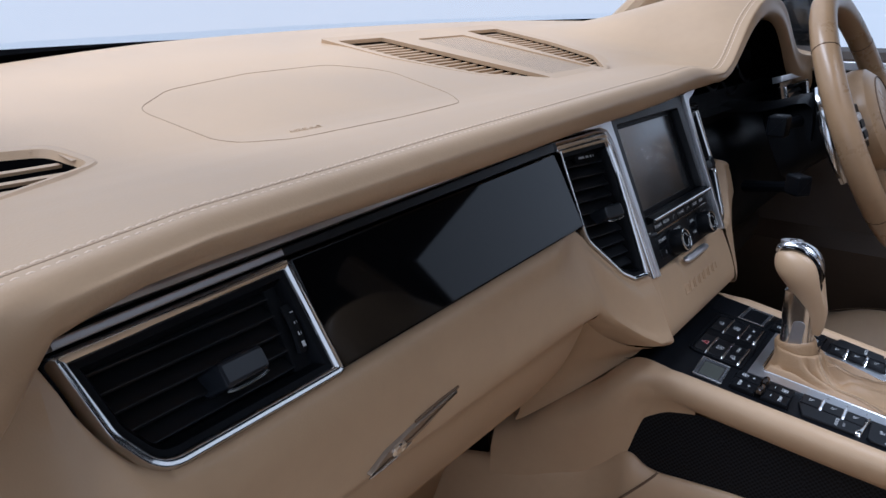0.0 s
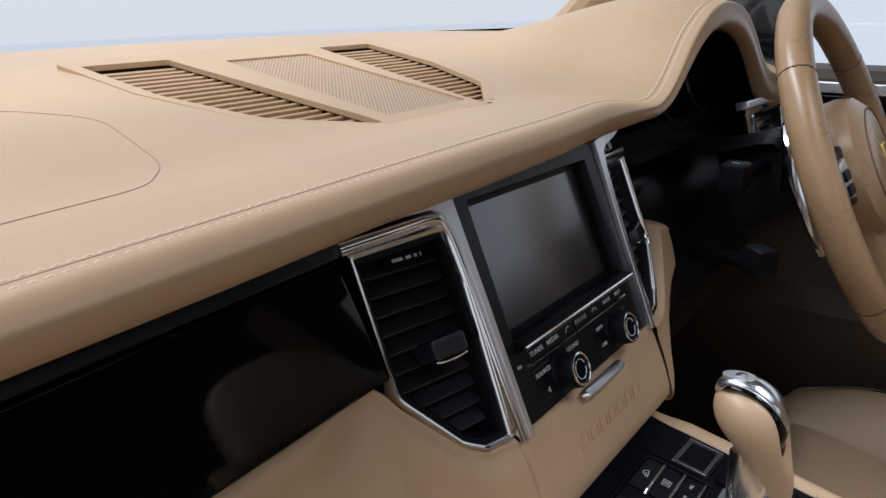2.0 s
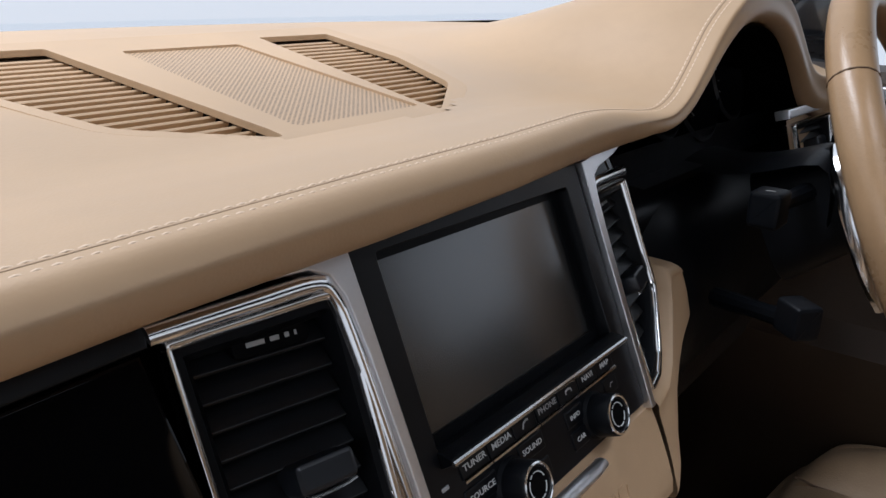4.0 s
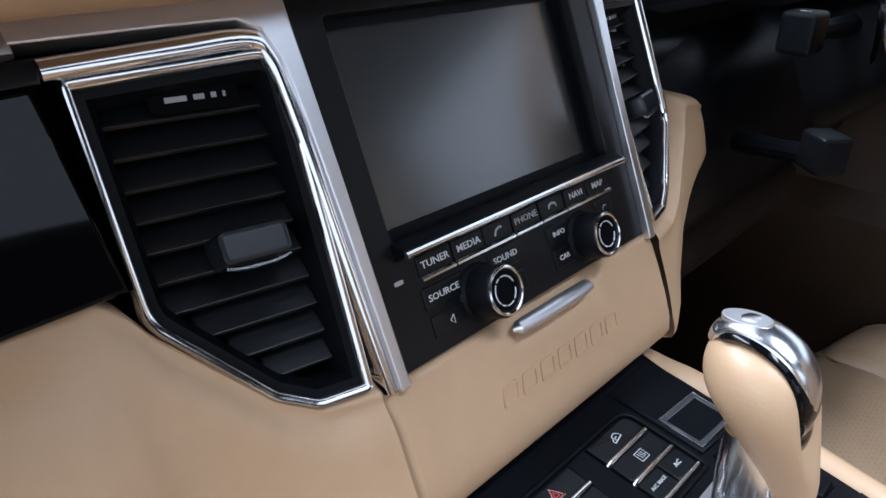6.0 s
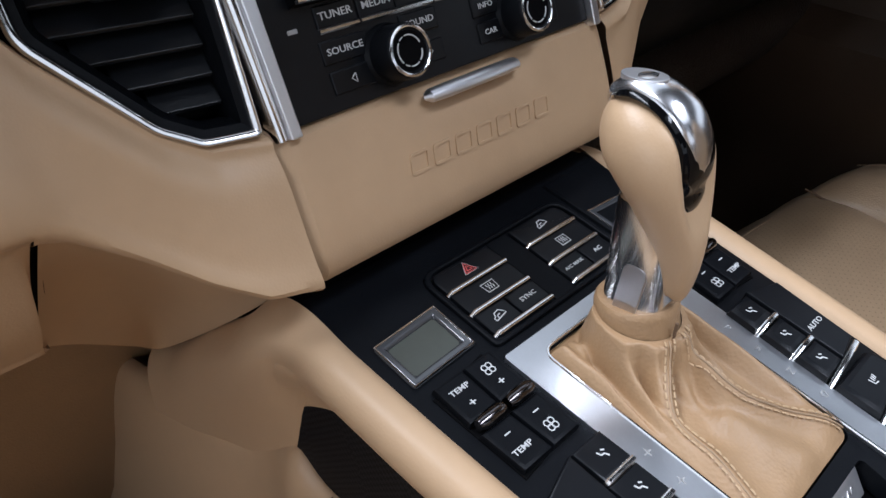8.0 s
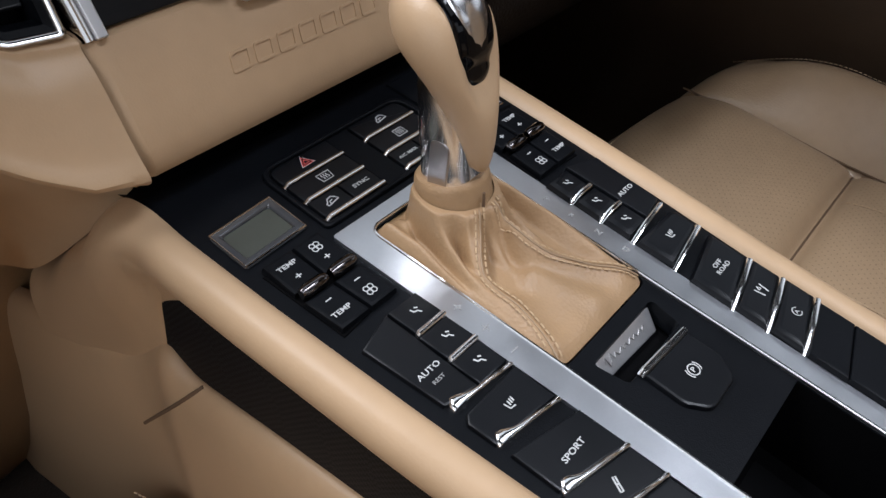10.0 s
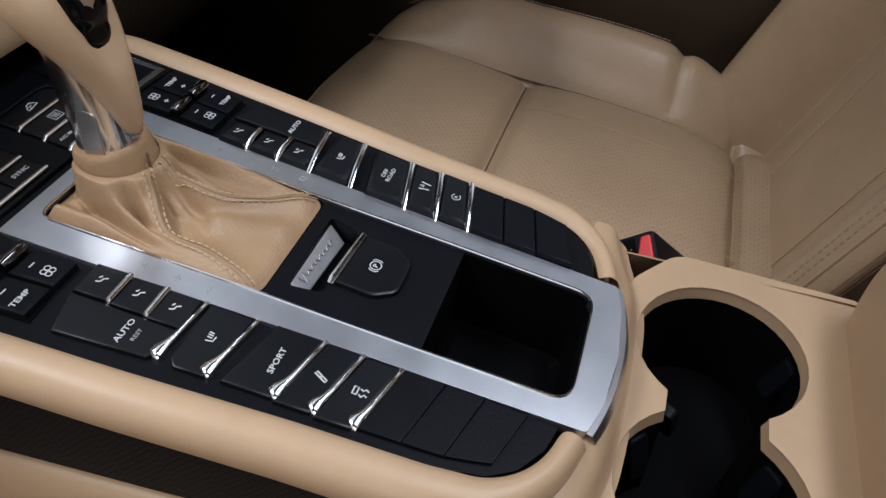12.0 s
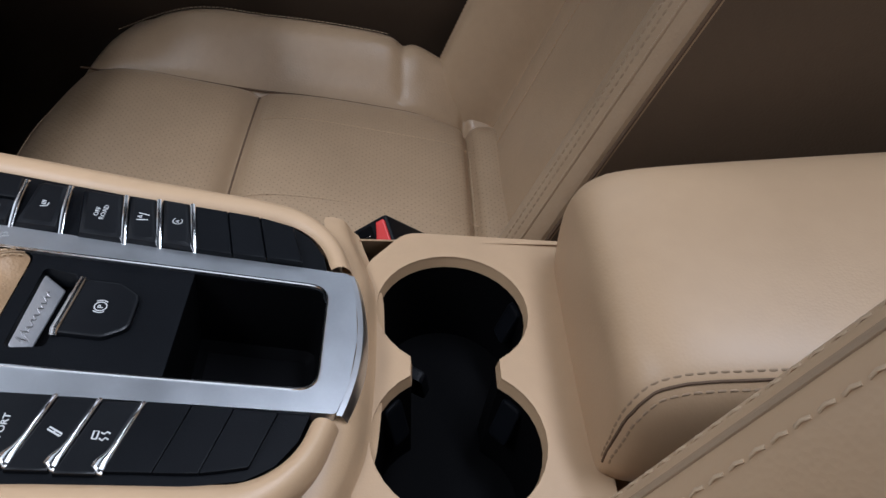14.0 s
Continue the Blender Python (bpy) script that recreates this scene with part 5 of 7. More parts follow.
        if j == 0:
            if s < 0:
                words("SPORT", at(cx, cy - 0.003, 0.003 + rise), 0.0050, PRINT, k, bold=0.00012)
            else:
                words("OFF\nROAD", at(cx, cy - 0.001, 0.003 + rise), 0.0045, PRINT, k)
        elif j == 1:
            strokes([[(-0.002, -0.003), (0.001, 0.003), (0.0022, 0.0024), (-0.0008, -0.0036), (-0.002, -0.003)], [(-0.0006, 0), (0.001, -0.0006)]] if s < 0 else [[(-0.002, -0.003), (-0.003, 0.003)], [(0.002, -0.003), (0.003, 0.003)], [(-0.001, 0.001), (0, 0.003), (0.001, 0.001), (-0.001, 0.001)]], at(cx, cy, 0.003 + rise), 0.0008, PRINT, k)
        else:
            if s < 0:
                strokes([[(-0.002, 0.001), (-0.002, 0.003), (0.002, 0.003), (0.002, 0.001), (-0.002, 0.001)], [(-0.0015, 0), (-0.0025, -0.0015), (-0.001, -0.0025), (-0.0018, -0.004)], [(0.0015, 0), (0.0008, -0.0015), (0.002, -0.0025), (0.0012, -0.004)]], at(cx, cy, 0.003 + rise), 0.0008, PRINT, k)
            else:
                strokes([[(0.0026 * math.cos(a), 0.0026 * math.sin(a)) for a in np.linspace(0.6, 5.6, 12)]], at(cx, cy, 0.003 + rise), 0.0005, PRINT, k)
                words("A", at(cx, cy, 0.003 + rise), 0.0036, PRINT, k)
        chrome_bar(sw, (s * 0.0890, yo), (s * 0.0508, yi), 0.0016, 0.0034 + rise, True, s > 0)
    for ya, yb in ((-0.0518, -0.0714), (-0.0717, -0.0904), (-0.0907, -0.1110)):
        def rim(y):
            return interp(y, (-0.122, -0.113, -0.101, -0.08, -0.03), (0.060, 0.073, 0.081, 0.0855, 0.0885))
        ta, tb = ya + 0.009, yb + 0.009
        pts = [(0.0502, yb), (rim(tb), tb), (rim((ta + tb) / 2), (ta + tb) / 2), (rim(ta), ta), (0.0508, ya)]
        key(sw, f(pts), 0.0024 + rise, SOFTBLACK, 0.0004 if s < 0 else 0.0012)

# front key pad
pad = thing("front_key_pad", "black key pad with hazard, demist and air conditioning keys", "switch panel", (0, 0.19, 0.43))
po = rounded(cp([(-0.056, 0.165), (0.056, 0.165), (0.0565, 0.2225), (-0.0565, 0.2225)]), [0.004, 0.004, 0.012, 0.012])
pi = rounded(cp([(-0.053, 0.168), (0.053, 0.168), (0.0535, 0.2195), (-0.0535, 0.2195)]), [0.003, 0.003, 0.01, 0.01])
part("surround", plate(CON, po, [pi], -0.002, 0.0026), SOFTBLACK, pad, bevel=0.0012)
part("middle_plate", dome(CON, cp([(-0.0075, 0.168), (0.0085, 0.168), (0.0085, 0.219), (-0.0075, 0.219)]), -0.001, 0.001, 0.0004), SOFTBLACK, pad)
for s in (-1, 1):
    for j, y in enumerate((0.2035, 0.1870, 0.1705)):
        xa, xb = (-0.0515, -0.0085) if s < 0 else (0.0095, 0.0505)
        spans = [(xa, xb)] if j < 2 else [(xa, (xa + xb) / 2 - 0.0005), ((xa + xb) / 2 + 0.0005, xb)]
        for i, (x0, x1) in enumerate(spans):
            pts = [(x0, y + 0.001), (x1, y + 0.001), (x1, y + 0.0148), (x0, y + 0.0148)]
            if j == 0:
                pts = rounded(pts, [0, 0, 0.001, 0.008] if s < 0 else [0, 0, 0.008, 0.001])
            k = key(pad, pts, 0.0024)
            cx, cy = (x0 + x1) / 2, y + 0.0078
            m = at(cx, cy, 0.0026, 0)
            if s < 0 and j == 0:
                strokes([[(-0.0038, -0.003), (0.0038, -0.003), (0, 0.0036), (-0.0038, -0.003)], [(-0.0018, -0.0018), (0.0018, -0.0018), (0, 0.0014), (-0.0018, -0.0018)]], m, 0.0007, HAZARD, k, "hazard_symbol")
                strokes([[(-0.0047, -0.0036), (0.0047, -0.0036), (0, 0.0046), (-0.0047, -0.0036)]], m, 0.0003, PRINT, k)
            elif j == 1:
                w = 0.0036 if s > 0 else 0.0044
                strokes([[(-0.0036, -0.003), (0.0036, -0.003), (w, 0.003), (-w, 0.003), (-0.0036, -0.003)]] + [[(d, -0.0018), (d + 0.0005, -0.0003), (d - 0.0004, 0.0008), (d, 0.002)] for d in (-0.0016, 0, 0.0016)], m, 0.0006, PRINT, k)
            elif j == 0 or (s < 0 and i == 0):
                strokes([[(-0.004, -0.0016), (-0.004, 0), (-0.0025, 0.0006), (-0.001, 0.0024), (0.0022, 0.0024), (0.0036, 0.0004), (0.0042, -0.0016), (-0.004, -0.0016)], [(-0.002, -0.0016), (-0.001, 0.0003), (0.001, 0.0003)]], m @ Matrix.Rotation(0.2, 4, "Z"), 0.0007, PRINT, k)
            else:
                words("SYNC" if s < 0 else ("A/C MAX" if i == 0 else "AC"), m, 0.0045 if s < 0 or i else 0.0036, PRINT, k, bold=0.0001)
        chrome_bar(pad, (xa, y), (xb, y), 0.0013, 0.0026, flare=False)
# small display
dsp = thing("climate_display", "small grey climate display in a clear frame", "display", (-0.08, 0.187, 0.425))
do = cp([(-0.103, 0.1715), (-0.0625, 0.1735), (-0.0625, 0.2030), (-0.1035, 0.2005)])
part("display_frame", plate(CON, do, [inset(do, 0.0050)], -0.001, 0.0026), LCDFRAME, dsp, "clear glossy frame", bevel=0.0018)
# thin metal tube drawn in for the glint on the clear bevel
part("frame_edge", sweep([CON @ Vector((x, y, 0.0022)) for x, y in inset(do, 0.0006)], 0.0006, n=6, closed=True), POLISHED, dsp, "polished tube as the glint on the frame edge")
part("lcd", plate(CON, inset(do, 0.005), (), -0.001, 0.0007), LCD, dsp)
dsp2 = copy_thing(dsp, Matrix.Translation((-0.08, 0.187, 0.425)))
for o in list(dsp2.children):
    o.data = o.data.copy()
    o.data.transform(Matrix.Diagonal((-1, 1, 1, 1)))
    o.data.flip_normals()
dsp2["label"] = "small grey climate display on the driver's side"
# oddment shelf at the console's front, driver's side
part("shelf", dome(CON, cp([(0.060, 0.172), (0.106, 0.168), (0.110, 0.235), (0.06, 0.235)]), -0.003, 0.0022, 0.002), SOFTBLACK, con)

# parking brake key and badge blade in the middle
pbk = thing("parking_brake_switch", "black parking brake switch with chrome edge", "switch", (0, -0.01, 0.4))
po = rounded(cp([(-0.016, 0.0005), (-0.0165, -0.021), (-0.009, -0.032), (0.014, -0.0315), (0.0215, -0.020), (0.0215, -0.0015)]), [0.001, 0.01, 0.008, 0.008, 0.01, 0.001], 6)
k = part("key", dome(CON, po, -0.002, 0.003, 0.0015), BLACKTRIM, pbk)
strokes([[(0.003 * math.cos(a), 0.003 * math.sin(a)) for a in np.linspace(0, 2 * math.pi, 16)], [(0.0042 * math.cos(a), 0.0042 * math.sin(a)) for a in np.linspace(-0.7, 0.7, 6)], [(-0.0042 * math.cos(a), 0.0042 * math.sin(a)) for a in np.linspace(-0.7, 0.7, 6)]], at(0.003, -0.015, 0.0032), 0.0006, PRINT, k)
words("P", at(0.003, -0.015, 0.0032), 0.0045, PRINT, k, bold=0.0001)
chrome_bar(pbk, (-0.0165, 0.0015), (0.0215, -0.0008), 0.0018, 0.0034)
bl = thing("model_badge", "brushed metal badge blade with raised script strokes", "badge", (0, 0.012, 0.4))
bmx = CON @ Matrix.Translation((0.0015, 0.0185 * KY, -0.0075)) @ Matrix.Rotation(radians(38), 4, "X") @ Matrix.Rotation(radians(-3), 4, "Z")
part("blade", dome(bmx, rounded([(-0.025, -0.008), (0.024, -0.008), (0.027, 0.008), (-0.022, 0.008)], 0.0015), -0.002, 0.001, 0.0008), BRUSHED, bl)
bm = bmesh.new()
sweep([bmx @ Vector((-0.018 + 0.0009 * k, -0.0012 + 0.0013 * math.sin(k * 1.35 + 0.6 * math.sin(k * 0.7)) * (2.2 if k < 7 else 0.9), 0.0012)) for k in range(40)], 0.00032, bm, n=6)
part("script_strokes", bm, DARKMETAL, bl)
part("well", box(-0.03, 0.0, 0.378, 0.031, 0.026, 0.386), DEEP, con)

# ---- gear selector ----
gs = thing("gear_selector", "tan leather gear selector with chrome cap and leather gaiter", "gear lever", (0, 0.12, 0.42))
secs = []
GRIP = ((0.1105, 0.4555, 0.0020), (0.1112, 0.4570, 0.0055), (0.1122, 0.4620, 0.0090), (0.1138, 0.4710, 0.0128), (0.1168, 0.4820, 0.0170), (0.1208, 0.4930, 0.0218), (0.1260, 0.5035, 0.0275), (0.1315, 0.5125, 0.0325),
        (0.1345, 0.5200, 0.0345), (0.1362, 0.5280, 0.0338), (0.1375, 0.5350, 0.0305), (0.1385, 0.5405, 0.0240), (0.1390, 0.5440, 0.0140), (0.1390, 0.5452, 0.0030))
for y, z, r in GRIP:
    ring = []
    groove = 0.0088 * smooth(0.492, 0.501, z) * min(1, r / 0.02)
    for a in np.linspace(0, 360, 48, endpoint=False):
        g = groove * math.exp(-((a - 270) / 30) ** 4)
        c, q = math.cos(radians(a)), math.sin(radians(a))
        ring.append((r * 0.67 * c, y + (r * 0.74 - g) * q, z + 0.06 * r * q))
    secs.append(ring)
part("grip", loft(secs), LEATHER, gs, "smooth tan leather grip", sub=1)
cap = smooth_path([(0, y, z) for y, z in ((0.1585, 0.5375), (0.1555, 0.5435), (0.1470, 0.5475), (0.1365, 0.5468), (0.1260, 0.5420), (0.1190, 0.5345), (0.1155, 0.5265), (0.1142, 0.5185), (0.1150, 0.5120))], 6)


def along(path, lift, wide, thick, taper, sink=0.0):
    """A flattened band that follows a path in the selector's middle plane."""
    out = []
    last = len(path) - 1
    for i, p in enumerate(path):
        d = (path[min(i + 1, last)] - path[max(i - 1, 0)]).normalized()
        n = Vector((0, -d.z, d.y))
        if n.dot(p - Vector((0, 0.136, 0.522))) < 0:
            n = -n
        t = i / last
        e = min(1, taper + (1 - taper) * min(t, 1 - t) * 9)
        w = wide * e * (0.90 + 0.12 * math.sin(math.pi * t))
        ring = []
        for q in np.linspace(0, 2 * math.pi, 20, endpoint=False):
            c, k = math.cos(q), math.sin(q)
            ring.append(p + Vector((w * math.copysign(abs(c) ** 0.8, c), 0, 0)) + n * (lift - sink * smooth(0.45, 0.85, t) + thick * e * k - 0.10 * wide * abs(c) ** 2.2))
        out.append(ring)
    return loft(out)


inl = cap + smooth_path([(0, 0.1155, 0.5120), (0, 0.1140, 0.5050), (0, 0.1150, 0.4975)], 4)[1:]
part("black_inlay", along(inl[3:], -0.0008, 0.0128, 0.0020, 0.6), PIANO, gs, "gloss black channel round the cap")
part("chrome_cap", along(cap, 0.0004, 0.0102, 0.0034, 0.72, 0.0026), CAPM, gs, "polished metal cap")
part("cap_plate", dome(axes((0, 0.1475, 0.5506), (1, 0, 0), (0, 1, -0.10)), [(0.0068 * math.cos(a), 0.0105 * math.sin(a)) for a in np.linspace(0, 2 * math.pi, 28, endpoint=False)], -0.002, 0.0003, 0.0004), SATIN, gs, "flat satin oval on the cap")
secs = []
for y, z, ry, rx in ((0.127, 0.425, 0.0185, 0.0165), (0.1265, 0.4335, 0.0185, 0.0165), (0.127, 0.436, 0.0165, 0.015), (0.1285, 0.455, 0.0155, 0.0135), (0.130, 0.475, 0.0155, 0.013), (0.131, 0.50, 0.015, 0.0125)):
    secs.append([(rx * math.copysign(abs(math.cos(a)) ** 0.7, math.cos(a)), y + ry * math.copysign(abs(math.sin(a)) ** 0.7, math.sin(a)), z) for a in np.linspace(0, 2 * math.pi, 28, endpoint=False)])
part("chrome_shaft", loft(secs), CHROME, gs, "polished metal shaft")
part("shaft_slot", dome(axes((-0.0135, 0.127, 0.452), (0, -1, -0.05), (0.05, 0, 1)), rounded([(-0.006, -0.012), (0.006, -0.012), (0.006, 0.02), (-0.006, 0.02)], 0.0055), -0.002, 0.0006, 0.0004), DARKMETAL, gs)
# gaiter: from the collar to the frame, with folds
secs = []
N = 160
base = [(x, y / KY) for x, y in rounded(cp([(-0.0405, 0.149), (-0.038, 0.030), (0.038, 0.030), (0.0405, 0.149)]), 0.004, 3)]


def ray_to_base(cx, cy, a):
    d = Vector((math.cos(a), math.sin(a)))
    best = 0.2
    for i in range(len(base)):
        p, q = Vector(base[i - 1]), Vector(base[i])
        e = q - p
        den = d.x * e.y - d.y * e.x
        if abs(den) < 1e-9:
            continue
        w = p - Vector((cx, cy))
        t = (w.x * e.y - w.y * e.x) / den
        u = (w.x * d.y - w.y * d.x) / den
        if t > 0 and -0.001 <= u <= 1.001:
            best = min(best, t)
    return best


cx, cy = 0.0, 0.127
# ridges of the leather: places (x, y, height, width) along each
RIDGES = (((-0.005, 0.107, 0.013, 0.0060), (-0.013, 0.099, 0.0095, 0.0055), (-0.021, 0.092, 0.0060, 0.005), (-0.0265, 0.085, 0.0032, 0.005), (-0.0282, 0.075, 0.0030, 0.005), (-0.0285, 0.064, 0.0026, 0.005), (-0.031, 0.050, 0.0018, 0.005), (-0.038, 0.031, 0.001, 0.005)),
          ((0.005, 0.106, 0.012, 0.0055), (0.003, 0.098, 0.0105, 0.0050), (0.003, 0.088, 0.0098, 0.0048), (0.0045, 0.076, 0.0085, 0.0048), (0.0085, 0.066, 0.0066, 0.005), (0.018, 0.054, 0.0046, 0.005), (0.029, 0.042, 0.0026, 0.006), (0.038, 0.031, 0.001, 0.007)),
          ((-0.0200, 0.135, 0.014, 0.0042), (-0.0235, 0.120, 0.0115, 0.0042), (-0.0275, 0.107, 0.0080, 0.004), (-0.0315, 0.090, 0.0045, 0.004), (-0.0335, 0.074, 0.0020, 0.004)),
          ((-0.0365, 0.143, 0.0065, 0.0045), (-0.0368, 0.12, 0.0068, 0.0045), (-0.0380, 0.095, 0.0045, 0.004), (-0.039, 0.07, 0.002, 0.004)),
          ((0.0350, 0.142, 0.0080, 0.0055), (0.0352, 0.11, 0.0080, 0.0055), (0.0350, 0.08, 0.0065, 0.005), (0.036, 0.055, 0.0030, 0.005)),
          ((0.012, 0.104, 0.0105, 0.004), (0.0150, 0.092, 0.0060, 0.0035), (0.0160, 0.080, 0.0015, 0.0035)),
          ((-0.0145, 0.106, 0.0100, 0.0030), (-0.0215, 0.098, 0.0065, 0.0030), (-0.0275, 0.092, 0.0030, 0.003)),
          ((-0.006, 0.070, 0.0025, 0.005), (-0.002, 0.055, 0.0035, 0.007), (0.004, 0.040, 0.0018, 0.006)))
# narrow creases and troughs between them: places (x, y, depth, width)
VALLEYS = (((-0.0205, 0.1440, 0.009, 0.0022), (-0.0270, 0.128, 0.009, 0.0022), (-0.0318, 0.108, 0.0060, 0.002), (-0.0355, 0.088, 0.0025, 0.002)),
           ((0.0265, 0.124, 0.0065, 0.0040), (0.0235, 0.105, 0.0070, 0.0042), (0.0215, 0.088, 0.0065, 0.0040), (0.0225, 0.068, 0.0040, 0.0035), (0.029, 0.052, 0.0015, 0.003)),
           ((-0.0085, 0.099, 0.0060, 0.0022), (-0.0140, 0.090, 0.0065, 0.0030), (-0.0190, 0.081, 0.0055, 0.0045), (-0.0175, 0.071, 0.0015, 0.005)),
           ((-0.0175, 0.113, 0.0045, 0.0016), (-0.0245, 0.101, 0.0040, 0.0016), (-0.0295, 0.090, 0.0015, 0.0016)),
           ((0.0, 0.096, 0.0035, 0.0018), (-0.004, 0.086, 0.0040, 0.0022), (-0.006, 0.076, 0.0010, 0.003)))
HOLLOWS = ((-0.014, 0.082, -0.0050, 0.0095), (-0.0190, 0.146, -0.005, 0.0035))


def nearest_fold(x, y, line):
    best = 0
    for (x0, y0, h0, w0), (x1, y1, h1, w1) in zip(line, line[1:]):
        e = (x1 - x0) ** 2 + (y1 - y0) ** 2
        t = min(max(((x - x0) * (x1 - x0) + (y - y0) * (y1 - y0)) / e, 0), 1)
        d = math.hypot(x - x0 - (x1 - x0) * t, y - y0 - (y1 - y0) * t)
        best = max(best, (h0 + (h1 - h0) * t) * math.exp(-(d / (w0 + (w1 - w0) * t)) ** 2))
    return best


def gaiter_h(x, y):
    """The height of the gaiter over its frame."""
    r = math.hypot(x - cx, y - cy)
    top = 0.0235 - 0.04 * (y - cy)
    h = top * math.exp(-(max(0, r - 0.0205) / 0.0055) ** 2) + 0.0045 * math.exp(-((x + 0.002) / 0.024) ** 2 - ((y - 0.100) / 0.034) ** 2) + 0.002
    lift = 0
    for line in RIDGES:
        best = nearest_fold(x, y, line)
        lift = max(lift, best) + 0.25 * min(lift, best)
    near = math.exp(-(max(0, r - 0.0205) / 0.006) ** 2)
    h += 1.05 * lift * (1 - 0.55 * near)
    for line in VALLEYS:
        h -= 1.5 * nearest_fold(x, y, line) * (1 - 0.75 * near)
    for x0, y0, d, w in HOLLOWS:
        h += d * math.exp(-((x - x0) ** 2 + (y - y0) ** 2) / (w * w))
    h += 0.0006 * math.sin(260 * x + 90 * y) * math.sin(150 * y - 60 * x)
    rim = min(0.041 - abs(x), y - 0.0292, 0.1492 - y)
    return min(max(h, 0) * smooth(-0.0005, 0.009, rim) + 0.002 * smooth(0, 0.005, rim), top)


TL = (0, 0.02, 0.045, 0.075, 0.105, 0.14, 0.175, 0.21, 0.25, 0.29, 0.33, 0.37, 0.41, 0.46, 0.51, 0.56, 0.62, 0.68, 0.74, 0.80, 0.86, 0.91, 0.955, 1.0)
for t in TL:
    ring = []
    for i in range(N):
        a = 2 * math.pi * i / N
        rb = ray_to_base(cx, cy, a)
        r = 0.0208 + (rb - 0.0208) * t
        x, y = cx + r * math.cos(a), cy + r * math.sin(a)
        ring.append((x, y, 0.399 + 0.14 * y - 0.001 + gaiter_h(x, y)))
    secs.append(ring)
bm = grid(secs, closed=True)
part("gaiter", bm, GAITERL, gs, "creased tan leather gaiter", sub=1)
part("collar", lathe(Matrix.Translation((0, 0.127, 0.434)) @ Matrix.Rotation(radians(-10), 4, 'X'), ((0.0232, -0.017), (0.0214, -0.008), (0.0203, 0.002), (0.0200, 0.0100), (0.0195, 0.0125), (0.0184, 0.0138), (0.016, 0.013)), 40), GAITERL, gs)


for line in RIDGES[:2]:
    mid = smooth_path([(x, y, 0) for x, y, h, w in line], 10)
    for d in (-0.0023, 0.0023):
        pts = []
        for k, p in enumerate(mid):
            e = (mid[min(k + 1, len(mid) - 1)] - mid[max(k - 1, 0)]).normalized()
            x, y = p.x - e.y * d, p.y + e.x * d
            if math.hypot(x - cx, y - cy) > 0.0225 and y > 0.0315 and abs(x) < 0.0375:
                pts.append(Vector((x, y, 0.399 + 0.14 * y - 0.0008 + gaiter_h(x, y))))
        stitches(pts, 0.0040, 0.0029, 0.00042, GTHREAD, gs, lift=0.0008, name="stitching")
    pts = [Vector((p.x, p.y, 0.399 + 0.14 * p.y - 0.0011 + gaiter_h(p.x, p.y))) for p in mid if math.hypot(p.x - cx, p.y - cy) > 0.0225 and p.y > 0.0325]
    part("gaiter_seam", sweep(pts, 0.0005, n=6), FAINT, gs)

for q in (256, 268):
    stitches([Matrix.Translation((0, 0.127, 0.434)) @ Vector((0.0222 * math.cos(radians(q)), 0.0222 * math.sin(radians(q)), h)) for h in np.linspace(-0.012, 0.011, 9)], 0.0040, 0.0028, 0.00036, GTHREAD, gs, up=(0, -1, 0), lift=0.0002, name="stitching")
part("collar_seam", sweep([Matrix.Translation((0, 0.127, 0.434)) @ Vector((0.0214 * math.cos(radians(262)), 0.0218 * math.sin(radians(262)), h)) for h in np.linspace(-0.014, 0.012, 9)], 0.0008, n=6), SEAM, gs)

# ---- cup holder ----
cup = thing("cup_holder", "tan double cup holder with black inserts", "cup holder", (0, -0.2, 0.355))
CUPM = axes((0.002, -0.2005, 0.356), (1, 0, 0), (0, 1, 0.03))


def cup_outline(r, neck):
    pts = []
    a0 = math.asin(min(1, neck / r))
    d = r * math.cos(a0)
    for sx in (1, -1):
        c = sx * 0.0455
        for a in np.linspace(math.pi - a0, -(math.pi - a0), 30) if sx > 0 else np.linspace(a0 * -1, a0 - 2 * math.pi, 30):
            pts.append((c + r * math.cos(a), r * math.sin(a)))
    return pts


ho = cup_outline(0.0464, 0.0255)
if sum(ho[i - 1][0] * ho[i][1] - ho[i][0] * ho[i - 1][1] for i in range(len(ho))) < 0:
    ho = ho[::-1]
plo = rounded([(-0.112, -0.078), (0.112, -0.078), (0.114, 0.03), (0.085, 0.052), (0.055, 0.062), (-0.055, 0.062), (-0.085, 0.052), (-0.114, 0.03)], [0.004, 0.004, 0.02, 0.02, 0.02, 0.02, 0.02, 0.02])
part("top_plate", plate(CUPM, plo, [ho], -0.004, 0.0), LEATHER_LOW, cup, "smooth tan cup holder top", bevel=0.0012)
bm = bmesh.new()
rings = []
for d, h in ((0.0, -0.002), (0.0012, -0.0085)):
    rings.append([bm.verts.new(CUPM @ Vector((x, y, h))) for x, y in inset(ho, d)])
for a, b in zip(rings, rings[1:]):
    for i in range(len(a)):
        bm.faces.new((a[i - 1], a[i], b[i], b[i - 1]))
part("tan_rim", bm, LEATHER_LOW, cup)
bm = bmesh.new()
rings = []
for d, h in ((0.0008, -0.0085), (0.0030, -0.05), (0.004, -0.072)):
    rings.append([bm.verts.new(CUPM @ Vector((x, y, h))) for x, y in inset(ho, d)])
for a, b in zip(rings, rings[1:]):
    for i in range(len(a)):
        bm.faces.new((a[i - 1], a[i], b[i], b[i - 1]))
bm.faces.new(rings[-1])
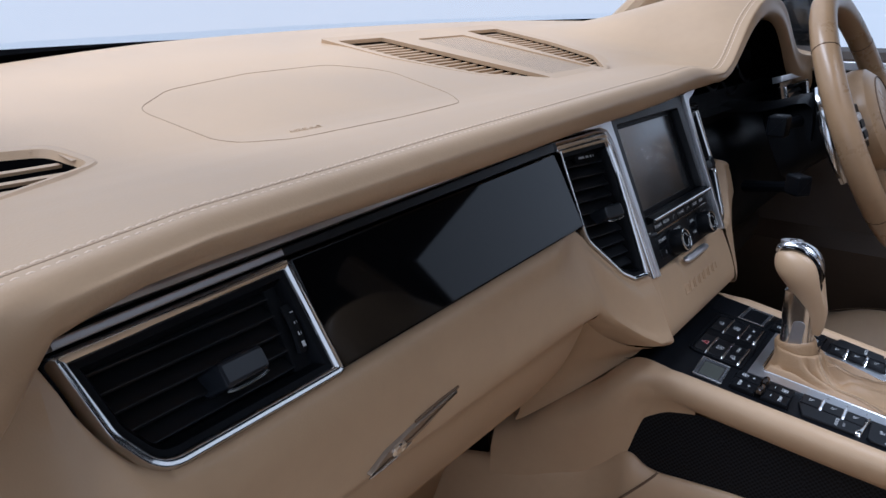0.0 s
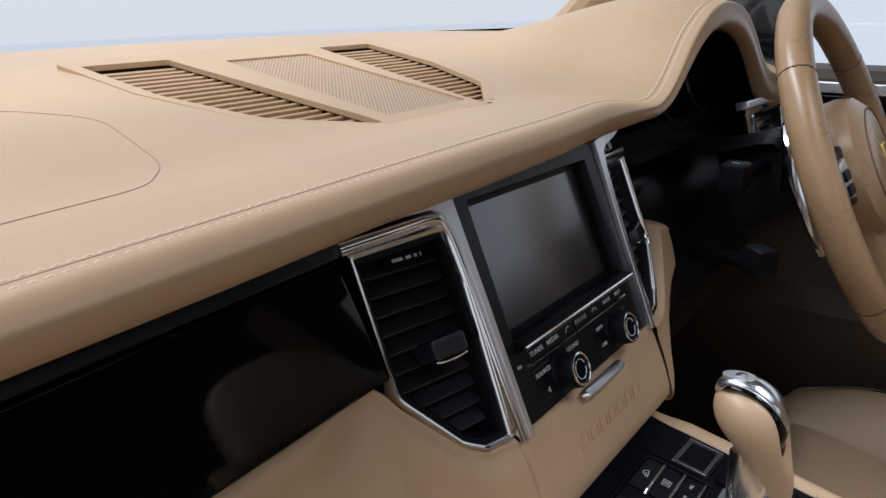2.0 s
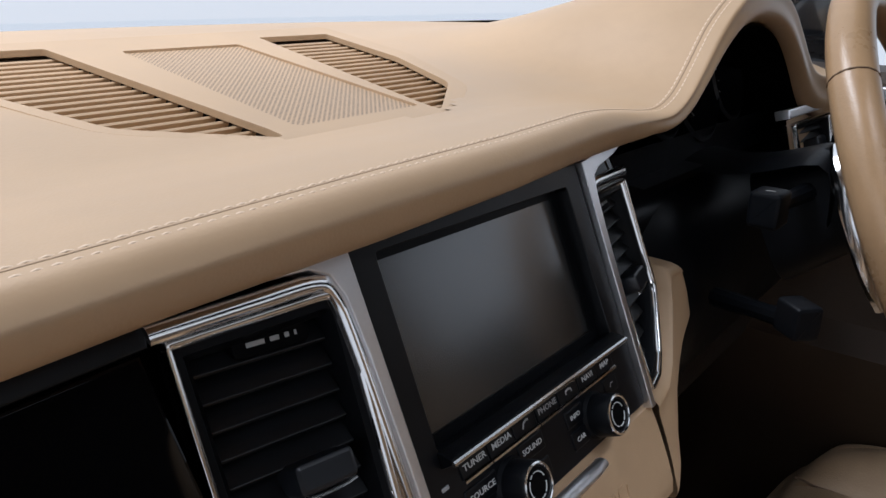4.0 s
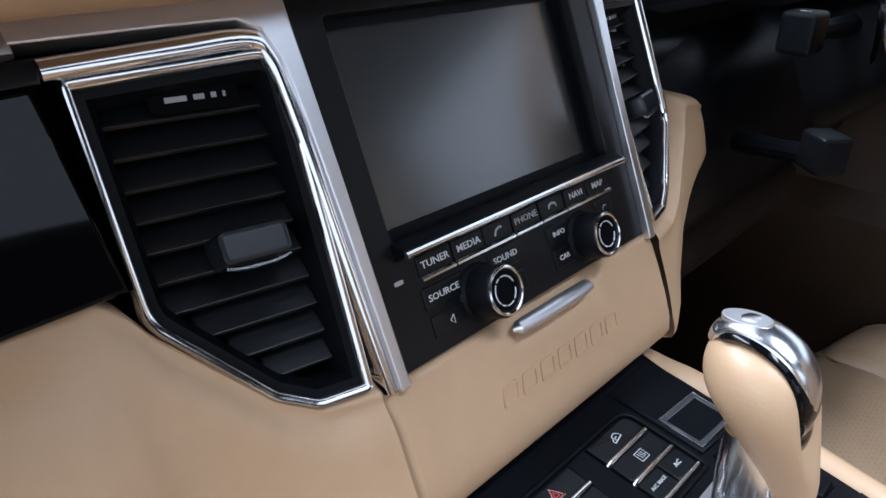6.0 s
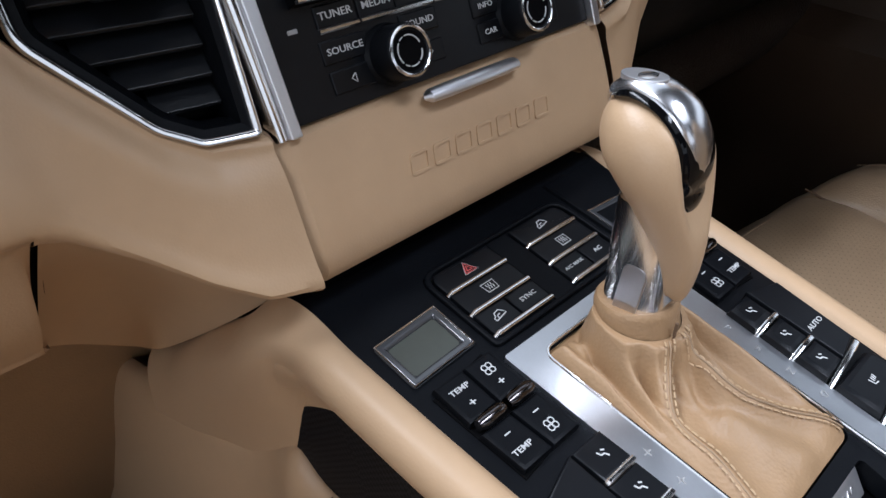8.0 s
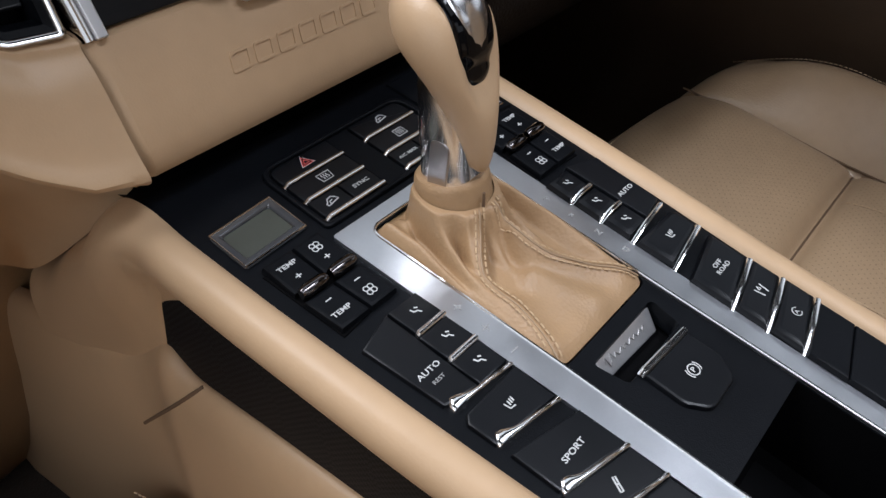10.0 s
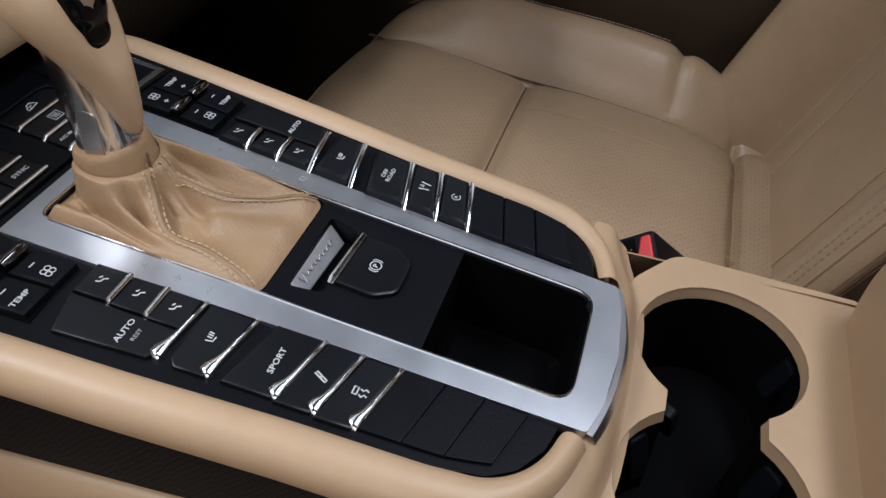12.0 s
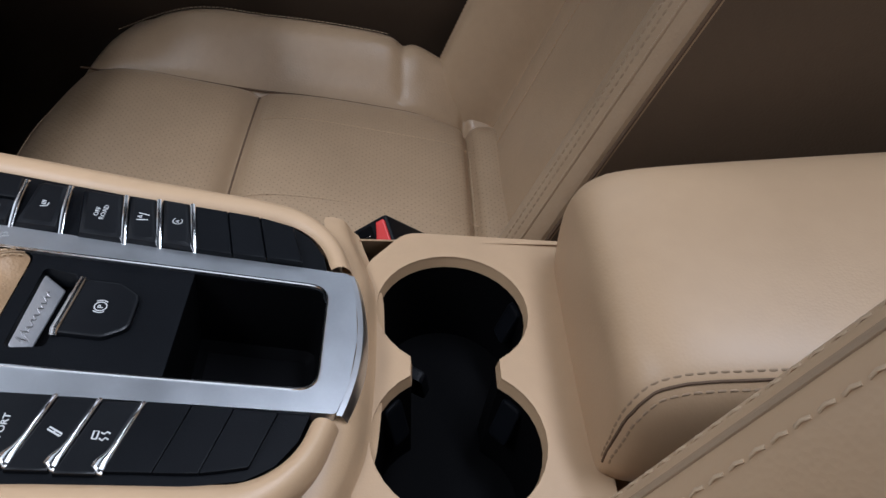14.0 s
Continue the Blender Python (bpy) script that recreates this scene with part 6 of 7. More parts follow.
part("well", bm, DEEP, cup, "black cup well")
for sx, turns in ((1, (-72, 150)), (-1, (-48, 52))):
    for a in turns:
        m = CUPM @ Matrix.Translation((sx * 0.0455, 0, -0.026)) @ Matrix.Rotation(radians(a), 4, "Z") @ Matrix.Translation((0.0415, 0, 0)) @ Matrix.Rotation(radians(-72), 4, "Y")
        part("grip_finger", dome(m, rect(-0.014, -0.0070, 0.014, 0.0070, 0.004), -0.004, 0.003, 0.002), SOFTBLACK, cup, "black rubber grip finger")
# walls between cup holder and console end
rows = []
for x in np.linspace(-0.115, 0.115, 24):
    yr = -0.140 - 0.008 * (1 - (x / 0.115) ** 2) + 0.012 * smooth(0.05, 0.115, abs(x))
    rows.append([(x, yr + 0.012, 0.377 - 0.006 * smooth(0.04, 0.11, abs(x))), (x, yr + 0.002, 0.375 - 0.006 * smooth(0.04, 0.11, abs(x))), (x, yr - 0.004, 0.366), (x, yr - 0.006, 0.357), (x, yr - 0.012, 0.3545)])
part("front_step", grid(rows), LEATHER_LOW, con, sub=1)
part("console_core", box(-0.113, -0.62, -0.1, 0.113, -0.13, 0.272), LEATHER_LOW, con)
for s in (-1, 1):
    part("tunnel_side", grid([[(s * x, y, z) for y in np.linspace(-0.10, -0.62, 10)] for x, z in ((0.108, 0.3555), (0.1135, 0.352), (0.117, 0.335), (0.122, 0.25), (0.125, -0.1))]), LEATHER_LOW, con)

# ---- armrest ----
arm = thing("armrest", "padded tan leather centre armrest with twin stitching", "armrest", (0, -0.4, 0.39))


ARMX = 0.016


def arm_dims(y):
    return 0.091 + 0.003 * smooth(-0.27, -0.5, y), 0.436 + 0.10 * max(0, -0.28 - y)


def arm_sec(y, k):
    hw, zt = arm_dims(y)
    hw2, zt2 = hw - 0.014 * k, zt - 0.030 * k
    pts = [(-hw2 + 0.001, 0.325), (-hw2, 0.385), (-hw2 + 0.003, zt2 - 0.018), (-hw2 + 0.013, zt2 - 0.004), (-hw2 + 0.04, zt2 + 0.001), (0, zt2 + 0.003)]
    pts += [(-x, z) for x, z in reversed(pts[:-1])]
    return [(ARMX + x, y, z) for x, z in pts]


secs = [arm_sec(y, k) for y, k in ((-0.268, 1.0), (-0.2705, 0.55), (-0.278, 0.22), (-0.292, 0.05), (-0.32, 0), (-0.38, 0), (-0.45, 0), (-0.55, 0), (-0.64, 0))]
pad_top = part("cushion", loft(secs), LEATHER, arm, "plump tan leather cushion", sub=2)
core = []
for y in np.linspace(-0.62, -0.305, 24):
    hw, zt = arm_dims(y)
    core.append(Vector((ARMX - hw + 0.010, y, zt - 0.0055)))
hw, zt = arm_dims(-0.28)
core += [Vector((ARMX - hw + 0.0115, -0.292, zt - 0.009)), Vector((ARMX - hw + 0.013, -0.283, zt - 0.016)), Vector((ARMX - hw + 0.012, -0.2765, zt - 0.028)), Vector((ARMX - hw + 0.0115, -0.2735, zt - 0.042)), Vector((ARMX - hw + 0.012, -0.2725, 0.366))]
core = hug(pad_top, smooth_path(core, 3))
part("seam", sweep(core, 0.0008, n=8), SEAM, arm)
stitches(hug(pad_top, [Vector((ARMX + arm_dims(y)[0] - 0.008, y, arm_dims(y)[1] - 0.0100)) for y in np.linspace(-0.60, -0.285, 40)], 0.0002), 0.0060, 0.0042, 0.0005, FAINT, arm, lift=0.0)
for d in (-1, 1):
    ln = []
    for i, p in enumerate(core):
        a, b = core[max(i - 1, 0)], core[min(i + 1, len(core) - 1)]
        side = (b - a).normalized().cross(Vector((-0.7, 0.1, 0.7))).normalized()
        ln.append(p + side * 0.0042 * d)
    stitches(hug(pad_top, ln, 0.0002), 0.0052, 0.0036, 0.0005, FAINT, arm, up=(-0.6, 0.25, 0.75), lift=0.0)


# ---- seats ----
def seat(cx, dy, dz, wide, back, lean, label, hide=SEATL, pipe=((0.0145, 0.2465), (0.0172, 0.2395), (0.0180, 0.2325)), deep=True):
    """A sports seat: cushion with raised bolsters, leaning backrest, headrest."""
    st = thing("car_seat", label, "car seat", (cx, dy - 0.1, 0.0), group="front seats")

    def top(x, y):
        """The height of the cushion."""
        a = abs(x)
        mid = 0.203 + 0.026 * smooth(-0.02, 0.2, y) - 0.034 * smooth(0.02, -0.30, y) + 0.006 * (1 - (a / 0.16) ** 2 if a < 0.16 else 0)
        mid -= 0.05 * smooth(0.225, 0.30, y) ** 2
        h = smooth(0.265, 0.05, y) * (1 - 0.12 * smooth(-0.13, -0.20, y))
        up = (0.006 + 0.059 * h) * (smooth(0.150, 0.222, a) - 0.65 * smooth(0.226, 0.285, a))
        groove = 0.010 * math.exp(-((a - 0.158) / 0.006) ** 2) * smooth(0.26, 0.22, y)
        ctr, hw = (0.128, 0.115) if y > 0.012 else (-0.125, 0.135)
        mid += 0.015 * max(0, 1 - ((y - ctr) / hw) ** 6) * max(0, 1 - (a / 0.158) ** 6)
        cross = 0.010 * math.exp(-((y - 0.012) / 0.006) ** 2) * (1 if a < 0.158 else 0)
        rear = 0.011 * math.exp(-((y + 0.165) / 0.007) ** 2) * (1 if a > 0.165 else 0)
        crease = 0.006 * math.exp(-((a - 0.185 - 0.1 * (y + 0.05)) / 0.004) ** 2) * smooth(-0.15, -0.05, y) * smooth(0.12, 0.0, y)
        corner = 0.03 * smooth(-0.17, -0.27, y) * smooth(0.10, 0.18, a)
        mid += (0.015 * math.exp(-((y + 0.278) / 0.026) ** 4) - 0.016 * math.exp(-((y + 0.2475) / 0.0045) ** 2)) * smooth(0.20, 0.15, a)
        pucker = 0.0035 * math.exp(-((y + 0.195 + 0.5 * (a - 0.2)) / 0.006) ** 2) * smooth(0.165, 0.185, a) * smooth(0.25, 0.225, a)
        return mid + up - groove - cross - rear - crease - corner - pucker

    xs = np.concatenate([-np.array([0.285, 0.275, 0.262, 0.248, 0.236, 0.224, 0.212, 0.2, 0.19, 0.18, 0.172, 0.165, 0.161, 0.158, 0.155, 0.151, 0.145, 0.13, 0.11, 0.09, 0.07, 0.05, 0.025])])
    xs = np.concatenate([xs, [0.0], -xs[::-1]])
    ysv = [0.300, 0.296, 0.288, 0.276, 0.26, 0.24, 0.21, 0.18, 0.15, 0.12, 0.09, 0.06, 0.04, 0.027, 0.019, 0.012, 0.005, -0.003, -0.015, -0.04, -0.07, -0.10, -0.13, -0.148, -0.158, -0.165, -0.172, -0.182, -0.195, -0.21, -0.225, -0.234, -0.240, -0.244, -0.2475, -0.251, -0.256, -0.263, -0.272, -0.281, -0.289, -0.296, -0.305, -0.32, -0.34]
    rows = []
    for y in ysv:
        w = 1 - 0.07 * smooth(0.13, 0.30, y) ** 2
        yy = y if y < 0.1 else 0.1 + (y - 0.1) * 0.82
        core = [Vector((cx + x * w * wide, yy + dy - (0.03 * (x / 0.285) ** 2 * smooth(0.1, 0.3, y)), top(x, y) + dz)) for x in xs]
        lo, hi = core[0].copy(), core[-1].copy()
        side = [Vector((lo.x - 0.006, lo.y, lo.z - 0.02)), Vector((lo.x - 0.004, lo.y, 0.10)), Vector((lo.x + 0.02, lo.y, -0.02))][::-1]
        side2 = [Vector((hi.x + 0.006, hi.y, hi.z - 0.02)), Vector((hi.x + 0.004, hi.y, 0.10)), Vector((hi.x - 0.02, hi.y, -0.02))]
        rows.append(side + core + side2)
    first = [Vector((p.x, p.y + 0.004, min(p.z, 0.14))) for p in rows[0]]
    under = [Vector((p.x, p.y - 0.02, min(p.z, 0.0))) for p in rows[0]]
    rows = [under, first] + rows
    bm = grid(rows)
    ob = part("cushion", bm, SEATL, st, "worn tan leather cushion with raised side bolsters", sub=1)
    ob.data.materials.append(PERF)
    for p in ob.data.polygons:
        c = p.center
        if abs(c.x - cx) < 0.150 and c.y - dy < 0.245 and c.z > 0.15 and not (0.0 < c.y - dy < 0.024):
            p.material_index = 1
    # dark tubes raised in the grooves give the shade between cushion panels
    for sx in (-1, 1):
        part("seam", sweep([(cx + sx * 0.158 * wide * (1 - 0.07 * smooth(0.13, 0.30, y) ** 2), dy + (y if y < 0.1 else 0.1 + (y - 0.1) * 0.82), top(0.158, y) + dz + 0.005) for y in np.linspace(0.25, -0.23, 40)], 0.0013, n=6), SEAM, st)
        stitches([(cx + sx * 0.072 * (1 - 0.06 * t), dy + y, top(0.072, y) + dz + 0.0004) for t, y in zip(np.linspace(0, 1, 30), np.linspace(-0.0, -0.27, 30))], 0.006, 0.0042, 0.0006, THREAD, st)
        stitches([(cx + sx * 0.235 * (1 - 0.07 * smooth(0.13, 0.30, y) ** 2), dy + (y if y < 0.1 else 0.1 + (y - 0.1) * 0.82), top(0.235, y) + dz + 0.0004) for y in np.linspace(0.22, -0.15, 40)], 0.0055, 0.004, 0.0005, THREAD, st)
    stitches([(cx + x * 0.87, dy + 0.225 - 0.02 * (x / 0.15) ** 2, top(x, 0.252) + dz + 0.0005) for x in np.linspace(-0.15, 0.15, 24)], 0.0055, 0.004, 0.0005, THREAD, st)
    part("cross_seam", sweep([(cx + x * wide, dy + 0.012, top(x, 0.012) + dz + 0.004) for x in np.linspace(-0.155, 0.155, 30)], 0.0013, n=6), SEAM, st)
    # backrest, leaning back, with deep bolsters
    B = Matrix.Translation((cx, back, 0.19)) @ Matrix.Rotation(radians(lean), 4, "X")
    rows = []
    bulge = 0.0 if deep else 0.026
    bp = ((-0.225, -0.27), (-0.25, -0.22), (-0.256, -0.08), (-0.256, 0.006), (-0.255, 0.012), (-0.250, 0.030), (-0.240, 0.047), (-0.226, 0.056), (-0.208, 0.050), (-0.188, 0.028), (-0.168, 0.006), (-0.156, -0.006), (-0.150, -0.002), (-0.13, 0.004), (-0.07, 0.007), (0, 0.008))
    if deep:
        bp = ((-0.225, -0.27), (-0.25, -0.22), (-0.256, -0.08), (-0.256, -0.002), (-0.2555, 0.004), (-0.251, 0.0105), (-0.242, 0.0165), (-0.228, 0.018), (-0.208, 0.012), (-0.190, -0.006), (-0.174, -0.036), (-0.164, -0.068), (-0.158, -0.070), (-0.13, -0.060), (-0.07, -0.054), (0, -0.052))
    bp = bp + tuple((-x, d) for x, d in reversed(bp[:-1]))
    zs = np.concatenate([np.linspace(-0.10, 0.55, 27), [0.57, 0.585, 0.597, 0.606, 0.612, 0.615]])
    loop = smooth_path([Vector((x, d, 0)) for x, d in bp], 3)
    bp = [(p.x, p.y) for p in loop]
    for z in zs:
        w = 1 - 0.10 * smooth(0.45, 0.70, z)
        dd = 1 - 0.5 * smooth(0.47, 0.62, z)
        puff = bulge * math.exp(-((z - 0.075) / 0.085) ** 2)
        rows.append([B @ Vector((x * w, d * (dd if d > 0 else 1) + (puff * (1 - (x / 0.15) ** 4) if abs(x) < 0.15 and d > -0.07 and bulge else 0), z)) for x, d in bp])
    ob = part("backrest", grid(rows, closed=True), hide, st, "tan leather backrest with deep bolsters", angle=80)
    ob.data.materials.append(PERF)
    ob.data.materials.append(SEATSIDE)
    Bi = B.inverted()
    # outer sides take the brown vinyl with shade in its colour
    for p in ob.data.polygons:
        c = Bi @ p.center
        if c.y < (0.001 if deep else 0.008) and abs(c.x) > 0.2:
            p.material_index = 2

    def on_loop(x, d):
        """The nearest place on the backrest's outline, and the way out of it."""
        best = None
        for i in range(len(bp)):
            p, q = Vector(bp[i - 1]), Vector(bp[i])
            e = q - p
            if e.length < 1e-7:
                continue
            t = min(max((Vector((x, d)) - p).dot(e) / e.length_squared, 0), 1)
            c = p + e * t
            r = (c - Vector((x, d))).length
            if best is None or r < best[0]:
                best = (r, c)
        return best[1]

    def edge(sx, d, x, z):
        w = 1 - 0.10 * smooth(0.45, 0.70, z)
        c = on_loop(-x, d)
        return B @ Vector((-sx * c.x * w, c.y * (1 - 0.5 * smooth(0.47, 0.62, z)), z))

    zz = np.linspace(-0.02, 0.5, 90)
    thread = FAINT if deep else THREAD
    for sx in (-1, 1):
        n = B.to_3x3() @ Vector((sx * 0.6, 0.8, 0))
        part("piping", sweep(hug(ob, [edge(sx, *pipe[0], z) for z in zz]), 0.0012, n=8), hide if deep else FAINT, st)
        stitches(hug(ob, [edge(sx, *pipe[1], z) for z in zz], 0.0003), 0.0058, 0.0041, 0.0006, thread, st, up=n, lift=0.0)
        stitches(hug(ob, [edge(sx, *pipe[2], z) for z in zz], 0.0003), 0.0058, 0.0041, 0.0006, thread, st, up=n, lift=0.0)
        part("side_seam", sweep([edge(sx, 0.001 if deep else 0.009, 0.2555, z) for z in zz], 0.0016, n=6), SEAM, st)
        stitches([B @ Vector((sx * 0.075, (-0.0535 if deep else 0.0075) + bulge * math.exp(-((z - 0.075) / 0.085) ** 2) * 0.9375 + 0.0005, z)) for z in np.linspace(0.02, 0.5, 30)], 0.0062, 0.0044, 0.00065, THREAD, st, up=B.to_3x3() @ Vector((0, 1, 0)), lift=0.0002)
    secs = [[B @ Vector((x * w, d, z)) for x, d in ((-0.1, -0.045), (0.1, -0.045), (0.11, 0.0), (0.1, 0.045), (-0.1, 0.045), (-0.11, 0.0))] for z, w in ((0.56, 1.9), (0.62, 1.75), (0.72, 1.4), (0.78, 1.0))]
    part("headrest", loft(secs), SEATL, st, sub=2)
    part("base", box(cx - 0.2, dy - 0.3, -0.1, cx + 0.2, dy + 0.2, 0.0), DEEP, st)
    return st


seat(0.40, 0.0, 0.0, 1.0, -0.224, 21, "worn tan perforated leather driver seat beside the console")
seat(-0.40, 0.085, -0.06, 0.86, -0.119, 26.6, "tan leather passenger seat with stitched bolsters", LEATHER, ((0.0525, 0.2290), (0.0485, 0.2355), (0.0560, 0.2225)), False)

# seat belt buckle
bk = thing("seat_belt_buckle", "black seat belt buckle with red release button", "buckle", (0.165, -0.16, 0.29))
BX = Vector((0.04, -0.80, 0.58))
BN = Vector((-0.50, 0.50, 0.71))
BM = axes((0.154, -0.1425, 0.3075), BX, BN.cross(BX))
part("housing", dome(BM, rect(-0.0265, -0.0150, 0.0265, 0.0150, 0.004), -0.060, 0.006, 0.002), SOFTBLACK, bk)
part("release_button", dome(BM, rounded([(-0.0235, -0.0115), (0.0235, -0.0115), (0.0235, 0.0115), (0.0165, 0.0115), (0.0130, -0.0010), (-0.0120, -0.0030), (-0.0150, 0.0060), (-0.0235, 0.0060)], 0.002), 0.003, 0.0075, 0.001), RED, bk, "red release button")
part("latch_slot", dome(BM @ Matrix.Translation((0.0005, 0.0060, 0)), rect(-0.0115, -0.0060, 0.0115, 0.0060, 0.002), 0.004, 0.0064, 0.0004), DEEP, bk)
for x in (-0.006, 0.006):
    part("slot_tongue", dome(BM @ Matrix.Translation((x, 0.0035, 0)), rect(-0.003, -0.0010, 0.003, 0.0010, 0.0008), 0.0055, 0.0072, 0.0004), BLACKCHROME, bk)

# ---- steering wheel and column ----
sw = thing("steering_wheel", "tan leather steering wheel with round hub and gold crest shape", "steering wheel", (0.37, 0.13, 0.66))
W = Matrix.Translation((0.41, 0.146, 0.624)) @ Matrix.Rotation(radians(90 - 25), 4, "X")
ring = [W @ Vector((0.176 * math.cos(a), 0.176 * math.sin(a), 0)) for a in np.linspace(0, 2 * math.pi, 72, endpoint=False)]
nz = W.to_3x3() @ Vector((0, 0, 1))
part("rim", sweep(ring, 0.0165, n=14, closed=True, up=nz), WHEELL, sw, "smooth tan leather rim")
for a in (38, 142, 218, 322):
    a = radians(a)
    c = W @ Vector((0.176 * math.cos(a), 0.176 * math.sin(a), 0))
    t = W.to_3x3() @ Vector((-math.sin(a), math.cos(a), 0))
    part("rim_seam", lathe(axes(c, nz, t.cross(nz)), ((0.0162, -0.0008), (0.0169, -0.0004), (0.0169, 0.0004), (0.0162, 0.0008)), 18), SEAM, sw)
hubp = ((0.02, -0.045), (0.078, -0.04), (0.08, 0.0), (0.076, 0.014), (0.062, 0.024), (0.035, 0.028), (0.004, 0.029))
part("hub", lathe(W @ Matrix.Diagonal((1, 0.92, 1, 1)), hubp, 40), WHEELL, sw, "tan airbag hub")
part("hub_groove", sweep([W @ Vector((0.060 * math.cos(a), 0.055 * math.sin(a), 0.0245)) for a in np.linspace(0, 2 * math.pi, 40, endpoint=False)], 0.0012, n=6, closed=True, up=nz), SEAM, sw)
for a in (180, 0, 270):
    m = W @ Matrix.Rotation(radians(a), 4, "Z")
    sp = part("spoke", dome(m, rounded([(0.06, -0.034), (0.165, -0.018), (0.165, 0.016), (0.06, 0.030)], 0.006), -0.016, 0.004, 0.004), SOFTBLACK if a != 270 else WHEELL, sw)
    if a != 270:
        part("spoke_trim", dome(m, rounded([(0.088, -0.022), (0.158, -0.012), (0.158, 0.010), (0.088, 0.019)], 0.005), 0.0, 0.0075, 0.002), SATIN, sp)
        for y in (-0.006, 0.008):
            part("thumb_key", dome(m, rounded([(0.098, y - 0.005), (0.122, y - 0.005), (0.122, y + 0.005), (0.098, y + 0.005)], 0.002), 0.006, 0.010, 0.001), SOFTBLACK, sp)
part("crest", dome(W, rounded([(-0.013, 0.016), (-0.012, -0.004), (0, -0.018), (0.012, -0.004), (0.013, 0.016)], 0.003), 0.02, 0.0305, 0.001), GOLD, sw, "gold shield shape")
for s in (-1, 1):
    p = [W @ Vector((s * x, y, -0.03)) for x, y in ((0.105, 0.065), (0.125, 0.045), (0.130, 0.0), (0.125, -0.04), (0.115, -0.06))]
    part("shift_paddle", sweep(smooth_path(p, 4), 0.0045, n=8, flat=1.4), CHROME, sw, "chrome shift paddle")
colm = thing("steering_column", "black steering column shroud with stalks", "steering column", (0.37, 0.24, 0.62))
secs = []
for k in range(6):
    t = k / 5
    o = W @ Vector((0, 0, -0.035 - 0.085 * t))
    secs.append([o + W.to_3x3() @ Vector(((0.046 + 0.006 * t) * math.copysign(abs(math.cos(a)) ** 0.6, math.cos(a)), (0.05 + 0.012 * t) * math.copysign(abs(math.sin(a)) ** 0.6, math.sin(a)) * 0.9 + 0.018 - 0.01 * t, 0)) for a in np.linspace(0, 2 * math.pi, 24, endpoint=False)])
part("shroud", loft(secs), SOFTBLACK, colm)
# stalks with boxy ends
for tip, root, w, h in (((0.250, 0.232, 0.626), (0.37, 0.228, 0.620), 0.0120, 0.0140), ((0.214, 0.180, 0.560), (0.292, 0.268, 0.534), 0.0105, 0.0130), ((0.552, 0.232, 0.634), (0.45, 0.228, 0.622), 0.017, 0.016)):
    tip, root = Vector(tip), Vector(root)
    d = (tip - root).normalized()
    sm = axes(tip, d.cross(Vector((0, 0, 1))), (0, 0, 1))
    out = 1 if (sm.to_3x3() @ Vector((0, 0, 1))).dot(d) > 0 else -1
    st = part("stalk", sweep([root, root.lerp(tip, 0.5), root.lerp(tip, 0.8)], [0.009, 0.007, 0.0075], n=10), SOFTBLACK, colm)
    part("stalk_end", dome(sm @ (Matrix.Identity(4) if out > 0 else Matrix.Rotation(math.pi, 4, "Y")), rect(-w, -h, w, h, 0.004), -0.024, 0.0, 0.003), SOFTBLACK, st, "black boxy stalk end")
    bm = bmesh.new()
    for k in range(3):
        c = tip - d * (0.010 + 0.007 * k) + Vector((0, 0, h + 0.0004))
        sweep([c + Vector((0, -0.004, 0)), c + Vector((0, 0.003, 0))], 0.0009, bm, n=5, flat=0.4)
    part("stalk_marks", bm, GREYPRINT, st)
part("column_cover", grid([[(x, y, z + 0.012 * (1 - ((x - 0.41) / 0.075) ** 2)) for x in np.linspace(0.345, 0.475, 12)] for y, z in ((0.345, 0.628), (0.30, 0.622), (0.25, 0.636), (0.215, 0.652), (0.205, 0.63), (0.205, 0.59))]), SOFTBLACK, colm, "black column top cover", sub=1)

# instrument binnacle under the hood
ins = thing("instrument_cluster", "dark instrument cluster with round dials under the hood", "instrument cluster", (0.40, 0.38, 0.71))
part("back_panel", grid([[(x, 0.40 + 0.05 * k, 0.60 + (low_edge(x)[1] - 0.61) * k) for x in np.linspace(0.235, 0.60, 20)] for k in (0, 1)]), DEEP, ins)
part("floor_panel", grid([[(x, y, 0.642 - 0.1 * (0.42 - y)) for x in np.linspace(0.23, 0.60, 6)] for y in (0.42, 0.36, 0.318)]), SOFTBLACK, ins)
part("inner_hood", grid([[(x, y, low_edge(x)[1] - 0.003) for x in np.linspace(0.236, 0.61, 30)] for y in (0.30, 0.45)]), DEEP, ins)
for x, r in ((0.315, 0.045), (0.40, 0.056), (0.487, 0.045)):
    m = axes((x, 0.37, 0.695), (1, 0, 0), (0, 0.3, 1))
    d = part("dial", lathe(m, ((r - 0.003, -0.01), (r, 0.0), (r, 0.022), (r - 0.004, 0.024), (r - 0.006, 0.0), (r - 0.006, -0.005)), 36), BLACKTRIM, ins)
    bm = bmesh.new()
    for a in np.linspace(-40, 220, 14):
        c, q = math.cos(radians(a)), math.sin(radians(a))
        sweep([m @ Vector((c * (r - 0.014), q * (r - 0.014), 0.0)), m @ Vector((c * (r - 0.008), q * (r - 0.008), 0.0))], 0.0007, bm, n=4)
    part("dial_marks", bm, GREYPRINT, d)
    part("dial_face", lathe(m, ((r - 0.006, -0.003), (0.002, -0.002)), 36), SCREEN, d)
# driver's dashboard below the hood
low = thing("driver_lower_dash", "black lower dashboard with tan outer edge beside the steering column", "dashboard", (0.45, 0.32, 0.55))
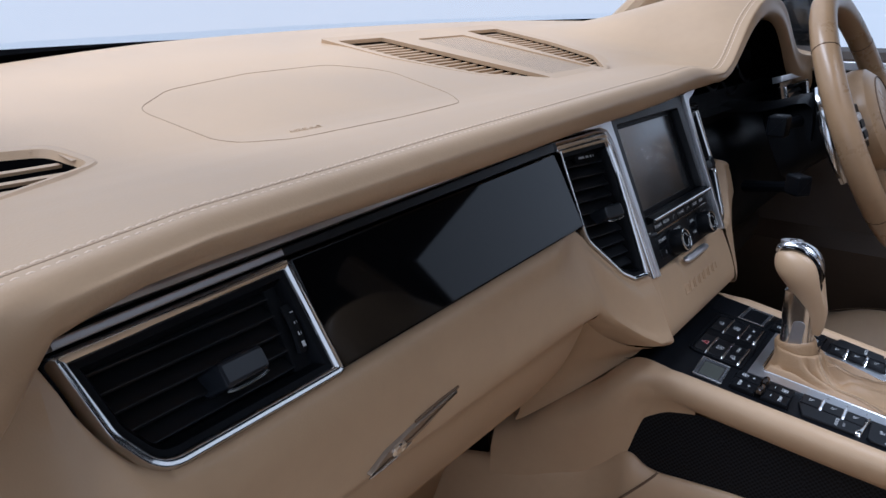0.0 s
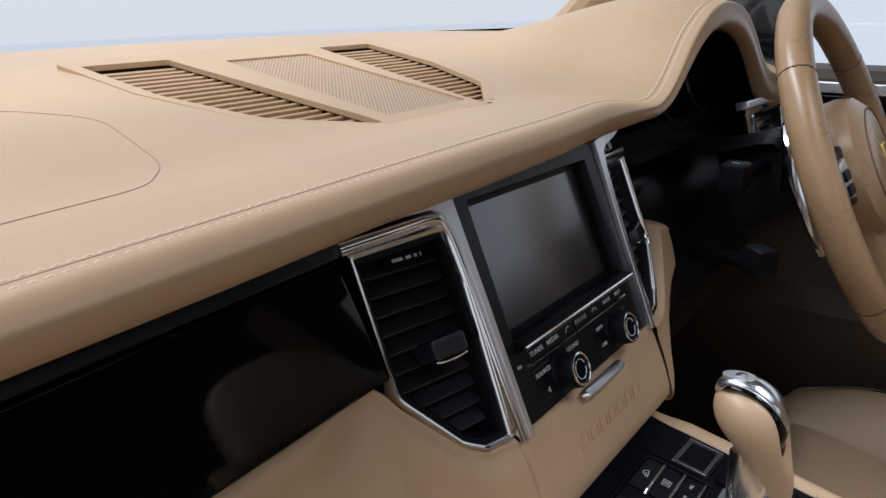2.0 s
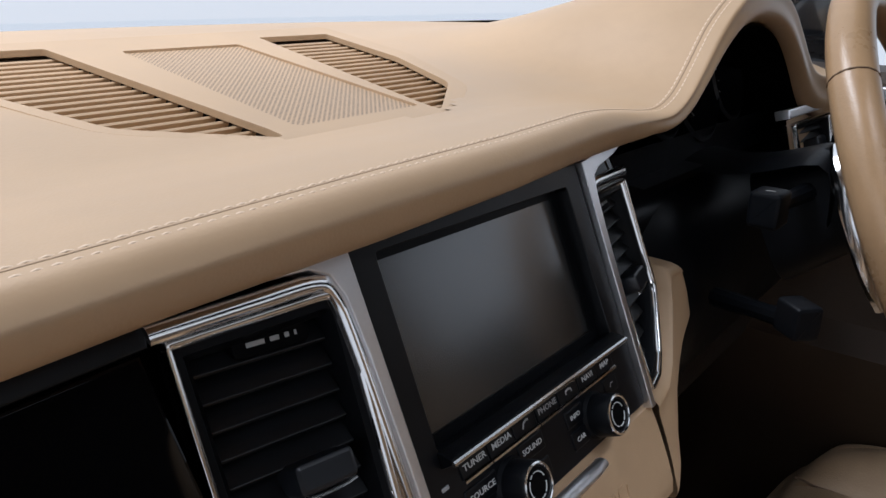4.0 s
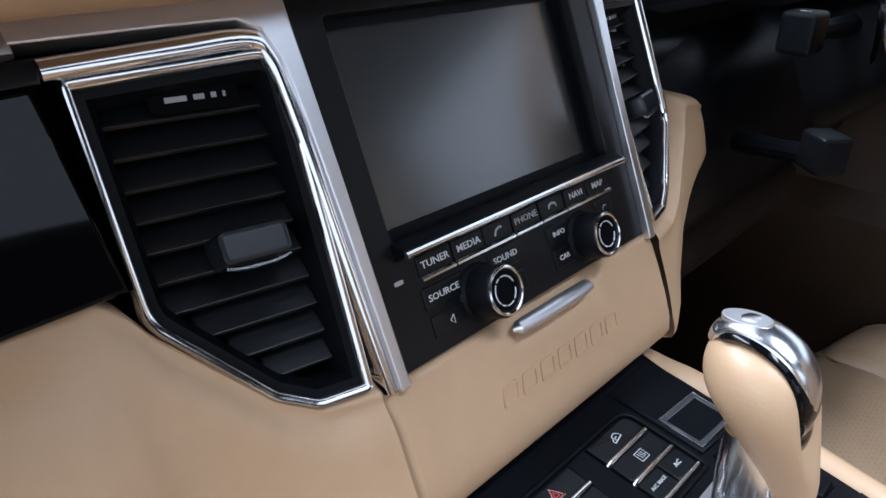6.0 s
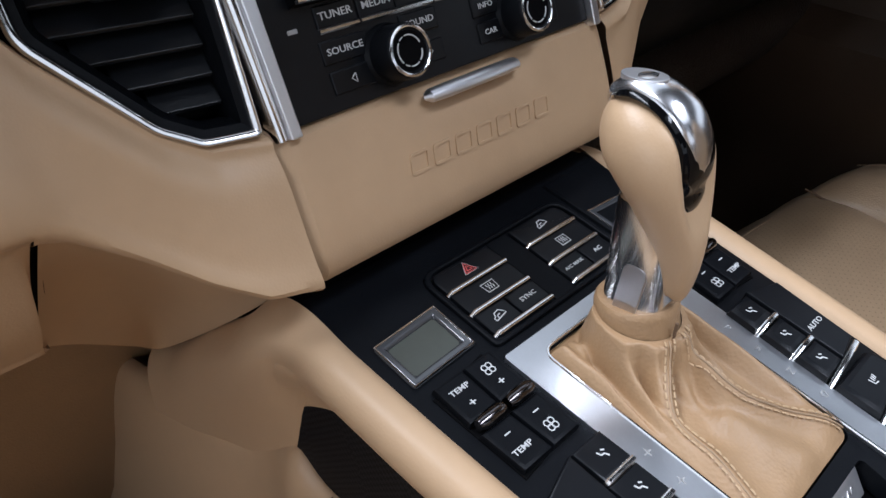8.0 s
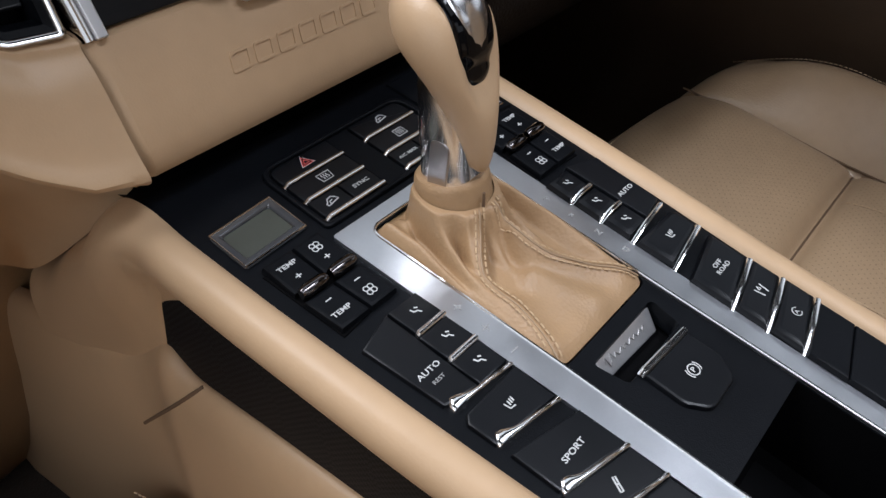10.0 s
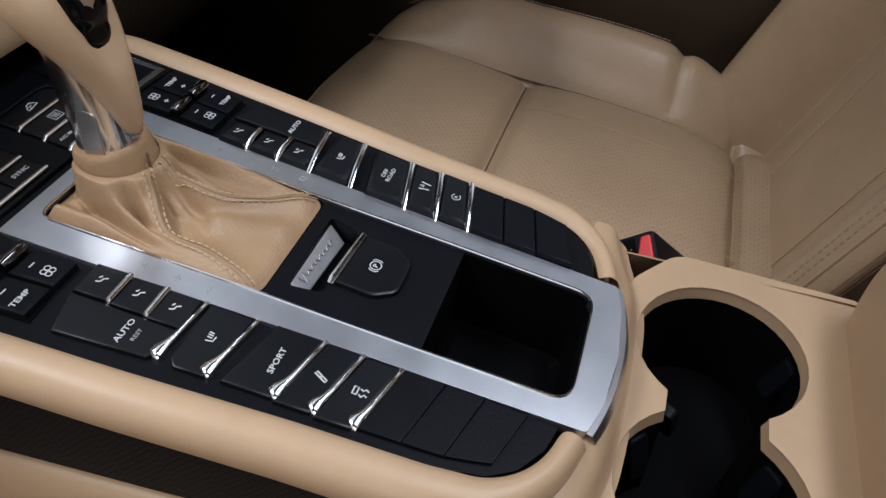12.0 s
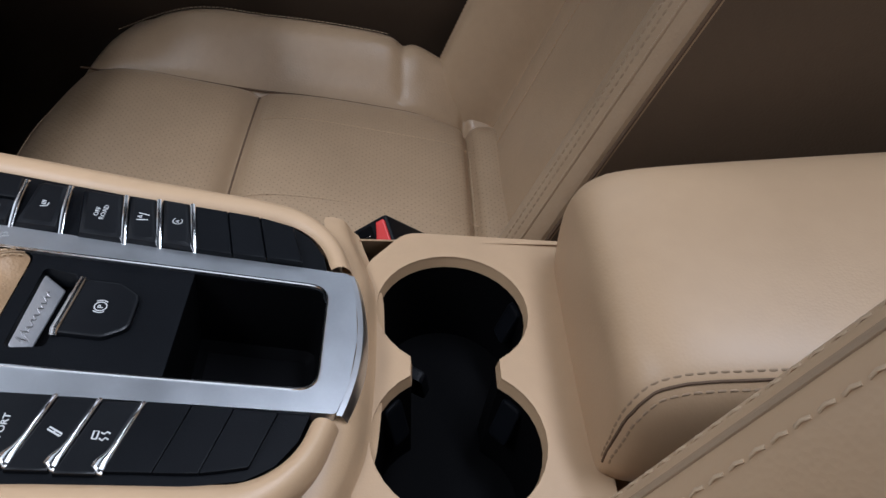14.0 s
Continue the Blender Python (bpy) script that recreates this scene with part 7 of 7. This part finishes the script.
part("black_face", grid([[(x, y, z) for x in np.linspace(0.20, 0.66, 10)] for y, z in ((0.335, 0.66), (0.34, 0.60), (0.345, 0.52), (0.35, 0.46), (0.37, 0.42), (0.42, 0.40))]), SOFTBLACK, low)
# tan panel given the dark carpet colour in place of the footwell's shade
part("tan_knee_panel", grid([[(x, y, z) for x in np.linspace(0.24, 0.72, 14)] for y, z in ((0.40, 0.415), (0.345, 0.405), (0.325, 0.38), (0.34, 0.33), (0.42, 0.26))]), CARPET, low, "tan lower knee panel darkened for footwell shade", sub=1)
part("end_face", grid([[(x, y, z) for x in np.linspace(0.55, 0.745, 8)] for y, z in ((0.30, 0.655), (0.29, 0.62), (0.28, 0.58), (0.30, 0.52), (0.34, 0.47))]), LEATHER_LOW, low, "tan dash end")
RV = axes((0.62, 0.289, 0.643), (1, -0.1, 0), (0, 0.3, 1))
vent("outer_air_vent", "black slatted air vent with polished surround near the driver door", RV, [(-0.055, -0.052), (0.05, -0.045), (0.06, 0.012), (-0.06, 0.008)], [0.004, 0.02, 0.006, 0.004], 0.004, 5, -30, (0.0, -0.02), at=(0.62, 0.28, 0.62))
part("top_strip", dome(RV, [(-0.075, 0.014), (0.075, 0.018), (0.075, 0.028), (-0.075, 0.024)], -0.01, 0.006, 0.002), SATIN, low)
rows = []
for z in np.linspace(0.580, 0.668, 12):
    yv = 0.263 + 0.44 * (z - 0.555) + 0.0145
    e = 0.012 * (1 - math.sin(math.pi * (z - 0.57) / 0.108))
    rows.append([(0.160, yv + 0.010, z), (0.190 - e, yv + 0.009, z), (0.206 - e, yv + 0.010, z), (0.219 - e, yv + 0.018, z), (0.226 - e, yv + 0.036, z), (0.227 - e, yv + 0.08, z)])
part("gloss_cheek", grid(rows), PIANO, low, "gloss black cheek beside the air vent", sub=1)
part("knee_bolster", grid([[(x, y + 0.02 * smooth(0.26, 0.215, x), z) for x in np.linspace(0.205, 0.64, 16)] for y, z in ((0.335, 0.61), (0.305, 0.595), (0.280, 0.56), (0.272, 0.51), (0.282, 0.455), (0.33, 0.42))]), SOFTBLACK, low, "black padded knee bolster", sub=1)
part("cluster_shelf", grid([[(x, y, z + 0.10 * max(0, 0.30 - x)) for x in np.linspace(0.205, 0.60, 14)] for y, z in ((0.318, 0.585), (0.322, 0.602), (0.335, 0.612), (0.40, 0.628))]), SOFTBLACK, low, "black shelf below the dials", sub=1)
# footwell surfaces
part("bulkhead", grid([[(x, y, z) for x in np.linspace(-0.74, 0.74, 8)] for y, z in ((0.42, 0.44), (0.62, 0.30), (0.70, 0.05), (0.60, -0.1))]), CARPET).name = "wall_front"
tagged(bpy.data.objects["wall_front"], "dark brown carpeted footwell bulkhead", "bulkhead", kind="structure")
